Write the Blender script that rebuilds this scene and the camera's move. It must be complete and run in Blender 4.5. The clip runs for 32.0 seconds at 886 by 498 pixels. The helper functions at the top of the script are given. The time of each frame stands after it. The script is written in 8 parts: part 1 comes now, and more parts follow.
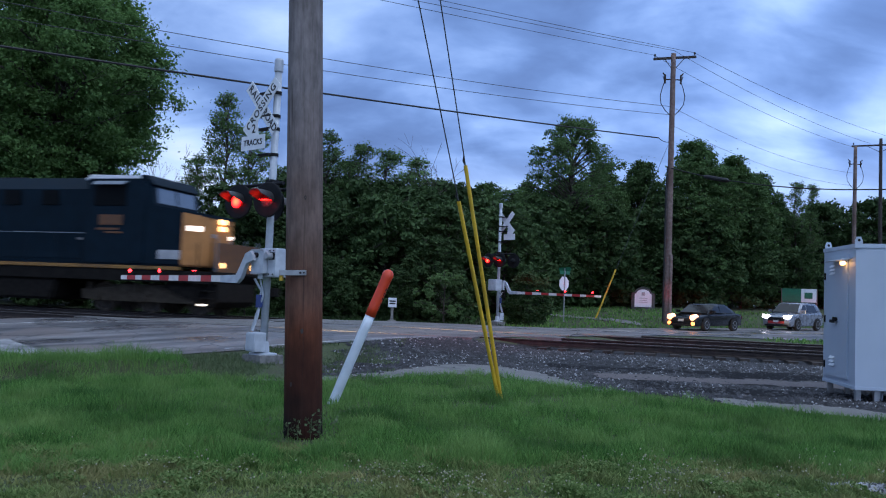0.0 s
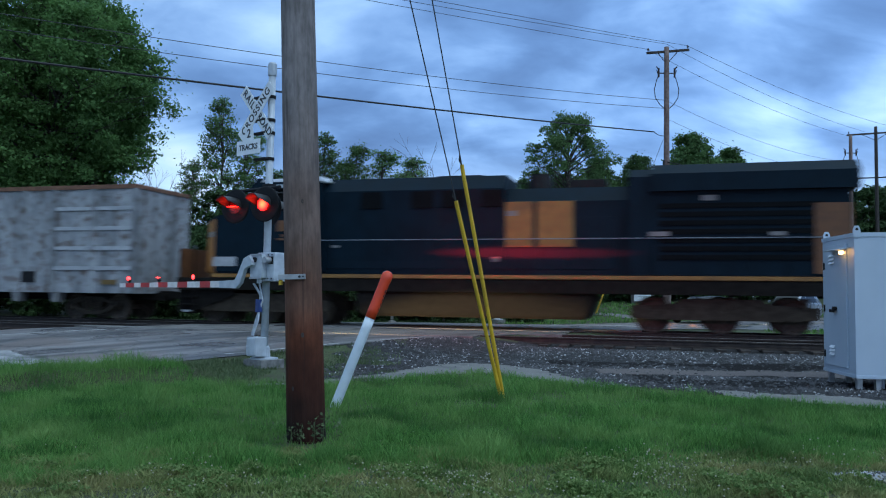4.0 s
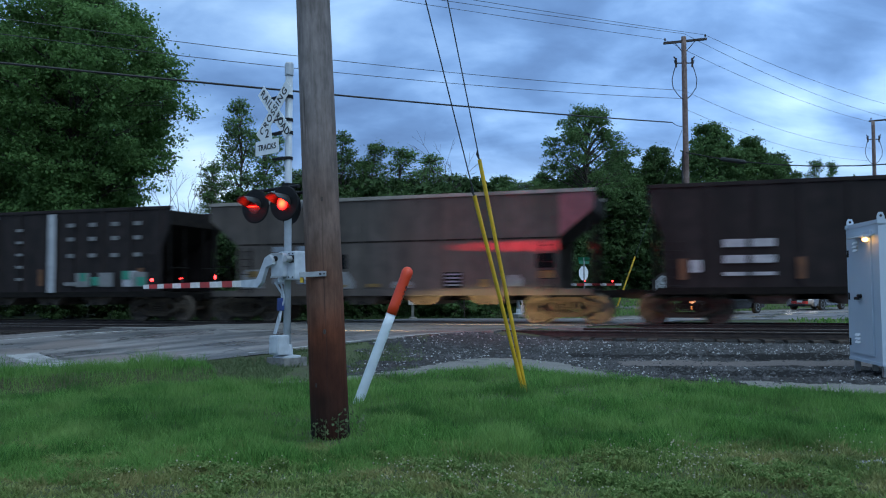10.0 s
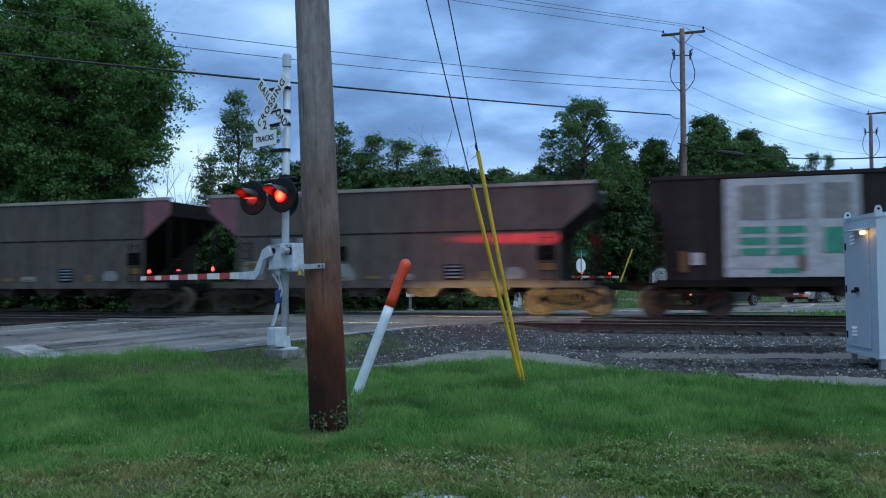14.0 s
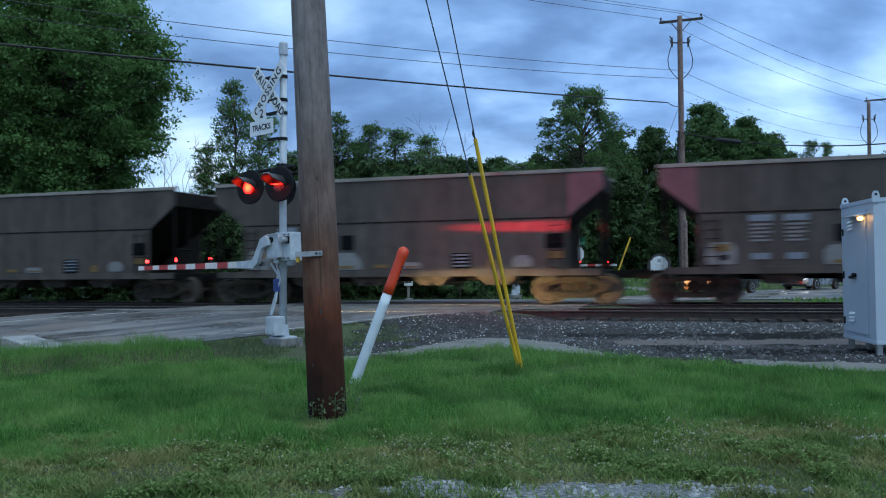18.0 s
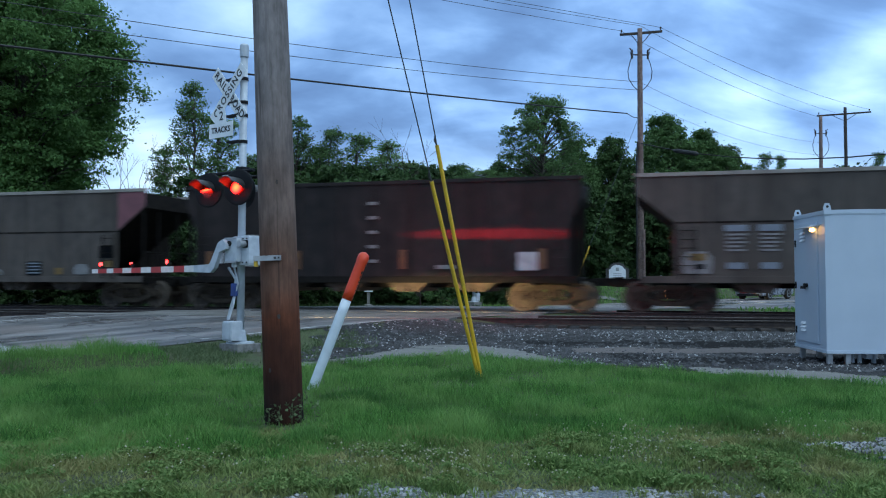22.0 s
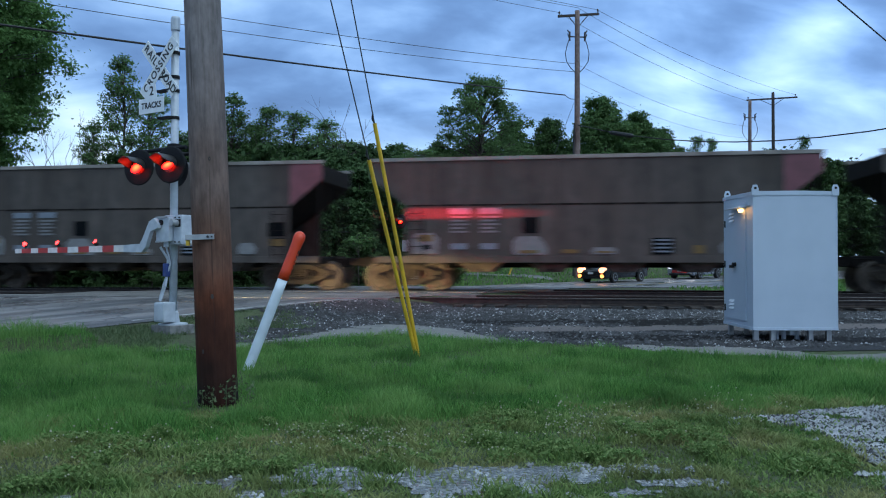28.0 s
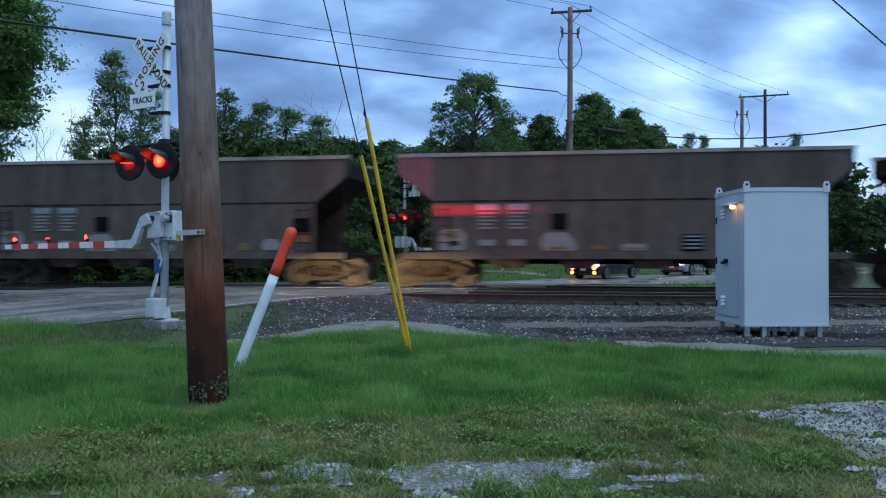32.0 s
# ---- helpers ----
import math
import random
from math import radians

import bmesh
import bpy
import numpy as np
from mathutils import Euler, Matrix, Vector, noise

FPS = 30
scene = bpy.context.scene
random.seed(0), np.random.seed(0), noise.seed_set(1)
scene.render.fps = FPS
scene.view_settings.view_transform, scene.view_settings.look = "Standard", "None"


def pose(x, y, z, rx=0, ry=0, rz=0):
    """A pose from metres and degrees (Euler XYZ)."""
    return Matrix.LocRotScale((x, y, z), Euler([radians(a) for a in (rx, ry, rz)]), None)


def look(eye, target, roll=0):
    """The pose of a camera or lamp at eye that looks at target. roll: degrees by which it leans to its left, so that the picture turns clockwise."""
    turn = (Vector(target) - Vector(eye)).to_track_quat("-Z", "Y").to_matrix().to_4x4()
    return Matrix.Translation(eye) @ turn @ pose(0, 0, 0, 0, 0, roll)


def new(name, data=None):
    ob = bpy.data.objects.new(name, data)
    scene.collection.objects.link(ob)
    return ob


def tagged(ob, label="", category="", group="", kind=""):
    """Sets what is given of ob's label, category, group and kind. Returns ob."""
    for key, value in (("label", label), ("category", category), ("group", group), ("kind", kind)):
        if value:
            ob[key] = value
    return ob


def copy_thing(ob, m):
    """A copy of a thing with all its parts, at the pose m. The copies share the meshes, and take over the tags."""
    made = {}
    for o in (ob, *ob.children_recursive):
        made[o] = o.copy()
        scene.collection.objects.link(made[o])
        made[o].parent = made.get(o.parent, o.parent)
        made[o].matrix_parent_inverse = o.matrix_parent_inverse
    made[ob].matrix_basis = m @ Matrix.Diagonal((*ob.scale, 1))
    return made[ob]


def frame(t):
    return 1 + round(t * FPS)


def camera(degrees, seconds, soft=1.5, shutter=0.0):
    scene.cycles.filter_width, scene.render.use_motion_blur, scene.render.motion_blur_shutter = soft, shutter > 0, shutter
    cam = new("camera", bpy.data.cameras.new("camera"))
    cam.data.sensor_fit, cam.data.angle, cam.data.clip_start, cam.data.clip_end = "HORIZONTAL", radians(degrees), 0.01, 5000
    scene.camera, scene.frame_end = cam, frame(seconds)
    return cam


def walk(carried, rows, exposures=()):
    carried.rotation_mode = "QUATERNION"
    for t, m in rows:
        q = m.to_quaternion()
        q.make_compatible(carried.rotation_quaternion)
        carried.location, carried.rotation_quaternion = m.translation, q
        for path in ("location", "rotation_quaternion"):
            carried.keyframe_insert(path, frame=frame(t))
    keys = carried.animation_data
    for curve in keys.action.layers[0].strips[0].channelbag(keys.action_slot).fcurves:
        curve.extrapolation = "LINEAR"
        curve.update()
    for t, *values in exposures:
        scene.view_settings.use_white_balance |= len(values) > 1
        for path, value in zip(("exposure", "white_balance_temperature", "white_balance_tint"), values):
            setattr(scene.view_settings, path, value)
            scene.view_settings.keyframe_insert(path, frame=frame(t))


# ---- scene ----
cam = camera(57.9, 32.0, soft=1.1, shutter=0.7)
PATH = [
    (0, (-0.03, -0.119, 1.468), (-0.027, 1.878, 1.58), 2.2),
    (0.5, (-0.03, -0.119, 1.474), (-0.024, 1.878, 1.588), 1.9),
    (1, (-0.03, -0.121, 1.475), (-0.015, 1.875, 1.592), 1.2),
    (1.5, (-0.028, -0.11, 1.473), (-0.007, 1.886, 1.591), 0.8),
    (2, (-0.034, -0.11, 1.471), (-0.012, 1.887, 1.585), 0.8),
    (2.5, (-0.036, -0.12, 1.47), (-0.02, 1.877, 1.583), 0.8),
    (3, (-0.029, -0.124, 1.468), (-0.022, 1.873, 1.581), 0.8),
    (3.5, (-0.031, -0.116, 1.476), (-0.023, 1.881, 1.59), 0.7),
    (5.5, (-0.035, -0.114, 1.469), (-0.032, 1.884, 1.561), 0.6),
    (6, (-0.031, -0.118, 1.475), (-0.024, 1.88, 1.567), 0.3),
    (6.5, (-0.04, -0.107, 1.47), (-0.032, 1.891, 1.571), 0.0),
    (7, (-0.039, -0.112, 1.473), (-0.036, 1.886, 1.57), -0.1),
    (7.5, (-0.034, -0.104, 1.471), (-0.039, 1.895, 1.552), 0.0),
    (8, (-0.041, -0.124, 1.466), (-0.061, 1.874, 1.552), 0.5),
    (8.5, (-0.032, -0.116, 1.462), (-0.075, 1.882, 1.555), 0.6),
    (9, (-0.041, -0.119, 1.458), (-0.09, 1.878, 1.552), 0.7),
    (9.5, (-0.041, -0.12, 1.47), (-0.087, 1.877, 1.565), 0.2),
    (10, (-0.034, -0.132, 1.46), (-0.075, 1.865, 1.561), -0.4),
    (10.5, (-0.036, -0.109, 1.459), (-0.079, 1.888, 1.555), -0.6),
    (11, (-0.042, -0.133, 1.465), (-0.095, 1.865, 1.543), -0.5),
    (11.5, (-0.05, -0.124, 1.467), (-0.111, 1.874, 1.535), -0.3),
    (12, (-0.047, -0.134, 1.461), (-0.109, 1.864, 1.533), -0.2),
    (12.5, (-0.043, -0.112, 1.461), (-0.101, 1.886, 1.527), -0.1),
    (13, (-0.046, -0.133, 1.46), (-0.096, 1.865, 1.524), -0.1),
    (13.5, (-0.051, -0.146, 1.459), (-0.092, 1.852, 1.539), -0.2),
    (14, (-0.049, -0.126, 1.464), (-0.083, 1.872, 1.545), -0.3),
    (14.5, (-0.053, -0.115, 1.451), (-0.088, 1.883, 1.531), -0.3),
    (16.5, (-0.055, -0.114, 1.447), (-0.09, 1.884, 1.531), -0.3),
    (17, (-0.044, -0.12, 1.458), (-0.067, 1.878, 1.545), -0.4),
    (17.5, (-0.038, -0.13, 1.451), (-0.063, 1.868, 1.528), -0.7),
    (18, (-0.041, -0.122, 1.437), (-0.071, 1.877, 1.492), -0.6),
    (18.5, (-0.039, -0.107, 1.441), (-0.071, 1.892, 1.488), -0.7),
    (19, (-0.042, -0.111, 1.428), (-0.088, 1.888, 1.464), -0.3),
    (19.5, (-0.047, -0.12, 1.417), (-0.093, 1.88, 1.438), 0.1),
    (20, (-0.035, -0.118, 1.418), (-0.051, 1.882, 1.434), -0.0),
    (20.5, (-0.035, -0.125, 1.425), (-0.021, 1.875, 1.457), -0.2),
    (21, (-0.039, -0.108, 1.423), (-0.005, 1.891, 1.475), -0.2),
    (21.5, (-0.033, -0.107, 1.42), (0.019, 1.891, 1.486), -0.3),
    (22, (-0.037, -0.104, 1.432), (0.031, 1.893, 1.503), 0.0),
    (22.5, (-0.046, -0.096, 1.423), (0.041, 1.901, 1.497), 0.4),
    (23, (-0.045, -0.108, 1.418), (0.068, 1.888, 1.484), 0.9),
    (23.5, (-0.031, -0.065, 1.413), (0.124, 1.928, 1.465), 0.9),
    (24, (-0.033, -0.067, 1.425), (0.148, 1.924, 1.477), 0.4),
    (24.5, (-0.03, -0.075, 1.424), (0.152, 1.916, 1.472), -0.0),
    (25, (-0.026, -0.059, 1.427), (0.159, 1.932, 1.474), 0.3),
    (25.5, (-0.024, -0.059, 1.421), (0.168, 1.931, 1.468), -0.2),
    (26, (-0.024, -0.075, 1.426), (0.182, 1.914, 1.471), -0.5),
    (26.5, (-0.021, -0.064, 1.428), (0.195, 1.924, 1.467), -0.5),
    (28.5, (-0.023, -0.071, 1.418), (0.197, 1.917, 1.438), 0.0),
    (29, (-0.022, -0.069, 1.414), (0.2, 1.918, 1.437), -0.1),
    (29.5, (-0.02, -0.056, 1.412), (0.204, 1.931, 1.434), -0.1),
    (30, (-0.02, -0.057, 1.416), (0.208, 1.93, 1.438), 0.0),
    (30.5, (-0.019, -0.065, 1.42), (0.211, 1.922, 1.44), -0.0),
    (31, (-0.016, -0.066, 1.415), (0.216, 1.92, 1.433), -0.1),
    (31.5, (-0.014, -0.056, 1.414), (0.225, 1.929, 1.428), -0.0),
    (32, (-0.01, -0.06, 1.414), (0.228, 1.926, 1.427), 0.0),
]
walk(cam, [(t, look(e, g, r)) for t, e, g, r in PATH], exposures=[(0.0, 0.24, 5850, 25), (1.4, 0.24, 5620, 14), (3.2, 0.31, 5700, 11), (6.5, 0.20, 5850, 11), (9.0, 0.30, 5900, 11), (14.0, 0.36, 5950, 10), (18.0, 0.38, 5980, 10), (20.5, 0.54, 6050, 10), (23.0, 0.44, 5950, 10), (32.0, 0.40, 5970, 12)])

# world, sky and sun
TRACK_B = -0.28
TL = math.hypot(1, TRACK_B)
TD = Vector((1 / TL, TRACK_B / TL, 0))
TN = Vector((-TRACK_B / TL, 1 / TL, 0))
TURN = math.degrees(math.atan(TRACK_B))
RAIL_Z = 0.39
ROAD_D = Vector((0.748, 0.664, 0))
ROAD_N = Vector((-0.664, 0.748, 0))
ROAD_E = Vector((-5.3, 16.3, 0))


def track_point(s, off=0.0, z=0.0):
    """A point at s along the train's near side, off metres to the far side of the far track's centre line."""
    p = Vector((s / TL, 24.6 + TRACK_B * s / TL, 0)) + TN * (1.55 + off)
    return Vector((p.x, p.y, z))


def track_off(x, y):
    """Signed distance from the far track's centre line, towards the far side."""
    return (Vector((x, y, 0)) - track_point(0)).dot(TN)


def road_off(x, y):
    """Distance from the road's near edge, across the road."""
    return (Vector((x, y, 0)) - ROAD_E).dot(ROAD_N)


def build_world():
    w = bpy.data.worlds.new("dusk_sky")
    scene.world = w
    w.use_nodes = True
    nt = w.node_tree
    nt.nodes.clear()
    n = nt.nodes.new
    out = n("ShaderNodeOutputWorld")
    bg = n("ShaderNodeBackground")
    tc = n("ShaderNodeTexCoord")
    sky = n("ShaderNodeTexSky")
    sky.sky_type = "NISHITA"
    sky.sun_disc = False
    sky.sun_elevation = radians(40)
    sky.sun_rotation = radians(150)
    # clouds lie on a level sheet overhead
    sp = n("ShaderNodeSeparateXYZ")
    nt.links.new(tc.outputs["Generated"], sp.inputs["Vector"])

    def math_node(op, a, b):
        k = n("ShaderNodeMath")
        k.operation = op
        for i, q in enumerate((a, b)):
            if isinstance(q, (int, float)):
                k.inputs[i].default_value = q
            else:
                nt.links.new(q, k.inputs[i])
        return k.outputs["Value"]
    zc = math_node("MAXIMUM", sp.outputs["Z"], 0.0)
    den = math_node("ADD", zc, 0.42)
    cb = n("ShaderNodeCombineXYZ")
    nt.links.new(math_node("DIVIDE", sp.outputs["X"], den), cb.inputs["X"])
    nt.links.new(math_node("DIVIDE", sp.outputs["Y"], den), cb.inputs["Y"])
    mp = n("ShaderNodeMapping")
    mp.inputs["Location"].default_value = (3.1, 1.7, 0)
    mp.inputs["Scale"].default_value = (1.0, 1.5, 1.0)
    mp.inputs["Rotation"].default_value = (0, 0, 0.3)
    nt.links.new(cb.outputs["Vector"], mp.inputs["Vector"])
    def cloud(scale, detail, rough, distort):
        k = n("ShaderNodeTexNoise")
        k.inputs["Scale"].default_value, k.inputs["Detail"].default_value = scale, detail
        k.inputs["Roughness"].default_value, k.inputs["Distortion"].default_value = rough, distort
        nt.links.new(mp.outputs["Vector"], k.inputs["Vector"])
        return k.outputs["Fac"]
    fac = math_node("ADD", math_node("MULTIPLY", cloud(1.4, 2, 0.5, 0.2), 0.40), math_node("MULTIPLY", cloud(3.9, 8, 0.5, 0.25), 0.60))
    # thin places in the cloud where the evening sky shines through
    for way, wide, lift in (((0.462, 0.858, 0.222), 0.040, 0.15), ((0.512, 0.825, 0.238), 0.040, 0.15), ((0.397, 0.900, 0.188), 0.050, 0.10), ((0.372, 0.867, 0.330), 0.06, 0.08), ((-0.098, 0.963, 0.235), 0.08, 0.04), ((-0.20, 0.92, 0.345), 0.12, 0.045), ((-0.305, 0.94, 0.140), 0.066, 0.30)):
        dt = n("ShaderNodeVectorMath")
        dt.operation = "DISTANCE"
        dt.inputs[1].default_value = way
        nt.links.new(tc.outputs["Generated"], dt.inputs[0])
        br = n("ShaderNodeMapRange")
        br.interpolation_type = "SMOOTHSTEP"
        br.inputs["From Min"].default_value, br.inputs["From Max"].default_value = 0.0, wide * 1.6
        br.inputs["To Min"].default_value, br.inputs["To Max"].default_value = lift, 0.0
        nt.links.new(dt.outputs["Value"], br.inputs["Value"])
        fac = math_node("ADD", fac, br.outputs["Result"])
    ramp = n("ShaderNodeValToRGB")
    e = ramp.color_ramp.elements
    e[0].position, e[0].color = 0.36, (0.108, 0.195, 0.375, 1)
    e[1].position, e[1].color = 0.84, (0.98, 1.06, 1.10, 1)
    for q, c in ((0.45, (0.147, 0.266, 0.49, 1)), (0.51, (0.200, 0.350, 0.615, 1)), (0.57, (0.285, 0.465, 0.75, 1)), (0.64, (0.41, 0.62, 0.89, 1)), (0.72, (0.60, 0.82, 1.02, 1))):
        k = e.new(q)
        k.color = c
    nt.links.new(fac, ramp.inputs["Fac"])
    # the overcast brightens and greys towards the zenith
    zen = n("ShaderNodeMix")
    zen.data_type = "RGBA"
    zen.inputs["B"].default_value = (0.60, 0.78, 0.84, 1)
    zr = n("ShaderNodeMapRange")
    zr.interpolation_type = "SMOOTHSTEP"
    zr.inputs["From Min"].default_value, zr.inputs["From Max"].default_value = 0.32, 0.95
    nt.links.new(zc, zr.inputs["Value"])
    nt.links.new(zr.outputs["Result"], zen.inputs["Factor"])
    nt.links.new(ramp.outputs["Color"], zen.inputs["A"])
    # evening light is stronger in the west, to the right of the road
    wd = n("ShaderNodeVectorMath")
    wd.operation = "DOT_PRODUCT"
    wd.inputs[1].default_value = (0.80, 0.60, 0.0)
    nt.links.new(tc.outputs["Generated"], wd.inputs[0])
    wr = n("ShaderNodeMapRange")
    wr.interpolation_type = "SMOOTHSTEP"
    wr.inputs["From Min"].default_value, wr.inputs["From Max"].default_value = 0.25, 0.95
    wr.inputs["To Min"].default_value, wr.inputs["To Max"].default_value = 0.87, 1.10
    nt.links.new(wd.outputs["Value"], wr.inputs["Value"])
    ws = n("ShaderNodeVectorMath")
    ws.operation = "SCALE"
    nt.links.new(zen.outputs["Result"], ws.inputs[0])
    nt.links.new(wr.outputs["Result"], ws.inputs["Scale"])
    # pale clear strip along the horizon
    hz = n("ShaderNodeMix")
    hz.data_type = "RGBA"
    hz.inputs["B"].default_value = (0.64, 0.82, 1.0, 1)
    hr = n("ShaderNodeMapRange")
    hr.interpolation_type = "SMOOTHSTEP"
    hr.inputs["From Min"].default_value, hr.inputs["From Max"].default_value = 0.03, 0.19
    hr.inputs["To Min"].default_value, hr.inputs["To Max"].default_value = 0.7, 0.0
    nt.links.new(zc, hr.inputs["Value"])
    nt.links.new(hr.outputs["Result"], hz.inputs["Factor"])
    nt.links.new(ws.outputs["Vector"], hz.inputs["A"])
    mix = n("ShaderNodeMix")
    mix.data_type = "RGBA"
    mix.inputs["Factor"].default_value = 0.93
    sk = n("ShaderNodeVectorMath")
    sk.operation = "SCALE"
    sk.inputs["Scale"].default_value = 0.1
    nt.links.new(sky.outputs["Color"], sk.inputs[0])
    nt.links.new(sk.outputs["Vector"], mix.inputs["A"])
    nt.links.new(hz.outputs["Result"], mix.inputs["B"])
    nt.links.new(mix.outputs["Result"], bg.inputs["Color"])
    bg.inputs["Strength"].default_value = 1.0
    nt.links.new(bg.outputs["Background"], out.inputs["Surface"])
    sun = new("sun", bpy.data.lights.new("sun", "SUN"))
    sun.data.energy, sun.data.angle, sun.data.color = 1.0, radians(70), (0.82, 0.97, 1.0)
    sun.matrix_basis = look((25, -20, 55), (0, 15, 0))


build_world()


# materials
def mat(name, c1, c2, scale=4.0, rough=0.8, metal=0.0, bump=0.2, detail=6.0, c3=None, big=0.35, emit=None, power=0.0, obj=True, rnd=0.0, spec=0.5):
    """Two-scale noise between c1 and c2, with large stains towards c3."""
    m = bpy.data.materials.new(name)
    m.use_nodes = True
    nt = m.node_tree
    n, ln = nt.nodes.new, nt.links.new
    b = nt.nodes["Principled BSDF"]
    tc = n("ShaderNodeTexCoord")
    src = tc.outputs["Object"]
    f = n("ShaderNodeTexNoise")
    f.inputs["Scale"].default_value, f.inputs["Detail"].default_value = scale, detail
    g = n("ShaderNodeTexNoise")
    g.inputs["Scale"].default_value, g.inputs["Detail"].default_value = big, 4
    ln(src, f.inputs["Vector"])
    ln(src, g.inputs["Vector"])
    r1 = n("ShaderNodeMapRange")
    r1.inputs["From Min"].default_value, r1.inputs["From Max"].default_value = 0.35, 0.65
    ln(f.outputs["Fac"], r1.inputs["Value"])
    mx = n("ShaderNodeMix")
    mx.data_type = "RGBA"
    mx.inputs["A"].default_value, mx.inputs["B"].default_value = (*c1, 1), (*c2, 1)
    ln(r1.outputs["Result"], mx.inputs["Factor"])
    col = mx.outputs["Result"]
    if c3:
        r2 = n("ShaderNodeMapRange")
        r2.inputs["From Min"].default_value, r2.inputs["From Max"].default_value = 0.5, 0.68
        ln(g.outputs["Fac"], r2.inputs["Value"])
        m2 = n("ShaderNodeMix")
        m2.data_type = "RGBA"
        m2.inputs["B"].default_value = (*c3, 1)
        ln(col, m2.inputs["A"])
        ln(r2.outputs["Result"], m2.inputs["Factor"])
        col = m2.outputs["Result"]
    if rnd:
        oi = n("ShaderNodeObjectInfo")
        hs = n("ShaderNodeHueSaturation")
        mr = n("ShaderNodeMapRange")
        mr.inputs["To Min"].default_value, mr.inputs["To Max"].default_value = 1 - rnd, 1 + rnd
        ln(oi.outputs["Random"], mr.inputs["Value"])
        ln(mr.outputs["Result"], hs.inputs["Value"])
        ln(col, hs.inputs["Color"])
        col = hs.outputs["Color"]
    ln(col, b.inputs["Base Color"])
    rr = n("ShaderNodeMapRange")
    rr.inputs["To Min"].default_value, rr.inputs["To Max"].default_value = max(0.02, rough - 0.12), min(1, rough + 0.12)
    ln(f.outputs["Fac"], rr.inputs["Value"])
    ln(rr.outputs["Result"], b.inputs["Roughness"])
    b.inputs["Metallic"].default_value = metal
    b.inputs["Specular IOR Level"].default_value = spec
    if bump:
        bp = n("ShaderNodeBump")
        bp.inputs["Strength"].default_value, bp.inputs["Distance"].default_value = bump, 0.02
        ln(f.outputs["Fac"], bp.inputs["Height"])
        ln(bp.outputs["Normal"], b.inputs["Normal"])
    if emit:
        b.inputs["Emission Color"].default_value = (*emit, 1)
        b.inputs["Emission Strength"].default_value = power
    return m


def streaked(m, amount=0.5, low=0.55, scale=2.2):
    """Rain and rust streaks that run down a painted side, over the paint's own colour."""
    nt = m.node_tree
    n, ln = nt.nodes.new, nt.links.new
    b = nt.nodes["Principled BSDF"]
    src = b.inputs["Base Color"].links[0].from_socket
    tc, mp, no = n("ShaderNodeTexCoord"), n("ShaderNodeMapping"), n("ShaderNodeTexNoise")
    mp.inputs["Scale"].default_value = (scale, scale, 0.22)
    no.inputs["Scale"].default_value, no.inputs["Detail"].default_value = 1.0, 7
    ln(tc.outputs["Object"], mp.inputs["Vector"])
    ln(mp.outputs["Vector"], no.inputs["Vector"])
    r = n("ShaderNodeMapRange")
    r.inputs["From Min"].default_value, r.inputs["From Max"].default_value = 0.38, 0.66
    r.inputs["To Min"].default_value, r.inputs["To Max"].default_value = 1.1, low
    ln(no.outputs["Fac"], r.inputs["Value"])
    mx = n("ShaderNodeMix")
    mx.data_type, mx.blend_type = "RGBA", "MULTIPLY"
    mx.inputs["Factor"].default_value = amount
    ln(src, mx.inputs["A"])
    ln(r.outputs["Result"], mx.inputs["B"])
    ln(mx.outputs["Result"], b.inputs["Base Color"])
    return m


M_GRASS = mat("grass_soil", (0.020, 0.030, 0.010), (0.085, 0.112, 0.036), 34, 0.95, 0, 1.0, c3=(0.05, 0.046, 0.026), big=1.3)
M_BARK = mat("bark", (0.04, 0.033, 0.027), (0.09, 0.075, 0.06), 8, 0.95, 0, 0.8)
M_GRAVEL = mat("gravel", (0.012, 0.012, 0.013), (0.066, 0.064, 0.068), 22, 0.75, 0, 1.0, c3=(0.03, 0.027, 0.027), big=0.45, spec=0.12)
M_GREY = mat("grey_paint", (0.42, 0.49, 0.58), (0.45, 0.52, 0.61), 2, 0.45, 0.0, 0.0)
M_ALU = mat("aluminium_paint", (0.40, 0.44, 0.49), (0.52, 0.56, 0.61), 6, 0.45, 0.1, 0.06)
M_TAN = mat("tan_car_paint", (0.062, 0.053, 0.047), (0.092, 0.079, 0.069), 2, 0.75, 0, 0.08, c3=(0.075, 0.06, 0.05), big=0.5, spec=0.3)
M_DARK = mat("dark_car_paint", (0.0145, 0.0112, 0.0112), (0.028, 0.021, 0.0205), 2, 0.75, 0, 0.08, spec=0.25)
M_WHITECAR = mat("white_car_paint", (0.235, 0.245, 0.26), (0.34, 0.35, 0.365), 3.5, 0.7, 0, 0.15, detail=9, c3=(0.12, 0.085, 0.07), big=3.2)
M_BLUE = mat("loco_blue", (0.0018, 0.0085, 0.0155), (0.0032, 0.0125, 0.0225), 2, 0.55, 0, 0.02, spec=0.12)
streaked(M_TAN, 0.8, 0.6)
streaked(M_DARK, 0.8, 0.5)
streaked(M_WHITECAR, 0.8, 0.45)
M_STEEL = mat("rail_steel", (0.12, 0.11, 0.105), (0.22, 0.21, 0.20), 5, 0.5, 0.7, 0.05)


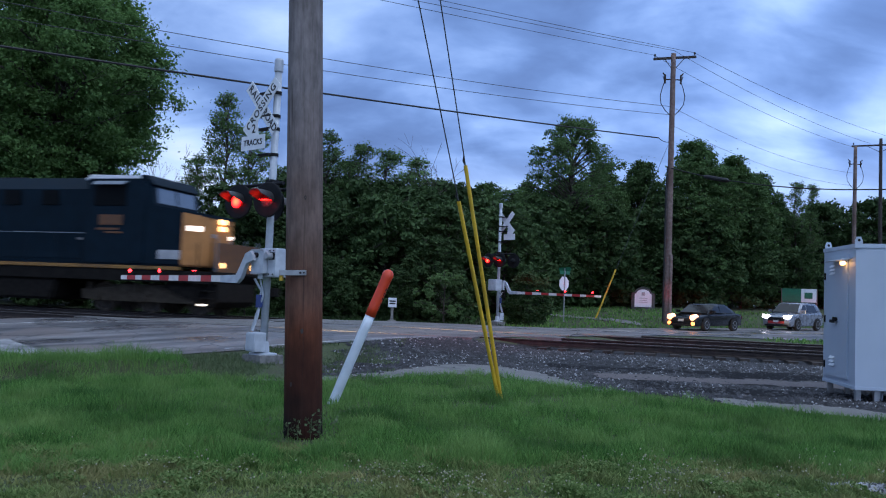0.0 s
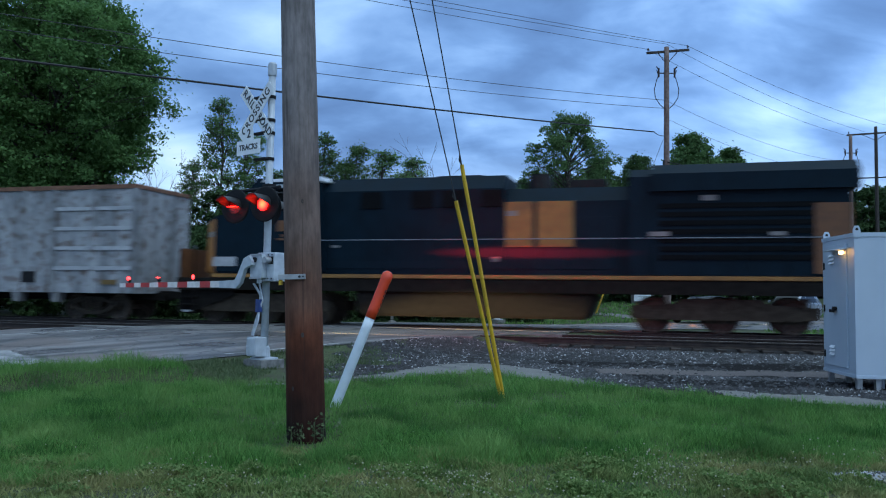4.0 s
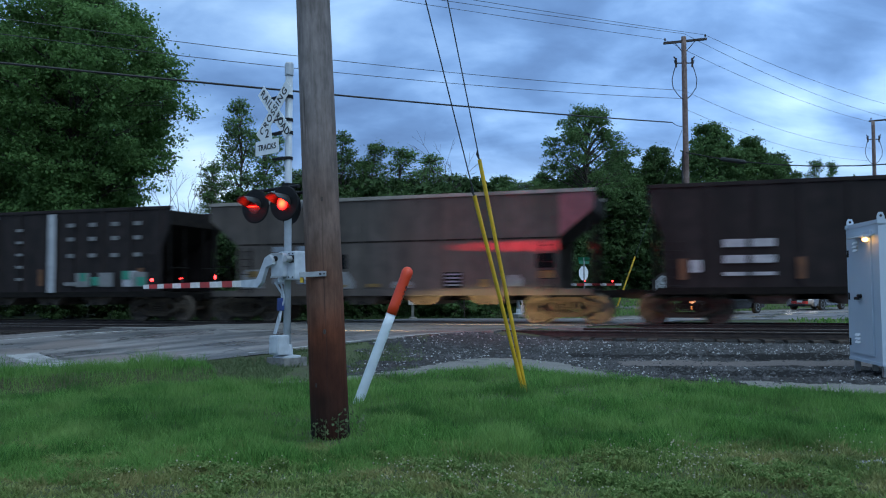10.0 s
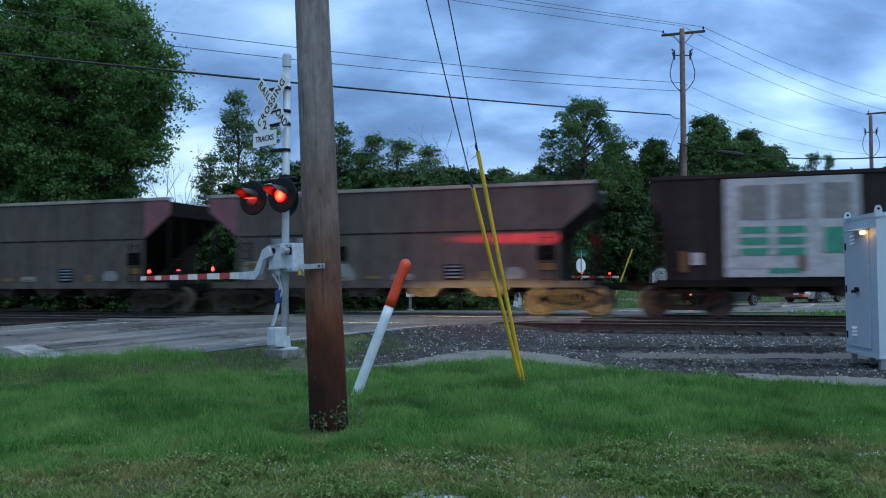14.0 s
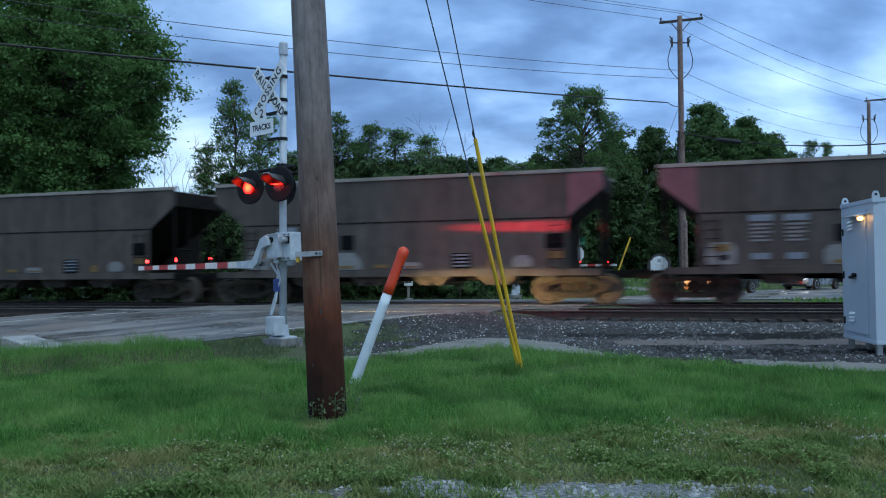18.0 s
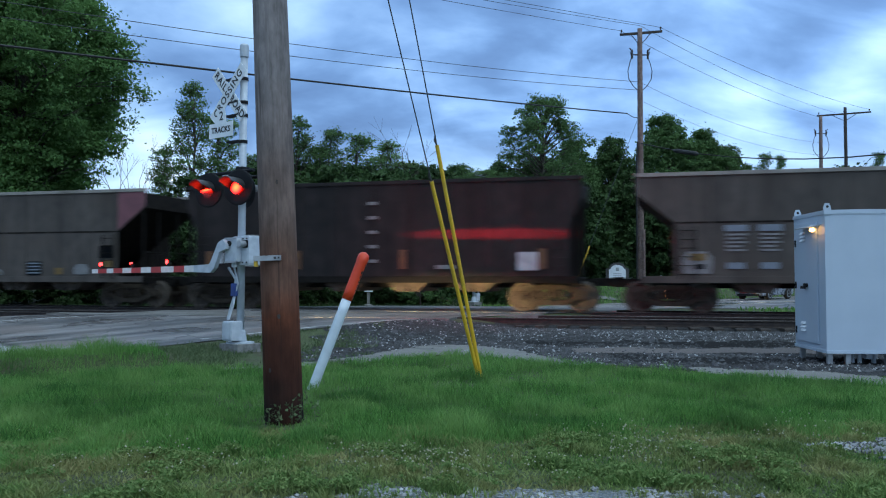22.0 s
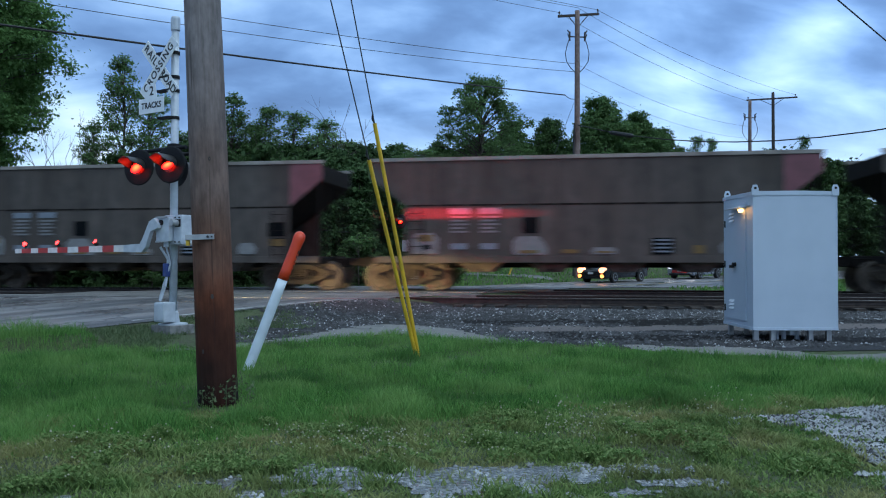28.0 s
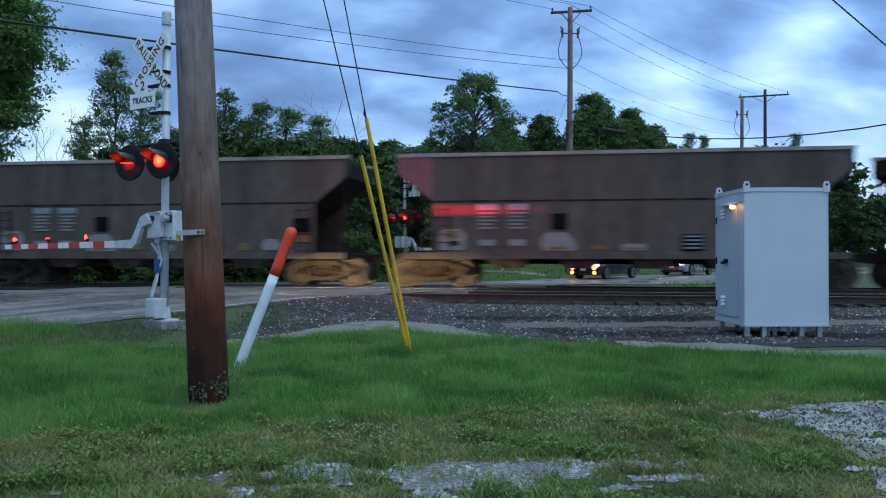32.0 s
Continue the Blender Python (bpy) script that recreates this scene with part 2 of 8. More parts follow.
# mesh helpers
def part(name, bm, material, parent=None, label=""):
    """Links a bmesh as one mesh object under a thing or a part."""
    me = bpy.data.meshes.new(name)
    bm.to_mesh(me)
    bm.free()
    me.materials.append(material)
    ob = new(name, me)
    if parent:
        ob.parent = parent
    if label:
        ob["label"] = label
    return ob


def thing(name, m, label, category, group="", kind=""):
    ob = new(name)
    ob.empty_display_size = 0.2
    ob.matrix_basis = m
    return tagged(ob, label, category, group, kind)


def mesh_from(name, verts, faces, material, parent=None, label=""):
    me = bpy.data.meshes.new(name)
    me.from_pydata(verts, [], faces)
    me.update()
    me.materials.append(material)
    ob = new(name, me)
    if parent:
        ob.parent = parent
    if label:
        ob["label"] = label
    return ob


def share(name, me, m, parent):
    """Another object on the same mesh."""
    ob = new(name, me)
    ob.parent = parent
    ob.matrix_basis = m
    return ob


def box(bm, x0, y0, z0, x1, y1, z1, bev=0.0, m=None):
    r = bmesh.ops.create_cube(bm, size=1)
    vs = r["verts"]
    for v in vs:
        v.co = Vector(((x0 + x1) / 2 + v.co.x * (x1 - x0), (y0 + y1) / 2 + v.co.y * (y1 - y0), (z0 + z1) / 2 + v.co.z * (z1 - z0)))
        if m:
            v.co = m @ v.co
    if bev:
        bmesh.ops.bevel(bm, geom=list({e for v in vs for e in v.link_edges}), offset=bev, segments=2, affect="EDGES", profile=0.7)
    return bm


def rod(bm, p0, p1, r0, r1=None, seg=10, caps=True):
    """A tapered round bar between two points."""
    p0, p1 = Vector(p0), Vector(p1)
    r1 = r0 if r1 is None else r1
    d = p1 - p0
    m = Matrix.Translation((p0 + p1) / 2) @ d.to_track_quat("Z", "Y").to_matrix().to_4x4()
    bmesh.ops.create_cone(bm, cap_ends=caps, segments=seg, radius1=r0, radius2=r1, depth=d.length, matrix=m)
    return bm


def path_rod(bm, pts, r, seg=6):
    for a, b in zip(pts, pts[1:]):
        rod(bm, a, b, r, r, seg)
    return bm


def prism(bm, poly, axis, a, b):
    """Extrudes a polygon along an axis from a to b. The polygon's two coordinates are the other two axes, in order."""
    def at(p, w):
        return {"x": (w, p[0], p[1]), "y": (p[0], w, p[1]), "z": (p[0], p[1], w)}[axis]
    v0 = [bm.verts.new(at(p, a)) for p in poly]
    v1 = [bm.verts.new(at(p, b)) for p in poly]
    n = len(poly)
    fs = [bm.faces.new(v0), bm.faces.new(v1[::-1])]
    for i in range(n):
        fs.append(bm.faces.new((v0[i], v1[i], v1[(i + 1) % n], v0[(i + 1) % n])))
    bmesh.ops.recalc_face_normals(bm, faces=fs)
    return bm


def lathe(bm, prof, seg=20, m=None):
    """Turns a profile of (radius, z) round the z axis."""
    rings = []
    for r, z in prof:
        ring = []
        for i in range(seg):
            a = 2 * math.pi * i / seg
            p = Vector((r * math.cos(a), r * math.sin(a), z))
            ring.append(bm.verts.new(m @ p if m else p))
        rings.append(ring)
    fs = []
    for a, b in zip(rings, rings[1:]):
        for i in range(seg):
            fs.append(bm.faces.new((a[i], a[(i + 1) % seg], b[(i + 1) % seg], b[i])))
    fs.append(bm.faces.new(rings[0]))
    fs.append(bm.faces.new(rings[-1]))
    bmesh.ops.recalc_face_normals(bm, faces=fs)
    return bm


def words(text, size, material, parent, m, name="lettering", space=1.0):
    """Raised lettering as a mesh."""
    cu = bpy.data.curves.new(name, "FONT")
    cu.space_character, cu.offset = space, 0.004
    cu.body, cu.size, cu.align_x, cu.align_y, cu.extrude = text, size, "CENTER", "CENTER", 0.002
    tmp = bpy.data.objects.new(name, cu)
    me = bpy.data.meshes.new_from_object(tmp)
    bpy.data.objects.remove(tmp)
    me.materials.clear()
    me.materials.append(material)
    ob = new(name, me)
    ob.parent = parent
    ob.matrix_basis = m
    return ob


def interp(x, xs, ys):
    return float(np.interp(x, xs, ys))


def nz(x, y, s=1.0, o=0.0):
    return noise.noise(Vector((x * s, y * s, o)))


# the lie of the land
def smooth(a, b, v):
    t = min(1.0, max(0.0, (v - a) / (b - a)))
    return t * t * (3 - 2 * t)


def lawn_far(x):
    return interp(x, (-30, -9, -6.4, -5, -4.2, -3.5, -2.9, -1.9, -0.9, -0.1, 0.5, 1.1, 1.6, 2.2, 3, 3.8, 4.5, 5.5, 6, 7, 12, 30),
                  (-3, 14.2, 15.0, 14.8, 13.2, 12.4, 12.1, 12.5, 13.35, 14.1, 14.4, 14.1, 13.3, 12.7, 12.2, 11.8, 11.35, 10.75, 10.3, 9.6, 8.5, 8.0))


def road_z(o):
    if -5.4 <= o <= 1.5:
        return 0.375
    return 0.375 - 0.325 * smooth(-5.4, -14, o) if o < 0 else 0.375 - 0.30 * smooth(1.5, 14, o)


def ground_z(x, y):
    o, r = track_off(x, y), road_off(x, y)
    z = 0.03 * nz(x, y, 0.35) + 0.012 * nz(x, y, 1.3, 4) if y < 60 and abs(x) < 60 else 0.0
    form = 0.11 * smooth(-9.8, -6.3, o) * (1 - smooth(2.0, 5.0, o))
    rise = 0.042 * max(0.0, min(y, 75) - 40) * smooth(8.8, 13.0, r)
    base = z * (1 - smooth(-10, -8, o)) + form + rise + 0.03
    bank = y - 12.0 - 0.65 * (x + 5)
    mound = (0.20 * smooth(0.0, 0.45, bank) * (1 - smooth(0.7, 2.2, bank)) - 0.07 * math.exp(-((bank + 0.1) / 0.28) ** 2)) * smooth(-3.5, -4.4, x)
    base += mound
    on_road = smooth(-2.6, -0.7, r) * (1 - smooth(8.2, 10.0, r))
    return base * (1 - on_road) + (road_z(o) - 0.018) * on_road


def sheet(name, inside, x0, x1, y0, y1, step, lift, material, ragged=0.0, z=None):
    """A patch of ground that follows the land, of the cells whose middle is inside."""
    nx, ny = int((x1 - x0) / step) + 1, int((y1 - y0) / step) + 1
    idx, verts, faces = {}, [], []

    def vert(i, j):
        if (i, j) not in idx:
            x = x0 + i * step + random.uniform(-ragged, ragged) * step
            y = y0 + j * step + random.uniform(-ragged, ragged) * step
            idx[(i, j)] = len(verts)
            verts.append((x, y, (z or ground_z)(x, y) + lift))
        return idx[(i, j)]
    for i in range(nx):
        for j in range(ny):
            if inside(x0 + (i + 0.5) * step, y0 + (j + 0.5) * step):
                faces.append((vert(i, j), vert(i + 1, j), vert(i + 1, j + 1), vert(i, j + 1)))
    return mesh_from(name, verts, faces, material)


def build_ground():
    def steps(lo, hi, fine0, fine1, fine):
        a = list(np.arange(fine0, fine1 + 0.01, fine))
        w, v = fine, fine1
        while v < hi:
            w *= 1.25
            v += w
            a.append(v)
        w, v = fine, fine0
        while v > lo:
            w *= 1.25
            v -= w
            a.insert(0, v)
        return a
    xs, ys = steps(-900, 900, -22, 30, 0.3), steps(-300, 1500, 0, 56, 0.25)
    verts = [(x, y, ground_z(x, y)) for y in ys for x in xs]
    w = len(xs)
    faces = [(j * w + i, j * w + i + 1, (j + 1) * w + i + 1, (j + 1) * w + i) for j in range(len(ys) - 1) for i in range(w - 1)]
    tagged(mesh_from("ground", verts, faces, M_GRASS), "dark green grass ground with bare soil below", "ground", kind="structure")


def build_road():
    def rz(x, y):
        return road_z(track_off(x, y))

    def strip(name, a, b, k0, k1, lift, material, dk=0.6, dr=0.6, jag=0.0):
        ks, rs = np.arange(k0, k1 + dk / 2, dk), np.linspace(a, b, max(2, int((b - a) / dr) + 1))
        verts = []
        for k in ks:
            for q, r in enumerate(rs):
                rr = r + (jag * nz(k, r, 0.9) if q in (0, len(rs) - 1) else 0)
                p = ROAD_E + ROAD_D * k + ROAD_N * rr
                verts.append((p.x, p.y, rz(p.x, p.y) + lift))
        n = len(rs)
        faces = [(i * n + j + 1, i * n + j, (i + 1) * n + j, (i + 1) * n + j + 1) for i in range(len(ks) - 1) for j in range(n - 1)]
        return mesh_from(name, verts, faces, material)
    tagged(strip("road", -0.75, 8.6, -40, 130, 0.0, M_ROAD, jag=0.25), "worn grey asphalt road over the crossing", "road", kind="structure")
    for a, b, k0, k1 in ((-0.45, -0.34, 0.8, 6.0), (7.0, 7.12, -14, 1), (7.0, 7.12, 22, 60), (3.6, 3.7, 24, 60)):
        tagged(strip("road_line", a, b, k0, k1, 0.005, M_LINE if a != 3.6 else M_YLINE, dr=0.2), "worn painted road line", "road line", kind="structure")
    tagged(strip("stop_line", 0.3, 3.4, -2.95, -2.35, 0.005, M_WORN, dk=0.3), "worn white stop line on asphalt", "road line", kind="structure")
    tagged(strip("stop_line", 4.0, 7.0, 23.0, 23.6, 0.005, M_LINE, dk=0.3), "worn white stop line on asphalt", "road line", kind="structure")
    # pale side drive beyond the far gate
    tagged(sheet("drive", lambda x, y: abs((Vector((x, y, 0)) - Vector((5.6, 49.35, 0))).dot(Vector((0.52, 0.854, 0)))) < 0.85 and 5.0 < x < 11.6, 4, 14, 42, 54, 0.3, 0.05, M_PALE), "pale concrete side drive crossing the grass", "drive", kind="structure")


def build_yard():
    def gravel(x, y):
        o, r = track_off(x, y), road_off(x, y)
        return y > lawn_far(x) + 0.35 + 0.25 * nz(x, y, 0.8) and o < -5.6 and (r < -0.7 - 0.8 * smooth(-2, -6, x)) and x > -2.2 + 0.9 * nz(x, y, 0.7)
    tagged(sheet("gravel_yard", gravel, -8, 34, 11, 26, 0.22, 0.012, M_GRAVEL, 0.3), "dark wet gravel beside the tracks", "gravel", kind="structure")

    def bed(x, y):
        o, r = track_off(x, y), road_off(x, y)
        return -6.6 + 0.3 * nz(x, y, 0.6) < o < 2.9 + 0.4 * nz(x, y, 0.5) and not -1.5 < r < 9.3
    tagged(sheet("ballast_bed", bed, -46, 46, 8, 44, 0.4, 0.008, M_GRAVEL, 0.2), "dark ballast bed under both tracks", "ballast", kind="structure")

    def pale(x, y):
        d = y - lawn_far(x)
        n = nz(x, y, 1.1) + 0.5 * nz(x, y, 3.0, 2)
        wide = interp(x, (-3.2, -1.9, -1, -0.1, 0.6, 1.3, 1.8, 2.1, 2.6), (0.1, 0.45, 1.0, 1.5, 1.9, 2.2, 2.0, 1.5, 0.0))
        pad = -3.6 < x < 2.6 and -0.1 < d < wide + 0.1 * n
        edge = x > 4.2 and -0.1 < d < 0.75 + 0.45 * n + 0.02 * x
        return "pad" if pad else "edge" if edge else ""

    def streak(x, y):
        n = nz(x, y, 1.1) + 0.5 * nz(x, y, 3.0, 2)
        return 2.9 < x < 11 and abs(y - 14.95 + 0.09 * (x - 4)) < 0.42 + 0.3 * n
    tagged(sheet("clay_streak", streak, 2, 12, 13, 17, 0.12, 0.024, M_CLAY, 0.35), "damp reddish clay strip between the stones", "gravel", kind="structure")
    tagged(sheet("limestone_edge", pale, -4, 15, 8, 18, 0.12, 0.022, M_PALE, 0.35), "pale limestone gravel edge of the lawn", "gravel", kind="structure")

    def cinder(x, y):
        n = nz(x, y, 0.8, 14) + 0.6 * nz(x, y, 2.4, 3)
        a = 3.4 < x and abs(y - 13.5 + 0.16 * (x - 4)) < 0.52 + 0.5 * n
        b = 2.2 < x and abs(y - 16.2 + 0.14 * (x - 4)) < 0.40 + 0.6 * n
        return (a or b) and track_off(x, y) < -5.9 and y > lawn_far(x) + 0.6
    tagged(sheet("cinder_band", cinder, 2, 16, 10, 18.5, 0.13, 0.018, M_CINDER, 0.35), "dark wet cinders between the stones", "gravel", kind="structure")

    def front(x, y):
        n = nz(x, y, 0.9, 9) + 0.7 * nz(x, y, 2.6, 5) + 0.7 * nz(x, y, 7.0, 1)
        mid, half = interp(x, (-4, -1.6, -0.3, 0.9, 2.2), (4.65, 4.80, 5.04, 4.92, 4.97)), interp(x, (-4, -1.6, -0.5, 0.3, 1.1, 1.5, 2.2), (0.0, 0.0, 0.05, 0.15, 0.17, 0.0, -0.1))
        band = abs(y - mid + 0.06 * nz(x, 0, 0.8)) < half + 0.24 * n and -4 < x < 2.2
        low = y < 4.75 and n > 0.28
        right = x > 3.1 and abs(y - 6.45 + 0.08 * (x - 3.3)) < 0.12 + 0.22 * n
        corner = y < 6.75 + 0.12 * n and x > interp(y, (3, 4.7, 5.7, 6.1, 6.3, 6.7), (2.75, 3.1, 3.65, 3.6, 3.3, 3.8)) - 0.4 * n and n > -0.6
        return band or low or right or corner
    tagged(sheet("gravel_patch", front, -5, 9, 2.9, 7.8, 0.045, 0.007, M_PALEWET, 0.35), "wet pale crushed stone and puddles in the grass", "gravel", kind="structure")
    return gravel, front, lambda x, y: {"pad": 0.05, "edge": 0.9}.get(pale(x, y)) or (0.06 if streak(x, y) else 0.3 if cinder(x, y) else 1.0), pale


def stones(name, pts, size, material, label):
    """Loose stones as squat eight-sided lumps."""
    n = len(pts)
    base = np.array([(1, 0, 0), (0, 1, 0), (-1, 0, 0), (0, -1, 0), (0, 0, 1), (0, 0, -0.6)], float)
    sc = size * np.random.uniform(0.5, 1.3, (n, 1, 1)) * np.random.uniform(0.6, 1.2, (n, 6, 3))
    a = np.random.uniform(0, 6.28, n)
    c, s = np.cos(a), np.sin(a)
    v = base[None] * sc
    x = v[:, :, 0] * c[:, None] - v[:, :, 1] * s[:, None]
    y = v[:, :, 0] * s[:, None] + v[:, :, 1] * c[:, None]
    v = np.stack([x, y, v[:, :, 2] * 0.75], 2) + np.array(pts)[:, None, :]
    tri = np.array([(0, 1, 4), (1, 2, 4), (2, 3, 4), (3, 0, 4), (1, 0, 5), (2, 1, 5), (3, 2, 5), (0, 3, 5)])
    f = (tri[None] + (np.arange(n) * 6)[:, None, None]).reshape(-1, 3)
    return tagged(mesh_from(name, v.reshape(-1, 3).tolist(), f.tolist(), material), label, "stones", kind="stuff")


def build_tracks():
    prof = [(-0.07, 0), (0.07, 0), (0.07, 0.012), (0.012, 0.035), (0.012, 0.125), (0.037, 0.14), (0.037, 0.172), (-0.037, 0.172), (-0.037, 0.14), (-0.012, 0.125), (-0.012, 0.035), (-0.07, 0.012)]
    tie = bmesh.new()
    box(tie, -0.11, -1.3, -0.17, 0.11, 1.3, 0, 0.008)
    tie_me = bpy.data.meshes.new("tie")
    tie.to_mesh(tie_me)
    tie.free()
    tie_me.materials.append(M_TIE)
    for off in (-4.0, 0.0):
        p = track_point(0, off, RAIL_Z - 0.172)
        tr = thing("railway_track", pose(p.x, p.y, p.z, 0, 0, TURN), "worn steel rails on dark wooden ties in ballast", "track", "railway tracks", "structure")
        for g in (-0.753, 0.753):
            b = bmesh.new()
            prism(b, [(g + q, w) for q, w in prof], "x", -170, 170)
            part("rail", b, M_RAILRUST, tr, "dark rusted rail")
            b = bmesh.new()
            prism(b, [(g - 0.03, 0.17), (g + 0.03, 0.17), (g + 0.026, 0.1755), (g - 0.026, 0.1755)], "x", -170, 170)
            part("rail_head", b, M_STEEL, tr, "polished running surface")
        far = bmesh.new()
        for i in range(-150, 190):
            s = i * 0.53
            d = track_point(s, off)
            r = road_off(d.x, d.y)
            if -1.6 < r < 9.4:
                continue
            if 4 < s < 42:
                share("tie", tie_me, pose(s, random.uniform(-0.04, 0.04), random.uniform(-0.012, 0.008), 0, 0, random.uniform(-1, 1)), tr)
            else:
                box(far, s - 0.11, -1.3, -0.17, s + 0.11, 1.3, 0)
        tagged(part("far_ties", far, M_TIE, tr), kind="stuff")
        # crossing planks between and beside the rails
        for a, b2 in ((-1.5, -0.83), (-0.67, -0.02), (0.02, 0.67), (0.83, 1.5)):
            b = bmesh.new()
            k = -14.0
            while k < 6:
                c = track_point(0, off + (a + b2) / 2)
                box(b, k, a, 0.02, k + 1.96, b2, 0.176, 0.01)
                k += 2.0
            keep = [v for v in b.verts]
            doomed = []
            for v in keep:
                w = tr.matrix_basis @ v.co
                r = road_off(w.x, w.y)
                if not -1.6 < r < 9.4:
                    doomed.append(v)
            bmesh.ops.delete(b, geom=doomed, context="VERTS")
            part("crossing_panel", b, M_PANEL, tr, "worn grey crossing panel")




def road_surface():
    """Worn asphalt: paler wheel paths and tar bands along the road, damp spots with more gloss."""
    m = bpy.data.materials.new("worn_asphalt")
    m.use_nodes = True
    nt = m.node_tree
    n, ln = nt.nodes.new, nt.links.new
    b = nt.nodes["Principled BSDF"]
    tc = n("ShaderNodeTexCoord")
    mp = n("ShaderNodeMapping")
    mp.vector_type = "TEXTURE"
    mp.inputs["Rotation"].default_value = (0, 0, math.atan2(ROAD_D.y, ROAD_D.x))
    mp.inputs["Scale"].default_value = (7.0, 0.75, 1.0)
    ln(tc.outputs["Object"], mp.inputs["Vector"])

    def tex(scale, detail, src):
        t = n("ShaderNodeTexNoise")
        t.inputs["Scale"].default_value, t.inputs["Detail"].default_value = scale, detail
        ln(src, t.inputs["Vector"])
        return t.outputs["Fac"]

    def rng(v, a, c, lo=0.0, hi=1.0):
        r = n("ShaderNodeMapRange")
        r.inputs["From Min"].default_value, r.inputs["From Max"].default_value = a, c
        r.inputs["To Min"].default_value, r.inputs["To Max"].default_value = lo, hi
        ln(v, r.inputs["Value"])
        return r.outputs["Result"]

    def blend(a, c, f):
        x = n("ShaderNodeMix")
        x.data_type = "RGBA"
        for k, v in (("A", a), ("B", c)):
            if isinstance(v, tuple):
                x.inputs[k].default_value = (*v, 1)
            else:
                ln(v, x.inputs[k])
        ln(f, x.inputs["Factor"])
        return x.outputs["Result"]
    long, grain, spot_n = tex(1.0, 5, mp.outputs["Vector"]), tex(38, 6, tc.outputs["Object"]), tex(0.45, 5, tc.outputs["Object"])
    col = blend((0.075, 0.074, 0.08), (0.25, 0.232, 0.236), rng(long, 0.40, 0.60))
    col = blend(col, (0.17, 0.135, 0.125), rng(spot_n, 0.52, 0.60, 0, 0.7))
    col = blend(col, (0.05, 0.048, 0.05), rng(grain, 0.50, 0.75, 0, 0.55))
    # irregular cracks and sealed joints
    ck = n("ShaderNodeTexVoronoi")
    ck.feature = "DISTANCE_TO_EDGE"
    ck.inputs["Scale"].default_value = 0.5
    wob = n("ShaderNodeTexNoise")
    wob.inputs["Scale"].default_value, wob.inputs["Detail"].default_value = 1.6, 5
    ln(tc.outputs["Object"], wob.inputs["Vector"])
    vm = n("ShaderNodeVectorMath")
    vm.operation = "MULTIPLY_ADD"
    vm.inputs[1].default_value = (1.2, 1.2, 0)
    ln(wob.outputs["Color"], vm.inputs[0])
    ln(tc.outputs["Object"], vm.inputs[2])
    ln(vm.outputs["Vector"], ck.inputs["Vector"])
    col = blend(col, (0.03, 0.03, 0.032), rng(ck.outputs["Distance"], 0.006, 0.03, 0.8, 0.0))
    ln(col, b.inputs["Base Color"])
    ln(rng(spot_n, 0.38, 0.55, 0.22, 0.55), b.inputs["Roughness"])
    bp = n("ShaderNodeBump")
    bp.inputs["Strength"].default_value, bp.inputs["Distance"].default_value = 0.35, 0.01
    ln(grain, bp.inputs["Height"])
    ln(bp.outputs["Normal"], b.inputs["Normal"])
    return m


M_ROAD = road_surface()
M_RAILRUST = mat("rail_rust", (0.022, 0.016, 0.014), (0.05, 0.036, 0.03), 7, 0.6, 0.3, 0.2)
M_LINE = mat("road_paint", (0.42, 0.42, 0.43), (0.58, 0.58, 0.58), 18, 0.6, 0, 0.1, c3=(0.15, 0.15, 0.15), big=2.2)
M_WORN = mat("worn_stop_line", (0.24, 0.24, 0.25), (0.40, 0.40, 0.41), 7, 0.6, 0, 0.1, c3=(0.13, 0.13, 0.135), big=1.5)
M_YLINE = mat("yellow_road_paint", (0.38, 0.26, 0.04), (0.5, 0.36, 0.07), 18, 0.7, 0, 0.1, c3=(0.14, 0.13, 0.11), big=2.2)
M_PALE = mat("limestone", (0.15, 0.146, 0.14), (0.24, 0.232, 0.22), 40, 0.85, 0, 0.35, c3=(0.13, 0.13, 0.125), big=1.6, spec=0.2)
M_PALEWET = mat("wet_limestone", (0.10, 0.10, 0.097), (0.215, 0.218, 0.218), 26, 0.26, 0, 0.35, c3=(0.09, 0.082, 0.066), big=2.0, spec=0.4)
M_TIE = mat("tie_wood", (0.018, 0.014, 0.012), (0.055, 0.042, 0.034), 9, 0.85, 0, 0.7, rnd=0.3)
M_PANEL = mat("crossing_panel", (0.13, 0.125, 0.12), (0.2, 0.19, 0.185), 14, 0.6, 0, 0.2, c3=(0.08, 0.075, 0.07), big=0.9)
M_CLAY = mat("damp_clay", (0.10, 0.086, 0.084), (0.165, 0.145, 0.142), 20, 0.75, 0, 0.6, spec=0.2)
M_CINDER = mat("wet_cinders", (0.006, 0.006, 0.0065), (0.028, 0.027, 0.028), 26, 0.75, 0, 1.0, spec=0.06)
M_STONE = mat("ballast_stone", (0.011, 0.011, 0.0125), (0.088, 0.087, 0.094), 5, 0.6, 0, 0.2, spec=0.35)
M_WHITESTONE = mat("limestone_stone", (0.15, 0.153, 0.16), (0.43, 0.435, 0.45), 3, 0.7, 0, 0.2)

build_ground()
build_road()
IN_YARD, IN_PATCH, STONY, PALE_KIND = build_yard()
build_tracks()


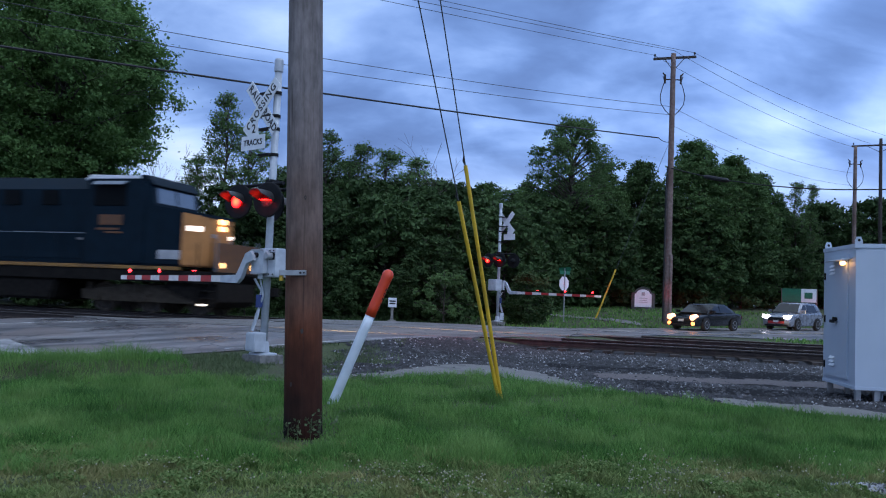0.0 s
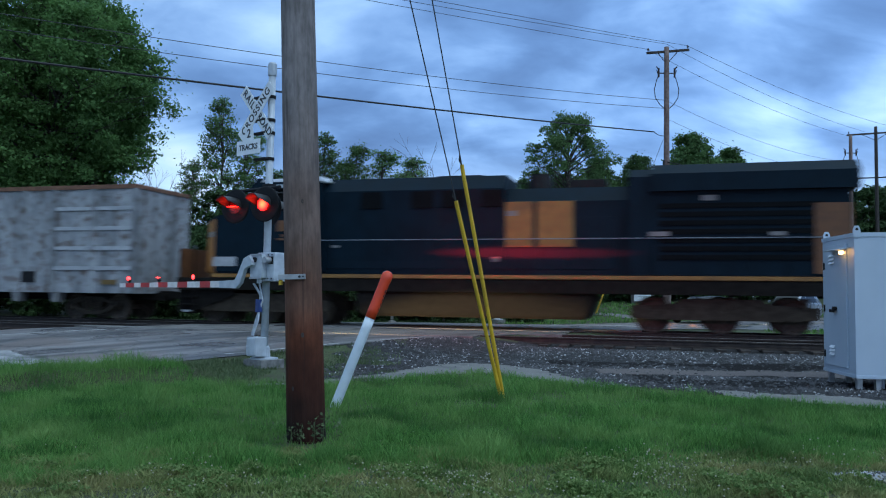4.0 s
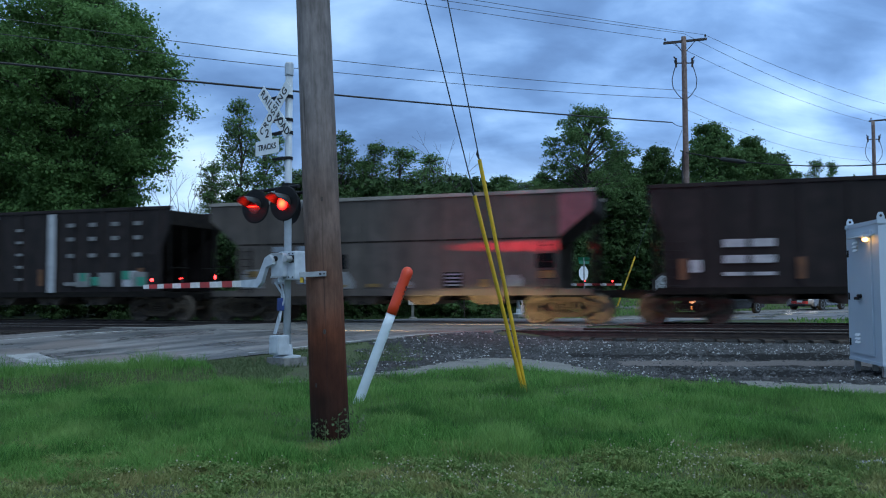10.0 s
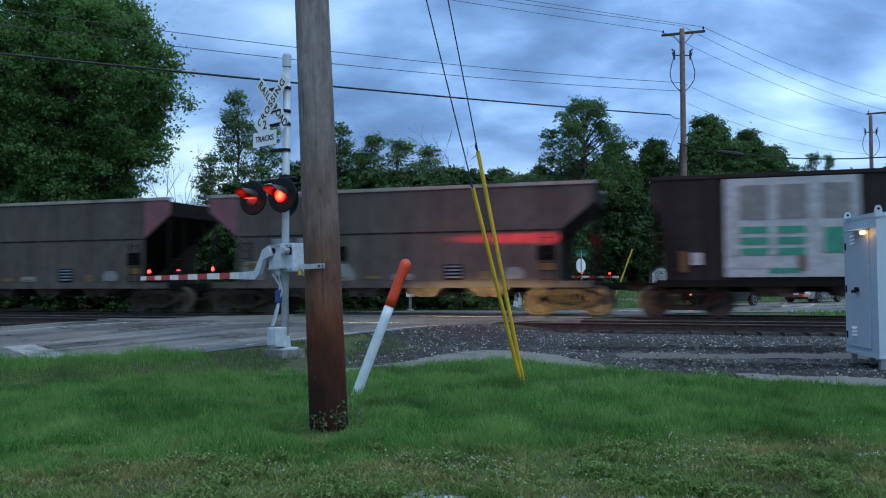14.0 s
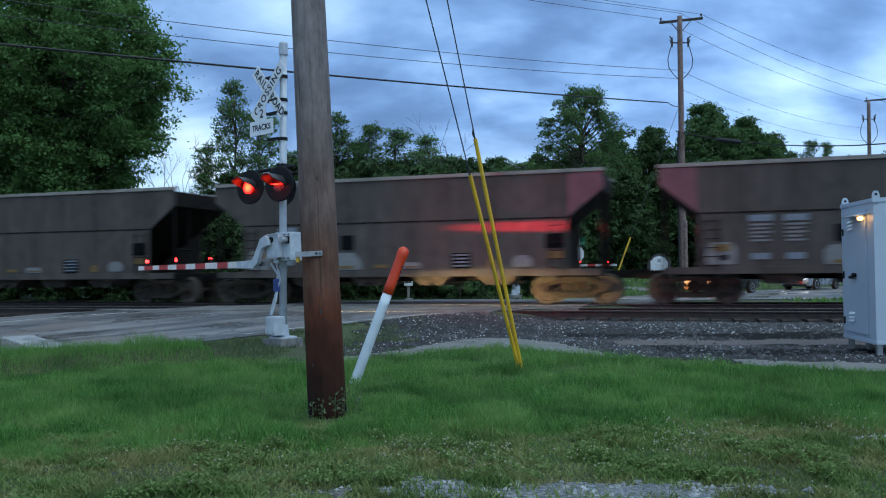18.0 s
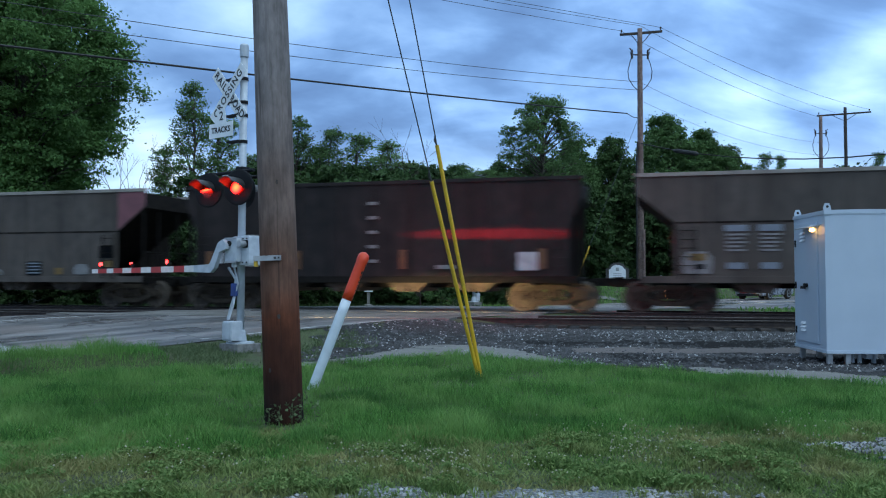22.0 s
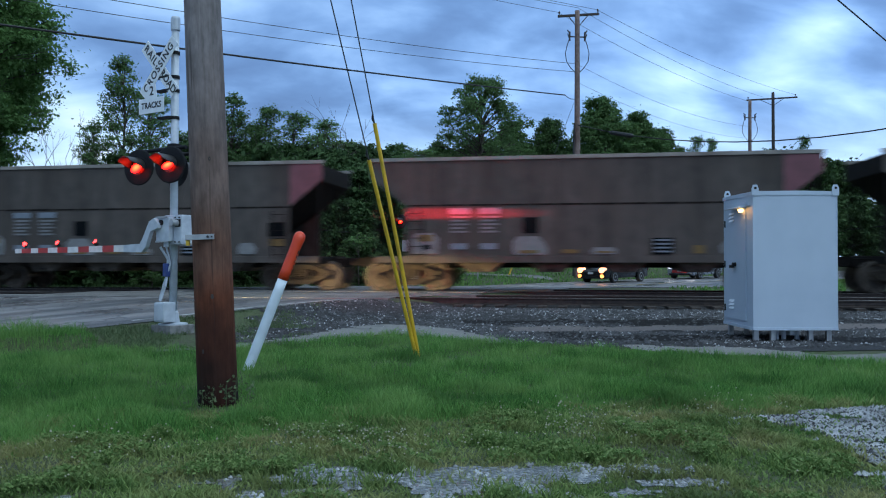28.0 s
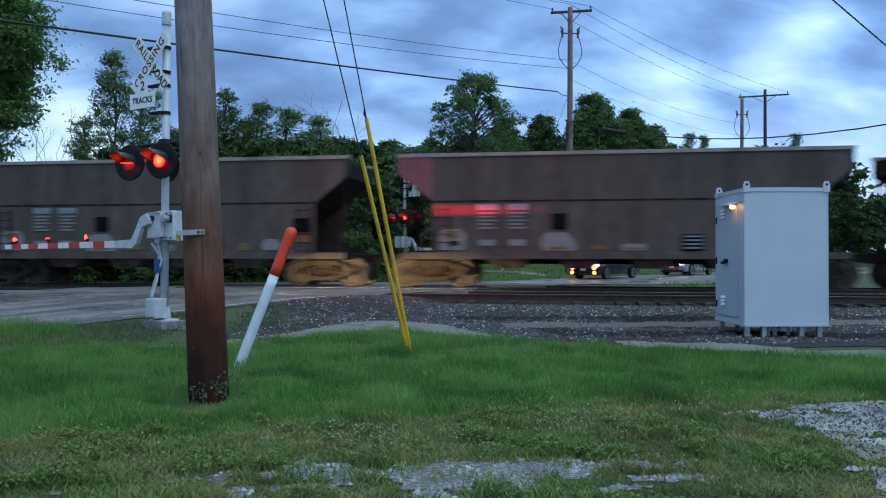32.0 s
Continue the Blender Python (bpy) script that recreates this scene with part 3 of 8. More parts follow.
# poles, wires, guards
M_YELLOW = mat("guard_yellow", (0.58, 0.36, 0.02), (0.72, 0.47, 0.03), 7, 0.45, 0, 0.05, c3=(0.34, 0.22, 0.03), big=1.4)
M_WHITEP = mat("white_plastic", (0.60, 0.66, 0.72), (0.68, 0.75, 0.81), 5, 0.4, 0, 0.04)
M_ORANGE = mat("orange_plastic", (0.58, 0.045, 0.012), (0.68, 0.062, 0.016), 4, 0.4, 0, 0.04)
M_SIGNW = mat("sign_white", (0.70, 0.73, 0.77), (0.80, 0.83, 0.86), 6, 0.5, 0, 0.02)
M_SIGNK = mat("sign_black", (0.01, 0.01, 0.01), (0.02, 0.02, 0.02), 6, 0.5, 0, 0.0)
M_GALV = mat("galvanised", (0.33, 0.34, 0.35), (0.46, 0.47, 0.48), 10, 0.45, 0.7, 0.05)
M_RUBBER = mat("cable_black", (0.008, 0.008, 0.009), (0.016, 0.016, 0.017), 5, 0.6, 0, 0)
M_WIRE = mat("wire_grey", (0.05, 0.055, 0.06), (0.08, 0.085, 0.09), 5, 0.5, 0.5, 0)


def pole_wood():
    """Weathered grey pole that turns red-brown and then dark with creosote towards the ground."""
    m = bpy.data.materials.new("creosote_pole")
    m.use_nodes = True
    nt = m.node_tree
    n, ln = nt.nodes.new, nt.links.new
    b = nt.nodes["Principled BSDF"]
    tc = n("ShaderNodeTexCoord")
    mp = n("ShaderNodeMapping")
    mp.inputs["Scale"].default_value = (34, 34, 3.0)
    ln(tc.outputs["Object"], mp.inputs["Vector"])
    f = n("ShaderNodeTexNoise")
    f.inputs["Scale"].default_value, f.inputs["Detail"].default_value, f.inputs["Distortion"].default_value = 1.0, 9, 0.5
    ln(mp.outputs["Vector"], f.inputs["Vector"])
    g = n("ShaderNodeTexNoise")
    g.inputs["Scale"].default_value = 1.7
    ln(tc.outputs["Object"], g.inputs["Vector"])
    sx = n("ShaderNodeSeparateXYZ")
    ln(tc.outputs["Object"], sx.inputs["Vector"])
    ad = n("ShaderNodeMath")
    ad.operation = "MULTIPLY_ADD"
    ad.inputs[1].default_value = 1.6
    ln(g.outputs["Fac"], ad.inputs[0])
    ln(sx.outputs["Z"], ad.inputs[2])
    mr = n("ShaderNodeMapRange")
    mr.inputs["From Min"].default_value, mr.inputs["From Max"].default_value = 0.8, 4.3
    ln(ad.outputs["Value"], mr.inputs["Value"])
    rp = n("ShaderNodeValToRGB")
    e = rp.color_ramp.elements
    e[0].position, e[0].color = 0.0, (0.008, 0.006, 0.005, 1)
    e[1].position, e[1].color = 1.0, (0.215, 0.190, 0.188, 1)
    for p, c in ((0.12, (0.044, 0.015, 0.009, 1)), (0.3, (0.118, 0.039, 0.020, 1)), (0.52, (0.134, 0.080, 0.060, 1)), (0.74, (0.165, 0.125, 0.112, 1))):
        q = e.new(p)
        q.color = c
    ln(mr.outputs["Result"], rp.inputs["Fac"])
    mx = n("ShaderNodeMix")
    mx.data_type, mx.blend_type = "RGBA", "MULTIPLY"
    mx.inputs["Factor"].default_value = 0.75
    r2 = n("ShaderNodeMapRange")
    r2.inputs["From Min"].default_value, r2.inputs["From Max"].default_value = 0.3, 0.6
    r2.inputs["To Min"].default_value, r2.inputs["To Max"].default_value = 0.7, 1.1
    ln(f.outputs["Fac"], r2.inputs["Value"])
    ln(rp.outputs["Color"], mx.inputs["A"])
    ln(r2.outputs["Result"], mx.inputs["B"])
    ln(mx.outputs["Result"], b.inputs["Base Color"])
    # long drying cracks
    m3 = n("ShaderNodeMapping")
    m3.inputs["Scale"].default_value = (22, 22, 0.45)
    ln(tc.outputs["Object"], m3.inputs["Vector"])
    ck = n("ShaderNodeTexNoise")
    ck.inputs["Scale"].default_value, ck.inputs["Detail"].default_value = 1.0, 3
    ln(m3.outputs["Vector"], ck.inputs["Vector"])
    cr = n("ShaderNodeMapRange")
    cr.inputs["From Min"].default_value, cr.inputs["From Max"].default_value = 0.61, 0.68
    cr.inputs["To Max"].default_value = 0.6
    ln(ck.outputs["Fac"], cr.inputs["Value"])
    cm = n("ShaderNodeMix")
    cm.data_type = "RGBA"
    cm.inputs["B"].default_value = (0.03, 0.02, 0.017, 1)
    ln(mx.outputs["Result"], cm.inputs["A"])
    ln(cr.outputs["Result"], cm.inputs["Factor"])
    # blotches of old preservative and lichen
    m4, bl = n("ShaderNodeMapping"), n("ShaderNodeTexNoise")
    m4.inputs["Scale"].default_value = (7, 7, 2.6)
    bl.inputs["Scale"].default_value, bl.inputs["Detail"].default_value, bl.inputs["Roughness"].default_value = 1.0, 8, 0.65
    ln(tc.outputs["Object"], m4.inputs["Vector"])
    ln(m4.outputs["Vector"], bl.inputs["Vector"])
    br = n("ShaderNodeMapRange")
    br.inputs["From Min"].default_value, br.inputs["From Max"].default_value = 0.35, 0.65
    br.inputs["To Min"].default_value, br.inputs["To Max"].default_value = 0.68, 1.25
    ln(bl.outputs["Fac"], br.inputs["Value"])
    bm2 = n("ShaderNodeMix")
    bm2.data_type, bm2.blend_type = "RGBA", "MULTIPLY"
    bm2.inputs["Factor"].default_value = 1.0
    ln(cm.outputs["Result"], bm2.inputs["A"])
    ln(br.outputs["Result"], bm2.inputs["B"])
    ln(bm2.outputs["Result"], b.inputs["Base Color"])
    b.inputs["Roughness"].default_value, b.inputs["Specular IOR Level"].default_value = 0.85, 0.2
    bp = n("ShaderNodeBump")
    bp.inputs["Strength"].default_value, bp.inputs["Distance"].default_value = 0.5, 0.01
    ln(f.outputs["Fac"], bp.inputs["Height"])
    ln(bp.outputs["Normal"], b.inputs["Normal"])
    return m


M_POLEW = pole_wood()
M_POLE2 = mat("far_pole_wood", (0.15, 0.10, 0.085), (0.24, 0.18, 0.16), 6, 0.9, 0, 0.3, c3=(0.10, 0.06, 0.05), big=0.4)
M_POLE3 = mat("dark_pole_wood", (0.03, 0.024, 0.022), (0.06, 0.05, 0.045), 6, 0.9, 0, 0.3)


def round_pole(h, r0, r1, seed, seg=20, rings=40):
    rnd = random.Random(seed)
    b = bmesh.new()
    prof = []
    for i in range(rings + 1):
        t = i / rings
        prof.append((r0 + (r1 - r0) * t, -0.4 + (h + 0.4) * t))
    lathe(b, prof, seg)
    for v in b.verts:
        a = math.atan2(v.co.y, v.co.x)
        k = 1 + 0.02 * noise.noise(Vector((math.cos(a) * 3, math.sin(a) * 3, v.co.z * 0.5 + seed)))
        v.co.x *= k
        v.co.y *= k
    for f in b.faces:
        f.smooth = True
    return b


POLE_AT, POLE_LEAN = Vector((-1.31, 7.78, 0.0)), -2.35
GUY_ANCHOR = Vector((0.877, 11.13, 0.02))


def build_near_pole():
    th = thing("utility_pole", pose(*POLE_AT, 0, POLE_LEAN, 0), "weathered wooden utility pole dark with creosote at its foot", "utility pole", "utility poles")
    part("pole", round_pole(13.6, 0.192, 0.125, 3), M_POLEW, th)
    b = bmesh.new()
    box(b, -0.205, -0.21, 1.595, 0.055, -0.19, 1.645, 0.003)
    part("bracket", b, M_GALV, th, "galvanised flat steel bracket")
    b = bmesh.new()
    rod(b, (0.0, -0.222, 1.62), (0.0, -0.19, 1.62), 0.012)
    rod(b, (0.035, -0.218, 1.62), (0.035, -0.19, 1.62), 0.008)
    part("bolt", b, M_SIGNK, th)
    b = bmesh.new()
    box(b, -0.204, -0.2, 1.545, -0.176, -0.135, 1.60, 0.002)
    part("tag", b, M_YELLOW, th, "small yellow tag")
    for z, a in ((1.06, 3), (2.35, 12), (0.55, -30)):
        b = bmesh.new()
        r = 0.190 - z * 0.005
        m = pose(0, 0, z, 0, 0, a) @ pose(0, -r + 0.004, 0, 90, 0, 0)
        lathe(b, [(0.001, -0.002), (0.026, 0.0), (0.015, 0.004), (0.001, 0.003)], 10, m @ Matrix.Diagonal((0.7, 1.3, 1, 1)))
        part("knot", b, M_POLE3, th)
    return th.matrix_basis


def build_guys(pm):
    for z, gl, off in ((12.75, 3.31, 0.0), (9.5, 2.89, -0.035)):
        top = pm @ Vector((0.12, 0.05, z))
        a = GUY_ANCHOR + Vector((off, off * 0.3, 0))
        d = (top - a).normalized()
        th = thing("guy_wire", Matrix.Translation(a), "steel guy wire with a yellow plastic guard", "guy wire", "guy wires")
        b = bmesh.new()
        rod(b, -d * 0.2, top - a, 0.008, seg=6)
        part("wire", b, M_WIRE, th)
        b = bmesh.new()
        side = d.cross(Vector((0, 1, 0))).normalized()
        # the guard is an open half-round trough
        n = -side.cross(d).normalized()
        pts = []
        for i in range(9):
            ang = math.pi * (i / 8) * 1.35 - 0.3
            pts.append(side * math.cos(ang) * 0.027 + n * math.sin(ang) * 0.027)
        lo, hi = [], []
        for k, q in ((0.02, lo), (gl, hi)):
            for s in (1.0, 0.86):
                q.append([b.verts.new(d * k + p * s) for p in pts])
        for i in range(8):
            b.faces.new((lo[0][i], lo[0][i + 1], hi[0][i + 1], hi[0][i]))
            b.faces.new((lo[1][i + 1], lo[1][i], hi[1][i], hi[1][i + 1]))
            b.faces.new((hi[0][i], hi[0][i + 1], hi[1][i + 1], hi[1][i]))
        for q in (0, 8):
            b.faces.new((lo[0][q], hi[0][q], hi[1][q], lo[1][q]))
        part("guard", b, M_YELLOW, th, "yellow plastic guard")
        b = bmesh.new()
        path_rod(b, [d * gl, d * (gl + 0.06) + side * 0.02, d * (gl + 0.12)], 0.012)
        part("clip", b, M_SIGNK, th)


def build_marker():
    base, top = Vector((-1.34, 10.0, 0.0)), Vector((-0.67, 10.0, 1.75))
    d = top - base
    m = Matrix.Translation(base) @ d.to_track_quat("Z", "Y").to_matrix().to_4x4()
    th = thing("marker_post", m, "leaning white cable marker post with orange top", "marker post")
    bow = lambda z: 0.05 * math.sin(math.pi * z / 1.85)
    b = bmesh.new()
    lathe(b, [(0.062, -0.25)] + [(0.062, z) for z in np.linspace(0, 1.26, 8)], 18)
    for v in b.verts:
        v.co.x -= bow(max(0, v.co.z))
    for f in b.faces:
        f.smooth = len(f.verts) == 4
    part("tube", b, M_WHITEP, th)
    b = bmesh.new()
    lathe(b, [(0.067, z) for z in np.linspace(1.24, 1.72, 5)] + [(0.072, 1.75), (0.074, 1.80), (0.062, 1.84), (0.03, 1.865), (0.005, 1.87)], 18)
    for v in b.verts:
        v.co.x -= bow(min(1.85, v.co.z))
    for f in b.faces:
        f.smooth = len(f.verts) == 4
    part("cap", b, M_ORANGE, th, "orange domed cap")
    b = bmesh.new()
    for i in range(6):
        box(b, -0.02 - 0.045, -0.064, 1.3 + i * 0.06, 0.02 - 0.045, -0.05, 1.335 + i * 0.06)
    part("label_bars", b, M_SIGNK, th)


def sag(a, b, drop, n=16):
    a, b = Vector(a), Vector(b)
    return [a.lerp(b, i / n) - Vector((0, 0, drop * 4 * (i / n) * (1 - i / n))) for i in range(n + 1)]


def tube(bm, pts, r, seg=6):
    """One unbroken tube along the points."""
    rings = []
    for i, p in enumerate(pts):
        d = (pts[min(i + 1, len(pts) - 1)] - pts[max(i - 1, 0)]).normalized()
        u = d.cross(Vector((0, 0, 1)))
        u = u.normalized() if u.length > 0.05 else Vector((1, 0, 0))
        v = u.cross(d)
        rings.append([bm.verts.new(p + (u * math.cos(6.2832 * k / seg) + v * math.sin(6.2832 * k / seg)) * r) for k in range(seg)])
    for a, b in zip(rings, rings[1:]):
        for k in range(seg):
            bm.faces.new((a[k], a[(k + 1) % seg], b[(k + 1) % seg], b[k]))
    return bm


def wire(name, a, b, drop, r, material, label):
    bm = bmesh.new()
    tube(bm, sag(a, b, drop), r, 6)
    return tagged(part(name, bm, material), label, "wire", "overhead wires")


def far_pole(x, y, z, h, r0, r1, arm_z, arm0, arm1, m, name_label, lean=0.0, seed=1, loops=True):
    th = thing("utility_pole", pose(x, y, z, 0, lean, 0), name_label, "utility pole", "utility poles")
    part("pole", round_pole(h, r0, r1, seed, 12, 24), m, th)
    if arm0:
        b = bmesh.new()
        a0, a1 = Vector(arm0), Vector(arm1)
        d = a1 - a0
        mm = Matrix.Translation(a0) @ d.to_track_quat("X", "Z").to_matrix().to_4x4()
        box(b, 0, -0.06, -0.07, d.length, 0.06, 0.07, 0.01, mm)
        part("crossarm", b, M_POLE3, th)
        for k in (0.03, 0.5, 0.97):
            b = bmesh.new()
            p = a0.lerp(a1, k)
            lathe(b, [(0.02, 0.06), (0.02, 0.14), (0.06, 0.15), (0.045, 0.2), (0.07, 0.22), (0.03, 0.3)], 8, Matrix.Translation(p))
            part("insulator", b, M_POLE3, th)
        b = bmesh.new()
        for k in (0.25, 0.75):
            p = a0.lerp(a1, k)
            rod(b, p, (0, 0, arm_z - 0.75), 0.025, seg=6)
        part("brace", b, M_POLE3, th)
    if loops:
        for s in (-1, 1):
            b = bmesh.new()
            path_rod(b, [(s * 0.6, 0, h - 1.4), (s * 0.5, 0, h - 1.75), (s * 0.62, 0, h - 2.1), (s * 0.74, 0, h - 2.6), (s * 0.68, 0, h - 3.1), (s * 0.42, 0, h - 3.5), (s * 0.1, 0, h - 3.8)], 0.025)
            part("jumper_cable", b, M_RUBBER, th)
            b = bmesh.new()
            path_rod(b, [(0, 0, h - 1.6), (s * 0.45, 0, h - 1.6), (s * 0.5, 0, h - 1.35), (s * 0.62, 0, h - 1.2)], 0.04)
            rod(b, (s * 0.48, 0, h - 1.3), (s * 0.48, 0, h - 1.85), 0.06, seg=8)
            part("cutout_switch", b, M_POLE3, th)
    return th


def build_wires():
    p2 = Vector((13.46, 47.5, 0.1))
    th = far_pole(*p2, 16.4, 0.21, 0.15, 16.1, (-1.25, -0.2, 15.95), (1.45, 0.3, 16.35), M_POLE2, "tall weathered brown wooden utility pole with crossarm", 0.2, 5)
    b = bmesh.new()
    path_rod(b, [(-0.2, -0.12, 9.5), (-0.27, -0.12, 8.0), (-0.28, -0.14, 0.2)], 0.05)
    part("riser_cable", b, M_RUBBER, th)
    b = bmesh.new()
    rod(b, (0.1, -0.2, 0), (0.1, -0.2, 4.2), 0.11, seg=10)
    part("riser_guard", b, M_POLE2, th, "brown riser guard")
    far_pole(36.1, 70.0, 0.6, 15.3, 0.2, 0.14, 15.0, None, None, M_POLE2, "grey wooden utility pole with looped cable", 0.4, 6)
    far_pole(39.0, 71.0, 0.6, 16.3, 0.19, 0.13, 15.8, (-2.6, 0, 15.5), (2.4, 0, 15.9), M_POLE3, "dark wooden utility pole with long crossarm", 0.0, 7, False)
    W = lambda a, b2, d, r=0.012, m=M_WIRE, n="power_line", l="thin overhead power line": wire(n, a, b2, d, r, m, l)
    arm = [p2 + Vector(q) for q in ((-1.2, -0.2, 16.2), (0.1, 0.05, 16.6), (1.4, 0.3, 16.6))]
    for a, end in zip(arm, ((-17.6, 21.0, 12.1), (-16.4, 21.0, 11.95), (-14.7, 21.0, 12.0))):
        W(a, end, 0.12)
    for a, end in zip(arm, ((36.5, 70.9, 16.0), (38.0, 70.9, 16.4), (41.2, 70.9, 16.7))):
        W(a, end, 0.5)
    for z, zz in ((13.25, 10.9), (12.75, 10.35)):
        W(p2 + Vector((0, 0, z - 0.1)), (-17.0, 26.0, zz + 0.0), 0.35, 0.014)
    for z in (13.1, 12.0):
        W(p2 + Vector((0.1, 0, z)), (36.1, 70.0, z + 0.4), 0.7, 0.01)
    W((12.71, 47.4, 11.3), (-14.2, 19.6, 7.55), 0.12, 0.036, M_RUBBER, "telephone_cable", "thick black overhead telephone cable")
    W((12.71, 47.4, 11.3), (13.4, 47.5, 11.1), 0.1, 0.02, M_RUBBER, "cable_tail", "slim black cable tail at the pole")
    W((13.45, 47.4, 9.5), (30.9, 17.4, 10.1), 2.91, 0.032, M_RUBBER, "telephone_cable", "sagging black overhead telephone cable")
    bm = bmesh.new()
    lathe(bm, [(0.03, -0.95), (0.10, -0.8), (0.13, -0.7), (0.13, 0.7), (0.10, 0.8), (0.03, 0.95)], 10, Matrix.Translation((15.2, 44.4, 8.5)) @ Vector((0.87, -1.5, -0.43)).to_track_quat("Z", "Y").to_matrix().to_4x4())
    tagged(part("cable_splice", bm, M_RUBBER), "black splice case hung on the telephone cable", "splice case")
    W((-1.57, 7.83, 9.2), (26.2, 29.94, 6.37), 0.0, 0.02, M_RUBBER, "service_drop", "black service cable from the near pole")
    # loop of spare cable and yellow guard at the far pole's guy
    a, t = Vector((9.07, 47.0, 0.35)), Vector((10.26, 47.0, 3.3))
    th = thing("guy_wire", Matrix.Translation(a), "yellow guy guard on a steel wire in grass", "guy wire", "guy wires")
    bm = bmesh.new()
    rod(bm, (0, 0, -0.2), t - a, 0.05, seg=8)
    part("guard", bm, M_YELLOW, th)
    bm = bmesh.new()
    rod(bm, t - a, (4.2, 0.4, 10.5), 0.012, seg=5)
    part("wire", bm, M_WIRE, th)


PM = build_near_pole()
build_guys(PM)
build_marker()
build_wires()


# crossing signals
M_BLACKP = mat("black_paint", (0.007, 0.007, 0.008), (0.014, 0.014, 0.0155), 7, 0.6, 0, 0.03, spec=0.2)
M_REDOFF = mat("red_lens", (0.05, 0.003, 0.002), (0.08, 0.006, 0.004), 40, 0.25, 0, 0.3)


def glowing_disc(name, rim, core, radius, power):
    """A lit lens, whiter in the middle where the bulb sits."""
    m = bpy.data.materials.new(name)
    m.use_nodes = True
    nt = m.node_tree
    n, ln = nt.nodes.new, nt.links.new
    b = nt.nodes["Principled BSDF"]
    tc, vl, mr, mx = n("ShaderNodeTexCoord"), n("ShaderNodeVectorMath"), n("ShaderNodeMapRange"), n("ShaderNodeMix")
    vl.operation = "LENGTH"
    ln(tc.outputs["Object"], vl.inputs[0])
    mr.inputs["From Min"].default_value, mr.inputs["From Max"].default_value = 0.15 * radius, 0.85 * radius
    ln(vl.outputs["Value"], mr.inputs["Value"])
    mx.data_type = "RGBA"
    mx.inputs["A"].default_value, mx.inputs["B"].default_value = (*core, 1), (*rim, 1)
    ln(mr.outputs["Result"], mx.inputs["Factor"])
    ln(mx.outputs["Result"], b.inputs["Emission Color"])
    b.inputs["Emission Strength"].default_value = power
    b.inputs["Base Color"].default_value = (0.4, 0.02, 0.015, 1)
    b.inputs["Roughness"].default_value = 0.3
    return m


M_REDON = glowing_disc("lit_red_lens", (0.6, 0.0035, 0.0022), (1.6, 0.05, 0.010), 0.125, 9.0)
M_HOOD = mat("hood_paint", (0.028, 0.026, 0.026), (0.045, 0.042, 0.042), 7, 0.4, 0, 0.03)
M_REDGATE = mat("lit_gate_lamp", (0.5, 0.02, 0.02), (0.6, 0.03, 0.03), 60, 0.3, 0, 0, emit=(1.0, 0.012, 0.010), power=14.0)
M_STRIPER = mat("red_stripe", (0.36, 0.025, 0.025), (0.45, 0.035, 0.03), 9, 0.45, 0, 0.02)
M_STRIPEW = mat("white_stripe", (0.62, 0.6, 0.58), (0.74, 0.72, 0.7), 9, 0.45, 0, 0.02)
M_BLUEP = mat("blue_box", (0.02, 0.04, 0.16), (0.03, 0.06, 0.22), 9, 0.5, 0, 0.02)
M_CONC = mat("concrete", (0.13, 0.128, 0.122), (0.23, 0.225, 0.215), 12, 0.9, 0, 0.5)
M_WARMON = mat("lit_bulb", (0.8, 0.5, 0.2), (0.9, 0.6, 0.3), 20, 0.3, 0, 0, emit=(1.0, 0.48, 0.13), power=6.0)
M_HEAD = mat("lit_headlamp", (0.9, 0.85, 0.7), (0.95, 0.9, 0.8), 20, 0.2, 0, 0, emit=(1.0, 0.32, 0.08), power=3.4)
M_HEADW = mat("lit_led_headlamp", (0.9, 0.9, 0.9), (0.95, 0.95, 0.95), 20, 0.2, 0, 0, emit=(1.0, 0.92, 0.85), power=5.0)
M_AMBER = mat("lit_fog_lamp", (0.9, 0.6, 0.3), (0.95, 0.7, 0.4), 20, 0.2, 0, 0, emit=(1.0, 0.26, 0.03), power=2.6)
M_GREENS = mat("sign_green", (0.01, 0.12, 0.06), (0.015, 0.16, 0.08), 9, 0.5, 0, 0)
LAMPS = []


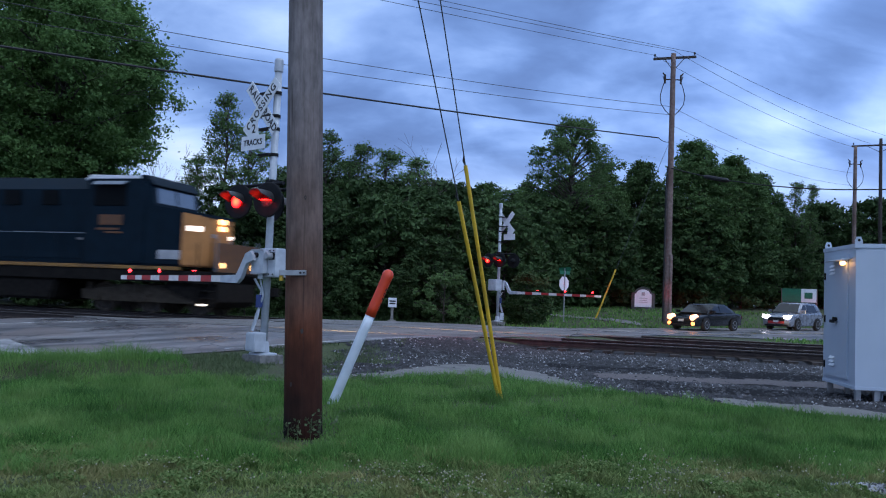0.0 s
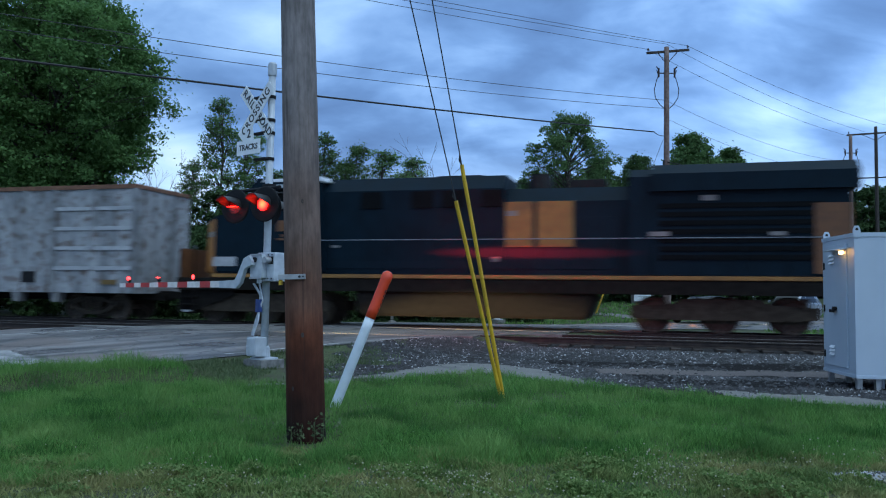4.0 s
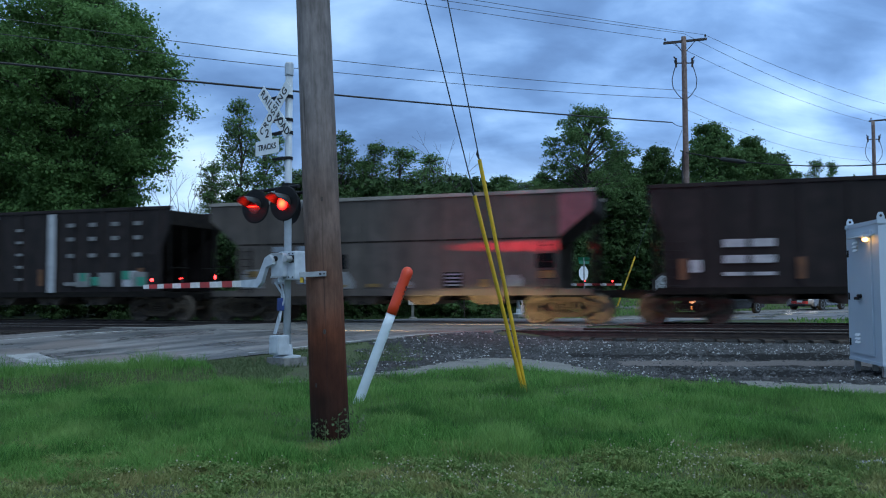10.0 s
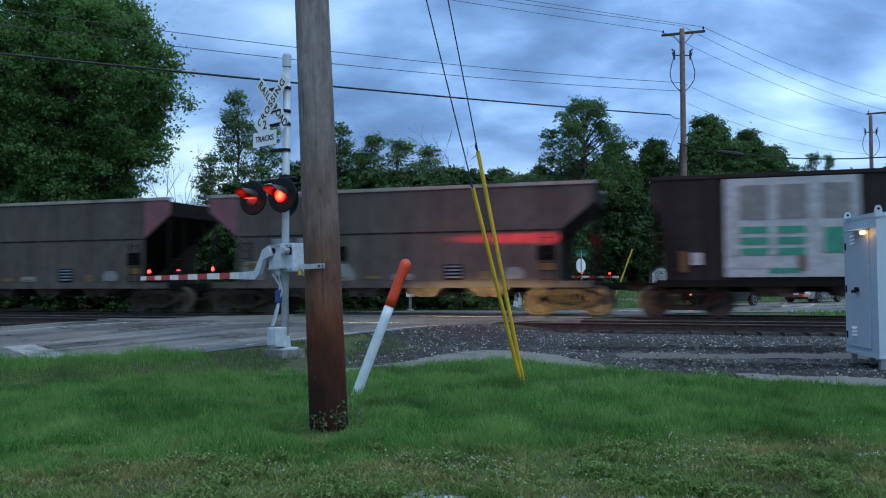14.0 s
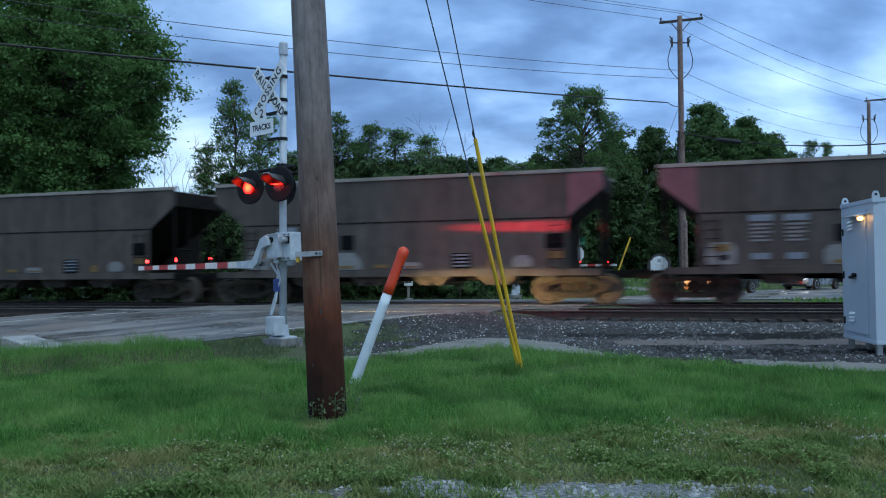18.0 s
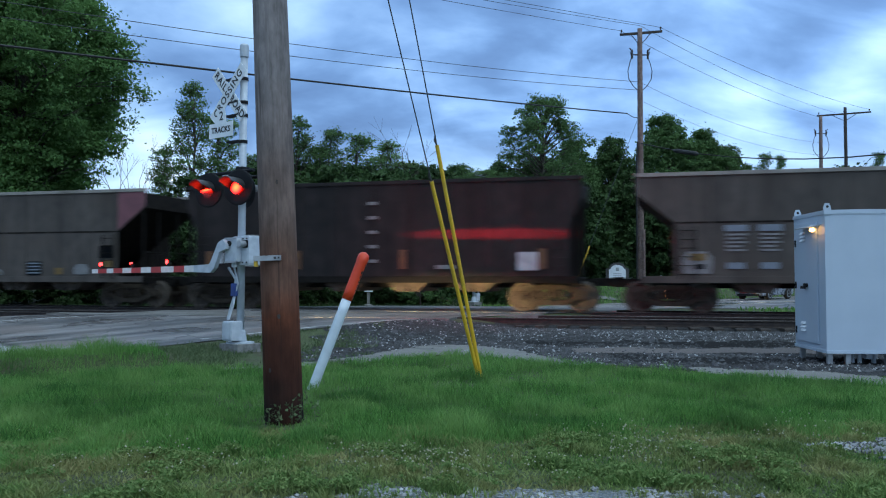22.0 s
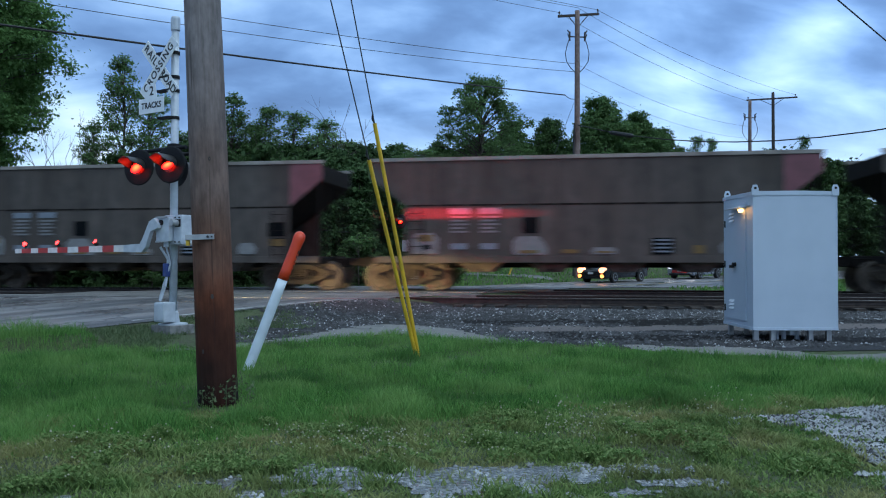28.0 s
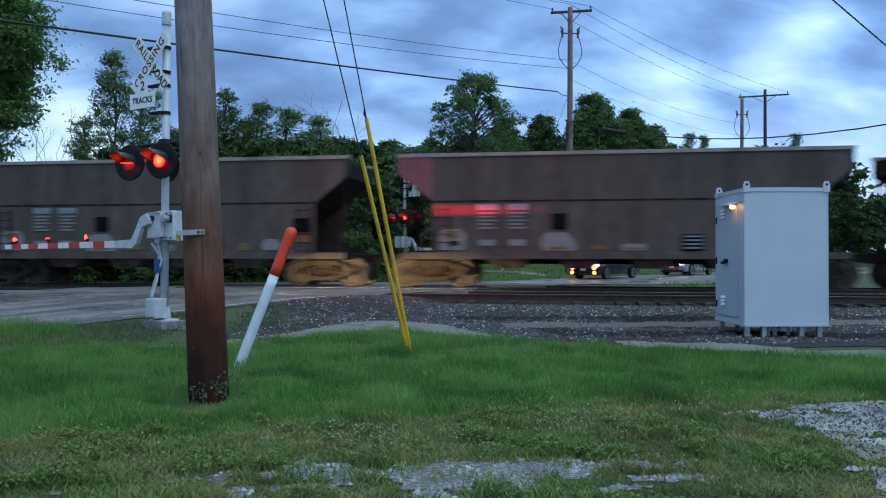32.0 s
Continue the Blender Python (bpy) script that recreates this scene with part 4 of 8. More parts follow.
def signal_lamp(parent, m):
    """One flashing light: round backplate, hood, dark lens and a lamp that swings. It faces -x."""
    lt = new("flashing_light")
    lt.parent = parent
    lt.matrix_basis = m
    b = bmesh.new()
    lathe(b, [(0.335, 0.0), (0.335, 0.012), (0.315, 0.022), (0.12, 0.025), (0.12, -0.06), (0.08, -0.2), (0.02, -0.22)], 28, pose(0, 0, 0, 0, -90, 0))
    lt_plate = part("backplate", b, M_BLACKP, lt)
    b = bmesh.new()
    n = 14
    rows = []
    for k, (x, r) in enumerate(((-0.02, 0.165), (-0.20, 0.172), (-0.40, 0.165))):
        a0 = math.radians(-15 + 22 * k)
        rows.append([[b.verts.new((x, rr * math.cos(a0 + (math.pi - 2 * a0) * i / n), rr * math.sin(a0 + (math.pi - 2 * a0) * i / n))) for i in range(n + 1)] for rr in (r, r - 0.006)])
    for p, q in zip(rows, rows[1:]):
        for i in range(n):
            b.faces.new((p[0][i], p[0][i + 1], q[0][i + 1], q[0][i]))
            b.faces.new((p[1][i + 1], p[1][i], q[1][i], q[1][i + 1]))
    for i in range(n):
        b.faces.new((rows[-1][0][i], rows[-1][0][i + 1], rows[-1][1][i + 1], rows[-1][1][i]))
    part("hood", b, M_HOOD, lt)
    b = bmesh.new()
    lathe(b, [(0.148, 0.0), (0.148, 0.01), (0.08, 0.016), (0.005, 0.018)], 20, pose(-0.022, 0, 0, 0, -90, 0))
    part("lens", b, M_REDOFF, lt)
    return lt


def lit_disc(lt):
    b = bmesh.new()
    lathe(b, [(0.122, -0.004), (0.122, 0.004), (0.07, 0.010), (0.005, 0.012)], 20, pose(0, 0, 0, 0, -90, 0))
    d = part("lamp", b, M_REDON, lt, "glowing red lamp")
    d.matrix_basis = pose(-0.07, 0, -0.01)
    return d


def build_signal(m, ln=3.95):
    th = thing("crossing_signal", m, "grey railroad crossing signal with lowered gate arm", "crossing signal", "crossing signals")
    b = bmesh.new()
    box(b, -0.27, -0.27, -0.3, 0.27, 0.27, 0.20, 0.015)
    part("foundation", b, M_CONC, th, "weathered concrete foundation")
    b = bmesh.new()
    lathe(b, [(0.26, 0.20), (0.26, 0.225), (0.12, 0.24), (0.1, 0.42), (0.08, 0.45)], 18)
    part("base_flange", b, M_ALU, th)
    b = bmesh.new()
    box(b, -0.32, -0.16, 0.26, -0.07, 0.12, 0.62, 0.02)
    jb = part("junction_box", b, M_ALU, th)
    b = bmesh.new()
    box(b, -0.335, -0.145, 0.29, -0.32, 0.105, 0.59, 0.006)
    part("box_lid", b, M_ALU, jb)
    b = bmesh.new()
    rod(b, (0, 0, 0.4), (0, 0, 5.82), 0.072, 0.068, 20)
    for f in b.faces:
        f.smooth = len(f.verts) == 4
    part("mast", b, M_ALU, th)
    b = bmesh.new()
    lathe(b, [(0.085, 5.62), (0.085, 5.84), (0.07, 5.87), (0.01, 5.88)], 18)
    part("mast_cap", b, M_ALU, th)
    b = bmesh.new()
    path_rod(b, [(-0.2, 0.1, 0.64), (-0.16, 0.02, 0.9), (-0.1, 0.05, 1.1), (-0.1, 0.03, 1.4), (-0.2, 0.12, 1.62)], 0.022, 8)
    path_rod(b, [(-0.18, 0.16, 0.64), (-0.13, 0.1, 0.95), (-0.09, -0.03, 1.3), (-0.12, 0.05, 1.62)], 0.018, 8)
    part("conduit", b, M_ALU, th)
    b = bmesh.new()
    box(b, -0.16, 0.0, 1.08, -0.07, 0.1, 1.32, 0.008)
    part("blue_box", b, M_BLUEP, th, "small blue plastic box")
    # gate mechanism
    b = bmesh.new()
    box(b, -0.16, -0.42, 1.66, 0.28, 0.08, 2.20, 0.04)
    gm = part("gate_mechanism", b, M_ALU, th)
    b = bmesh.new()
    box(b, -0.27, -0.2, 1.72, -0.16, 0.16, 2.16, 0.03)
    part("mechanism_cover", b, M_ALU, gm)
    # thin black plate on the face, coloured as the shade of a shaft hollow
    b = bmesh.new()
    box(b, -0.168, -0.39, 1.98, -0.158, -0.24, 2.12, 0.004)
    part("recess", b, M_BLACKP, gm, "black plate coloured as a shaded shaft hollow")
    b = bmesh.new()
    rod(b, (-0.30, -0.30, 2.05), (-0.15, -0.30, 2.05), 0.06, seg=14)
    part("crank_shaft", b, M_GALV, gm, "dull steel crank shaft")
    for z in (1.70, 2.14):
        b = bmesh.new()
        box(b, -0.29, -0.19, z, -0.265, 0.15, z + 0.03, 0.004)
        part("cover_rim", b, M_GALV, gm)
        for y in (-0.36, -0.25):
            b = bmesh.new()
            rod(b, (-0.175, y, z + 0.01), (-0.15, y, z + 0.01), 0.014, seg=6)
            part("bolt", b, M_BLACKP, gm)
    b = bmesh.new()
    rod(b, (-0.3, 0.0, 2.06), (-0.26, 0.0, 2.06), 0.05, seg=12)
    part("hinge_bolt", b, M_BLACKP, gm)
    b = bmesh.new()
    rod(b, (-0.2, -0.05, 1.62), (-0.2, -0.05, 1.74), 0.05, seg=10)
    part("cable_gland", b, M_ALU, gm)
    # arm
    b = bmesh.new()
    prism(b, [(0.0, 2.04), (0.1, 2.14), (0.24, 2.08), (0.42, 1.78), (0.50, 1.68), (0.98, 1.66), (0.98, 1.53), (0.46, 1.52), (0.33, 1.62), (0.2, 1.9), (0.0, 1.96)], "x", -0.36, -0.28)
    part("arm_bracket", b, M_ALU, th, "curved cast arm bracket")
    arm = new("gate_arm")
    arm.parent = th
    arm.matrix_basis = pose(-0.32, 0.8, 1.6, -0.5, 0, 0)
    cuts = [0.0] + [ln * (1 - f + w) for f in (0.826, 0.626, 0.444, 0.268, 0.11) for w in (-0.045, 0.045)] + [ln]
    n = len(cuts) - 1
    for i in range(n):
        y0, y1 = cuts[i], cuts[i + 1]
        h0, h1 = 0.065 - 0.02 * y0 / ln, 0.065 - 0.02 * y1 / ln
        b = bmesh.new()
        prism(b, [(y0, -h0), (y1, -h1), (y1, h1), (y0, h0)], "x", -0.02, 0.02)
        part("stripe", b, M_STRIPER if i % 2 else M_STRIPEW, arm)
    flash = []
    for y, on in ((0.905 * ln, True), (0.60 * ln, True), (0.275 * ln, False)):
        b = bmesh.new()
        rod(b, (0, y, 0.05), (0, y, 0.1), 0.02, seg=8)
        box(b, -0.03, y - 0.03, 0.08, 0.03, y + 0.03, 0.12, 0.006)
        part("light_housing", b, M_BLACKP, arm)
        b = bmesh.new()
        if y > 0.8 * ln:
            bmesh.ops.create_uvsphere(b, u_segments=12, v_segments=8, radius=0.042, matrix=pose(-0.02, y, 0.145))
            part("gate_light", b, M_REDGATE, arm, "steady red gate light")
        else:
            lathe(b, [(0.044, -0.005), (0.044, 0.005), (0.02, 0.009), (0.002, 0.01)], 14, pose(0, 0, 0, 0, -90, 0))
            d = part("gate_light", b, M_REDGATE, arm, "flashing red gate light")
            d.matrix_basis = pose(-0.03, y, 0.15)
            flash.append(d)
    # crossbuck
    for ang, text, x, ln in ((48, "RAIL ROAD", -0.155, 0.0), (-45.5, "CROSSING", -0.175, 0.0)):
        b = bmesh.new()
        mm = pose(x, 0.245, 4.92, 0, 0, 0) @ pose(0, 0, 0, ang, 0, 0)
        box(b, -0.004, -0.65, -0.123, 0.004, 0.65, 0.123, 0.0, mm)
        bl = part("crossbuck_blade", b, M_SIGNW, th, "white blade with black lettering")
        w = mm @ pose(-0.0065, 0, 0, 90, 0, -90)
        if " " in text:
            words(text[:4], 0.2, M_SIGNK, bl, w @ pose(-0.37, 0, 0), space=1.2)
            words(text[5:], 0.2, M_SIGNK, bl, w @ pose(0.37, 0, 0))
        else:
            words(text, 0.2, M_SIGNK, bl, w, space=1.2)
    b = bmesh.new()
    prism(b, [(0.58, 4.38), (0.27, 4.38), (0.32, 4.64), (0.53, 4.64)], "x", -0.188, -0.18)
    t2 = part("number_plate", b, M_SIGNW, th)
    words("2", 0.24, M_SIGNK, t2, pose(-0.19, 0.425, 4.51, 90, 0, -90))
    b = bmesh.new()
    box(b, -0.196, 0.06, 4.105, -0.189, 0.785, 4.385, 0.0)
    t3 = part("tracks_plate", b, M_SIGNW, th, "white plate with black lettering")
    words("TRACKS", 0.155, M_SIGNK, t3, pose(-0.198, 0.422, 4.245, 90, 0, -90))
    for z in (5.2, 4.75, 4.5, 4.0):
        b = bmesh.new()
        rod(b, (0, 0, z - 0.03), (0, 0, z + 0.03), 0.085, seg=16)
        box(b, -0.16, -0.03, z - 0.02, -0.05, 0.35 if z > 4.2 else 0.3, z + 0.02, 0.004)
        part("clamp", b, M_BLACKP, th)
    # light crossarm and four lights
    b = bmesh.new()
    box(b, -0.09, -0.1, 3.36, 0.09, 0.1, 3.52, 0.02)
    rod(b, (-0.10, -0.45, 3.42), (-0.10, 0.9, 3.42), 0.035, seg=10)
    rod(b, (0.0, 0, 3.36), (0.3, 0.0, 3.36), 0.035, seg=10)
    rod(b, (0.26, -0.45, 3.36), (0.26, 0.45, 3.36), 0.035, seg=10)
    part("light_crossarm", b, M_BLACKP, th)
    pairs = []
    for x, y, turn in ((-0.27, 0.66, 13), (-0.24, -0.20, 13), (0.34, -0.38, 180), (0.34, 0.38, 180)):
        lt = signal_lamp(th, pose(x, y, 3.1, 0, 0, turn))
        pairs.append(lit_disc(lt))
    LAMPS.append(pairs)
    LAMPS.append(flash)
    return th


def build_signals():
    a = build_signal(pose(-3.33, 15.1, 0.0, 0, 0.4, 50.4))
    c = build_signal(pose(2.74, 38.2, 0.06, 0, 0, 223.0), 4.9)
    c["label"] = "grey railroad crossing signal across the tracks, arm down"


# equipment cabinet
def build_cabinet():
    W, D, Z0, Z1 = 1.38, 1.41, 0.25, 2.50
    th = thing("equipment_cabinet", pose(6.51, 12.48, 0.0, 0, 0, -6.7), "pale grey steel railway equipment cabinet on short legs", "cabinet")
    b = bmesh.new()
    box(b, 0, 0, Z0, W, D, Z1, 0.012)
    part("body", b, M_GREY, th)
    b = bmesh.new()
    prism(b, [(-0.012, Z1 - 0.05), (W + 0.012, Z1 - 0.05), (W + 0.012, Z1 + 0.012), (W / 2, Z1 + 0.022), (-0.012, Z1 + 0.012)], "y", -0.012, D + 0.012)
    part("roof", b, M_GREY, th)
    b = bmesh.new()
    for x in (0.0, W):
        box(b, x - 0.006, -0.006, Z0, x + 0.006, 0.02, Z1 - 0.05, 0.002)
    box(b, -0.01, -0.01, Z0 - 0.03, W + 0.01, D + 0.01, Z0 + 0.02, 0.005)
    part("corner_trim", b, M_GREY, th)
    b = bmesh.new()
    box(b, -0.03, 0.28, Z0 + 0.1, -0.001, D - 0.1, Z1 - 0.14, 0.008)
    dr = part("door", b, M_GREY, th)
    for z in (Z1 - 0.45, Z0 + 0.28):
        for k in range(3):
            b = bmesh.new()
            y = 0.9
            prism(b, [(-0.03, z + k * 0.06), (-0.06, z + k * 0.06 - 0.005), (-0.03, z + k * 0.06 + 0.035)], "y", y - 0.1, y + 0.1)
            part("louver", b, M_SIGNW, dr)
    for z in (Z1 - 0.48, Z0 + 1.05, Z0 + 0.28):
        b = bmesh.new()
        rod(b, (-0.035, 1.24, z - 0.06), (-0.035, 1.24, z + 0.06), 0.018, seg=8)
        part("hinge", b, M_BLACKP, dr)
    b = bmesh.new()
    rod(b, (-0.03, 0.72, 1.3), (-0.09, 0.72, 1.3), 0.035, seg=12)
    box(b, -0.1, 0.68, 1.24, -0.07, 0.86, 1.29, 0.006)
    part("handle", b, M_BLACKP, dr, "dark steel handle")
    for x, y in ((0.03, 0.05), (W - 0.03, 0.05), (0.03, D - 0.05), (W - 0.03, D - 0.05)):
        b = bmesh.new()
        prism(b, [(-0.055, Z1 - 0.06), (0.055, Z1 - 0.06), (0.055, Z1 + 0.06), (0.03, Z1 + 0.12), (-0.03, Z1 + 0.12), (-0.055, Z1 + 0.06)], "y", -0.012, 0.012)
        for v in b.verts:
            v.co += Vector((x, y - 0.065, 0))
        le = part("lifting_eye", b, M_GREY, th)
        b = bmesh.new()
        rod(b, (x, y - 0.079, Z1 + 0.065), (x, y - 0.051, Z1 + 0.065), 0.022, seg=12)
        part("eye_hole", b, M_BLACKP, le)
    for x in (0.08, 0.36, 0.98, W - 0.1):
        for y in (0.12, D - 0.12):
            b = bmesh.new()
            box(b, x - 0.04, y - 0.04, -0.15, x + 0.04, y + 0.04, Z0, 0.006)
            part("leg", b, M_GALV, th)
    b = bmesh.new()
    for x in (0.5, 0.62, 0.84):
        rod(b, (x, 0.3, -0.1), (x, 0.3, Z0), 0.04, seg=8)
    box(b, 0.68, 0.2, 0.12, 0.78, 0.36, Z0, 0.006)
    part("conduit", b, M_ALU, th)
    # shaded door lamp
    b = bmesh.new()
    lathe(b, [(0.02, 0.0), (0.05, 0.01), (0.06, 0.05), (0.05, 0.06)], 16, pose(-0.09, 0.3, 2.29, 0, 180, 0))
    rod(b, (0, 0.3, 2.27), (-0.1, 0.3, 2.27), 0.02, seg=8)
    lp = part("door_lamp", b, M_ALU, th)
    b = bmesh.new()
    bmesh.ops.create_uvsphere(b, u_segments=12, v_segments=8, radius=0.05, matrix=pose(-0.1, 0.28, 2.21) @ Matrix.Diagonal((0.8, 1.7, 0.7, 1)))
    part("bulb", b, M_WARMON, lp, "glowing warm bulb")
    b = bmesh.new()
    prism(b, [(-0.16, 2.24), (0.0, 2.28), (0.0, 2.30), (-0.17, 2.26)], "y", 0.14, 0.9)
    part("lamp_hood", b, M_ALU, lp)
    lo = new("cabinet_lamp", bpy.data.lights.new("cabinet_lamp", "POINT"))
    lo.data.energy, lo.data.color, lo.data.shadow_soft_size = 0.4, (1.0, 0.5, 0.16), 0.06
    p = th.matrix_basis @ Vector((-0.22, 0.24, 2.2))
    lo.matrix_basis = Matrix.Translation(p)


# small signs
M_BARKSIGN = mat("sign_frame", (0.05, 0.05, 0.048), (0.09, 0.088, 0.085), 6, 0.8, 0, 0.2)


def build_signs():
    th = thing("milepost_sign", pose(-2.05, 34.2, 0.1, 0, 0, 4), "small white trackside sign on a short post", "sign")
    b = bmesh.new()
    box(b, -0.06, -0.05, -0.2, 0.06, 0.05, 0.95, 0.01)
    part("post", b, M_CONC, th)
    b = bmesh.new()
    box(b, -0.18, -0.08, 0.72, 0.18, -0.05, 1.12, 0.01)
    p = part("plate", b, M_SIGNW, th)
    b = bmesh.new()
    for z in (0.98, 0.88):
        box(b, -0.13, -0.086, z - 0.03, 0.13, -0.081, z + 0.03)
    part("text_bars", b, M_SIGNK, p)
    b = bmesh.new()
    lathe(b, [(0.2, -0.1), (0.18, 0.16), (0.06, 0.2)], 10)
    part("collar", b, M_CONC, th)
    th = thing("stop_sign", pose(6.8, 44.0, ground_z(6.8, 44), 0, 0, 40), "stop sign seen from behind with green street signs", "sign")
    b = bmesh.new()
    rod(b, (0, 0, -0.2), (0, 0, 2.95), 0.035, seg=8)
    part("post", b, M_GALV, th)
    b = bmesh.new()
    pts = [(0.41 * math.cos(math.radians(22.5 + 45 * i)), 2.1 + 0.41 * math.sin(math.radians(22.5 + 45 * i))) for i in range(8)]
    prism(b, pts, "y", 0.03, 0.045)
    part("octagon", b, M_SIGNW, th, "plain metal back of the octagon")
    for z, a in ((2.7, 0), (2.9, 90)):
        b = bmesh.new()
        box(b, -0.42, -0.008, z - 0.09, 0.42, 0.008, z + 0.09, 0.0, pose(0, 0, 0, 0, 0, a))
        part("street_sign", b, M_GREENS, th, "green street name sign")
    th = thing("monument_sign", pose(15.2, 60.0, ground_z(15.2, 60), 0, 0, -12), "white arched monument sign with dark frame on grass", "sign")
    b = bmesh.new()
    pts = [(-0.85, 0), (0.85, 0), (0.85, 1.2)] + [(0.6 * math.cos(a), 1.25 + 0.45 * math.sin(a)) for a in np.linspace(0.2, 2.94, 10)] + [(-0.85, 1.2)]
    prism(b, pts, "y", 0.0, 0.2)
    part("frame", b, M_BARKSIGN, th)
    b = bmesh.new()
    pts = [(-0.62, 0.2), (0.62, 0.2), (0.62, 1.15)] + [(0.5 * math.cos(a), 1.18 + 0.33 * math.sin(a)) for a in np.linspace(0.1, 3.04, 10)] + [(-0.62, 1.15)]
    prism(b, pts, "y", -0.02, 0.0)
    p = part("panel", b, M_SIGNW, th)
    b = bmesh.new()
    box(b, -0.12, -0.028, 1.05, 0.12, -0.021, 1.3)
    for z in (0.85, 0.7, 0.55):
        box(b, -0.3, -0.028, z - 0.02, 0.3, -0.021, z + 0.02)
    part("text_bars", b, M_GALV, p)
    th = thing("board_sign", pose(29.6, 66.0, 0.02, 0, 0, -25), "green and white board sign on posts by the road", "sign")
    for x in (-1.3, 1.3):
        b = bmesh.new()
        box(b, x - 0.07, -0.07, -0.3, x + 0.07, 0.07, 3.0, 0.01)
        part("post", b, M_POLE2, th)
    for x0, x1, m in ((-1.3, 0.15, M_GREENS), (0.16, 1.3, M_SIGNW)):
        b = bmesh.new()
        box(b, x0, -0.14, 1.9, x1, -0.075, 3.0, 0.01)
        part("panel", b, m, th)
    b = bmesh.new()
    box(b, 0.4, -0.16, 2.2, 1.0, -0.145, 2.7, 0.004)
    part("inset_panel", b, M_GREENS, th)


# road vehicles
M_CARBLACK = mat("black_car_paint", (0.008, 0.009, 0.011), (0.011, 0.012, 0.014), 3, 0.18, 0.2, 0)
M_CARSILVER = mat("silver_car_paint", (0.26, 0.29, 0.34), (0.31, 0.34, 0.39), 3, 0.28, 0.55, 0)
M_GLASS = mat("dark_car_glass", (0.012, 0.014, 0.016), (0.016, 0.018, 0.02), 3, 0.06, 0, 0)
M_TYRE = mat("tyre", (0.012, 0.012, 0.012), (0.02, 0.02, 0.02), 12, 0.85, 0, 0.2)
M_RIM = mat("alloy_rim", (0.3, 0.31, 0.33), (0.42, 0.43, 0.45), 8, 0.3, 0.8, 0)
M_PLATE = mat("number_plate", (0.5, 0.5, 0.5), (0.58, 0.58, 0.58), 8, 0.4, 0, 0)


def build_car(m, label, paint, suv, lamp, fog):
    """A car in its own space: front towards -x, wheels on z 0."""
    L, Wd, H = (4.6, 0.93, 1.70) if suv else (4.75, 0.92, 1.44)
    th = thing("car", m, label, "car", "waiting cars")
    hb = 1.08 if suv else 0.92
    side = [(-L / 2, 0.42), (-L / 2 + 0.02, 0.68), (-L / 2 + 0.2, hb - 0.2), (-L / 2 + 1.15, hb - 0.05), (L / 2 - 0.5, hb + 0.02), (L / 2 - 0.08, hb - 0.04), (L / 2, 0.6), (L / 2 - 0.06, 0.3), (-L / 2 + 0.08, 0.24)]
    b = bmesh.new()
    prism(b, side, "y", -Wd, Wd)
    bmesh.ops.bevel(b, geom=[e for e in b.edges], offset=0.09, segments=3, affect="EDGES", profile=0.6)
    for v in b.verts:
        k = 1 - 0.10 * max(0, (abs(v.co.x) - L / 2 + 0.9) / 0.9) ** 2
        v.co.y *= k
    for f in b.faces:
        f.smooth = True
    body = part("body", b, paint, th)
    roof = [(-L / 2 + 1.05, hb - 0.08), (-L / 2 + 1.85, H - 0.05), (-L / 2 + 2.3, H), (L / 2 - (0.75 if suv else 1.6), H - 0.02), (L / 2 - (0.15 if suv else 0.45), hb - 0.04)]
    b = bmesh.new()
    prism(b, roof, "y", -Wd + 0.06, Wd - 0.06)
    for v in b.verts:
        v.co.y *= 1 - 0.2 * max(0, v.co.z - hb) / (H - hb)
    bmesh.ops.bevel(b, geom=[e for e in b.edges], offset=0.05, segments=2, affect="EDGES")
    for f in b.faces:
        f.smooth = True
    part("cabin", b, paint, th)
    # glass set a little proud of the cabin
    x0, x1 = -L / 2 + 1.18, L / 2 - (0.4 if suv else 0.75)

    def yy(z, s):
        return s * ((Wd - 0.06) * (1 - 0.2 * max(0, z - hb) / (H - hb)) + 0.006)
    for s in (-1, 1):
        for a, c, a2, c2 in ((-L / 2 + 1.35, -0.02, -L / 2 + 1.95, -0.02), (0.05, L / 2 - 0.95 if suv else L / 2 - 1.0, 0.05, L / 2 - 1.1 if suv else L / 2 - 1.65)):
            b = bmesh.new()
            z0, z1 = hb + 0.04, H - 0.13
            vs = [b.verts.new((a, yy(z0, s), z0)), b.verts.new((c, yy(z0, s), z0)), b.verts.new((c2, yy(z1, s), z1)), b.verts.new((a2, yy(z1, s), z1))]
            f = b.faces.new(vs)
            r = bmesh.ops.extrude_face_region(b, geom=[f])
            for v in r["geom"]:
                if isinstance(v, bmesh.types.BMVert):
                    v.co.y -= s * 0.02
            bmesh.ops.recalc_face_normals(b, faces=b.faces[:])
            part("side_window", b, M_GLASS, th)
    for (xa, za), (xb, zb), nm in (((-L / 2 + 1.14, hb + 0.02), (-L / 2 + 1.80, H - 0.1), "windscreen"), ((L / 2 - (0.2 if suv else 0.6), hb + 0.08), (L / 2 - (0.62 if suv else 1.45), H - 0.12), "rear_window")):
        b = bmesh.new()
        sx = -0.02 if nm == "windscreen" else 0.02
        q = [b.verts.new((xa + sx, s * (yy(za, 1) - 0.1), za + 0.015)) for s in (-1, 1)] + [b.verts.new((xb + sx, s * (yy(zb, 1) - 0.1), zb + 0.015)) for s in (1, -1)]
        f = b.faces.new(q)
        r = bmesh.ops.extrude_face_region(b, geom=[f])
        for v in r["geom"]:
            if isinstance(v, bmesh.types.BMVert):
                v.co.z -= 0.02
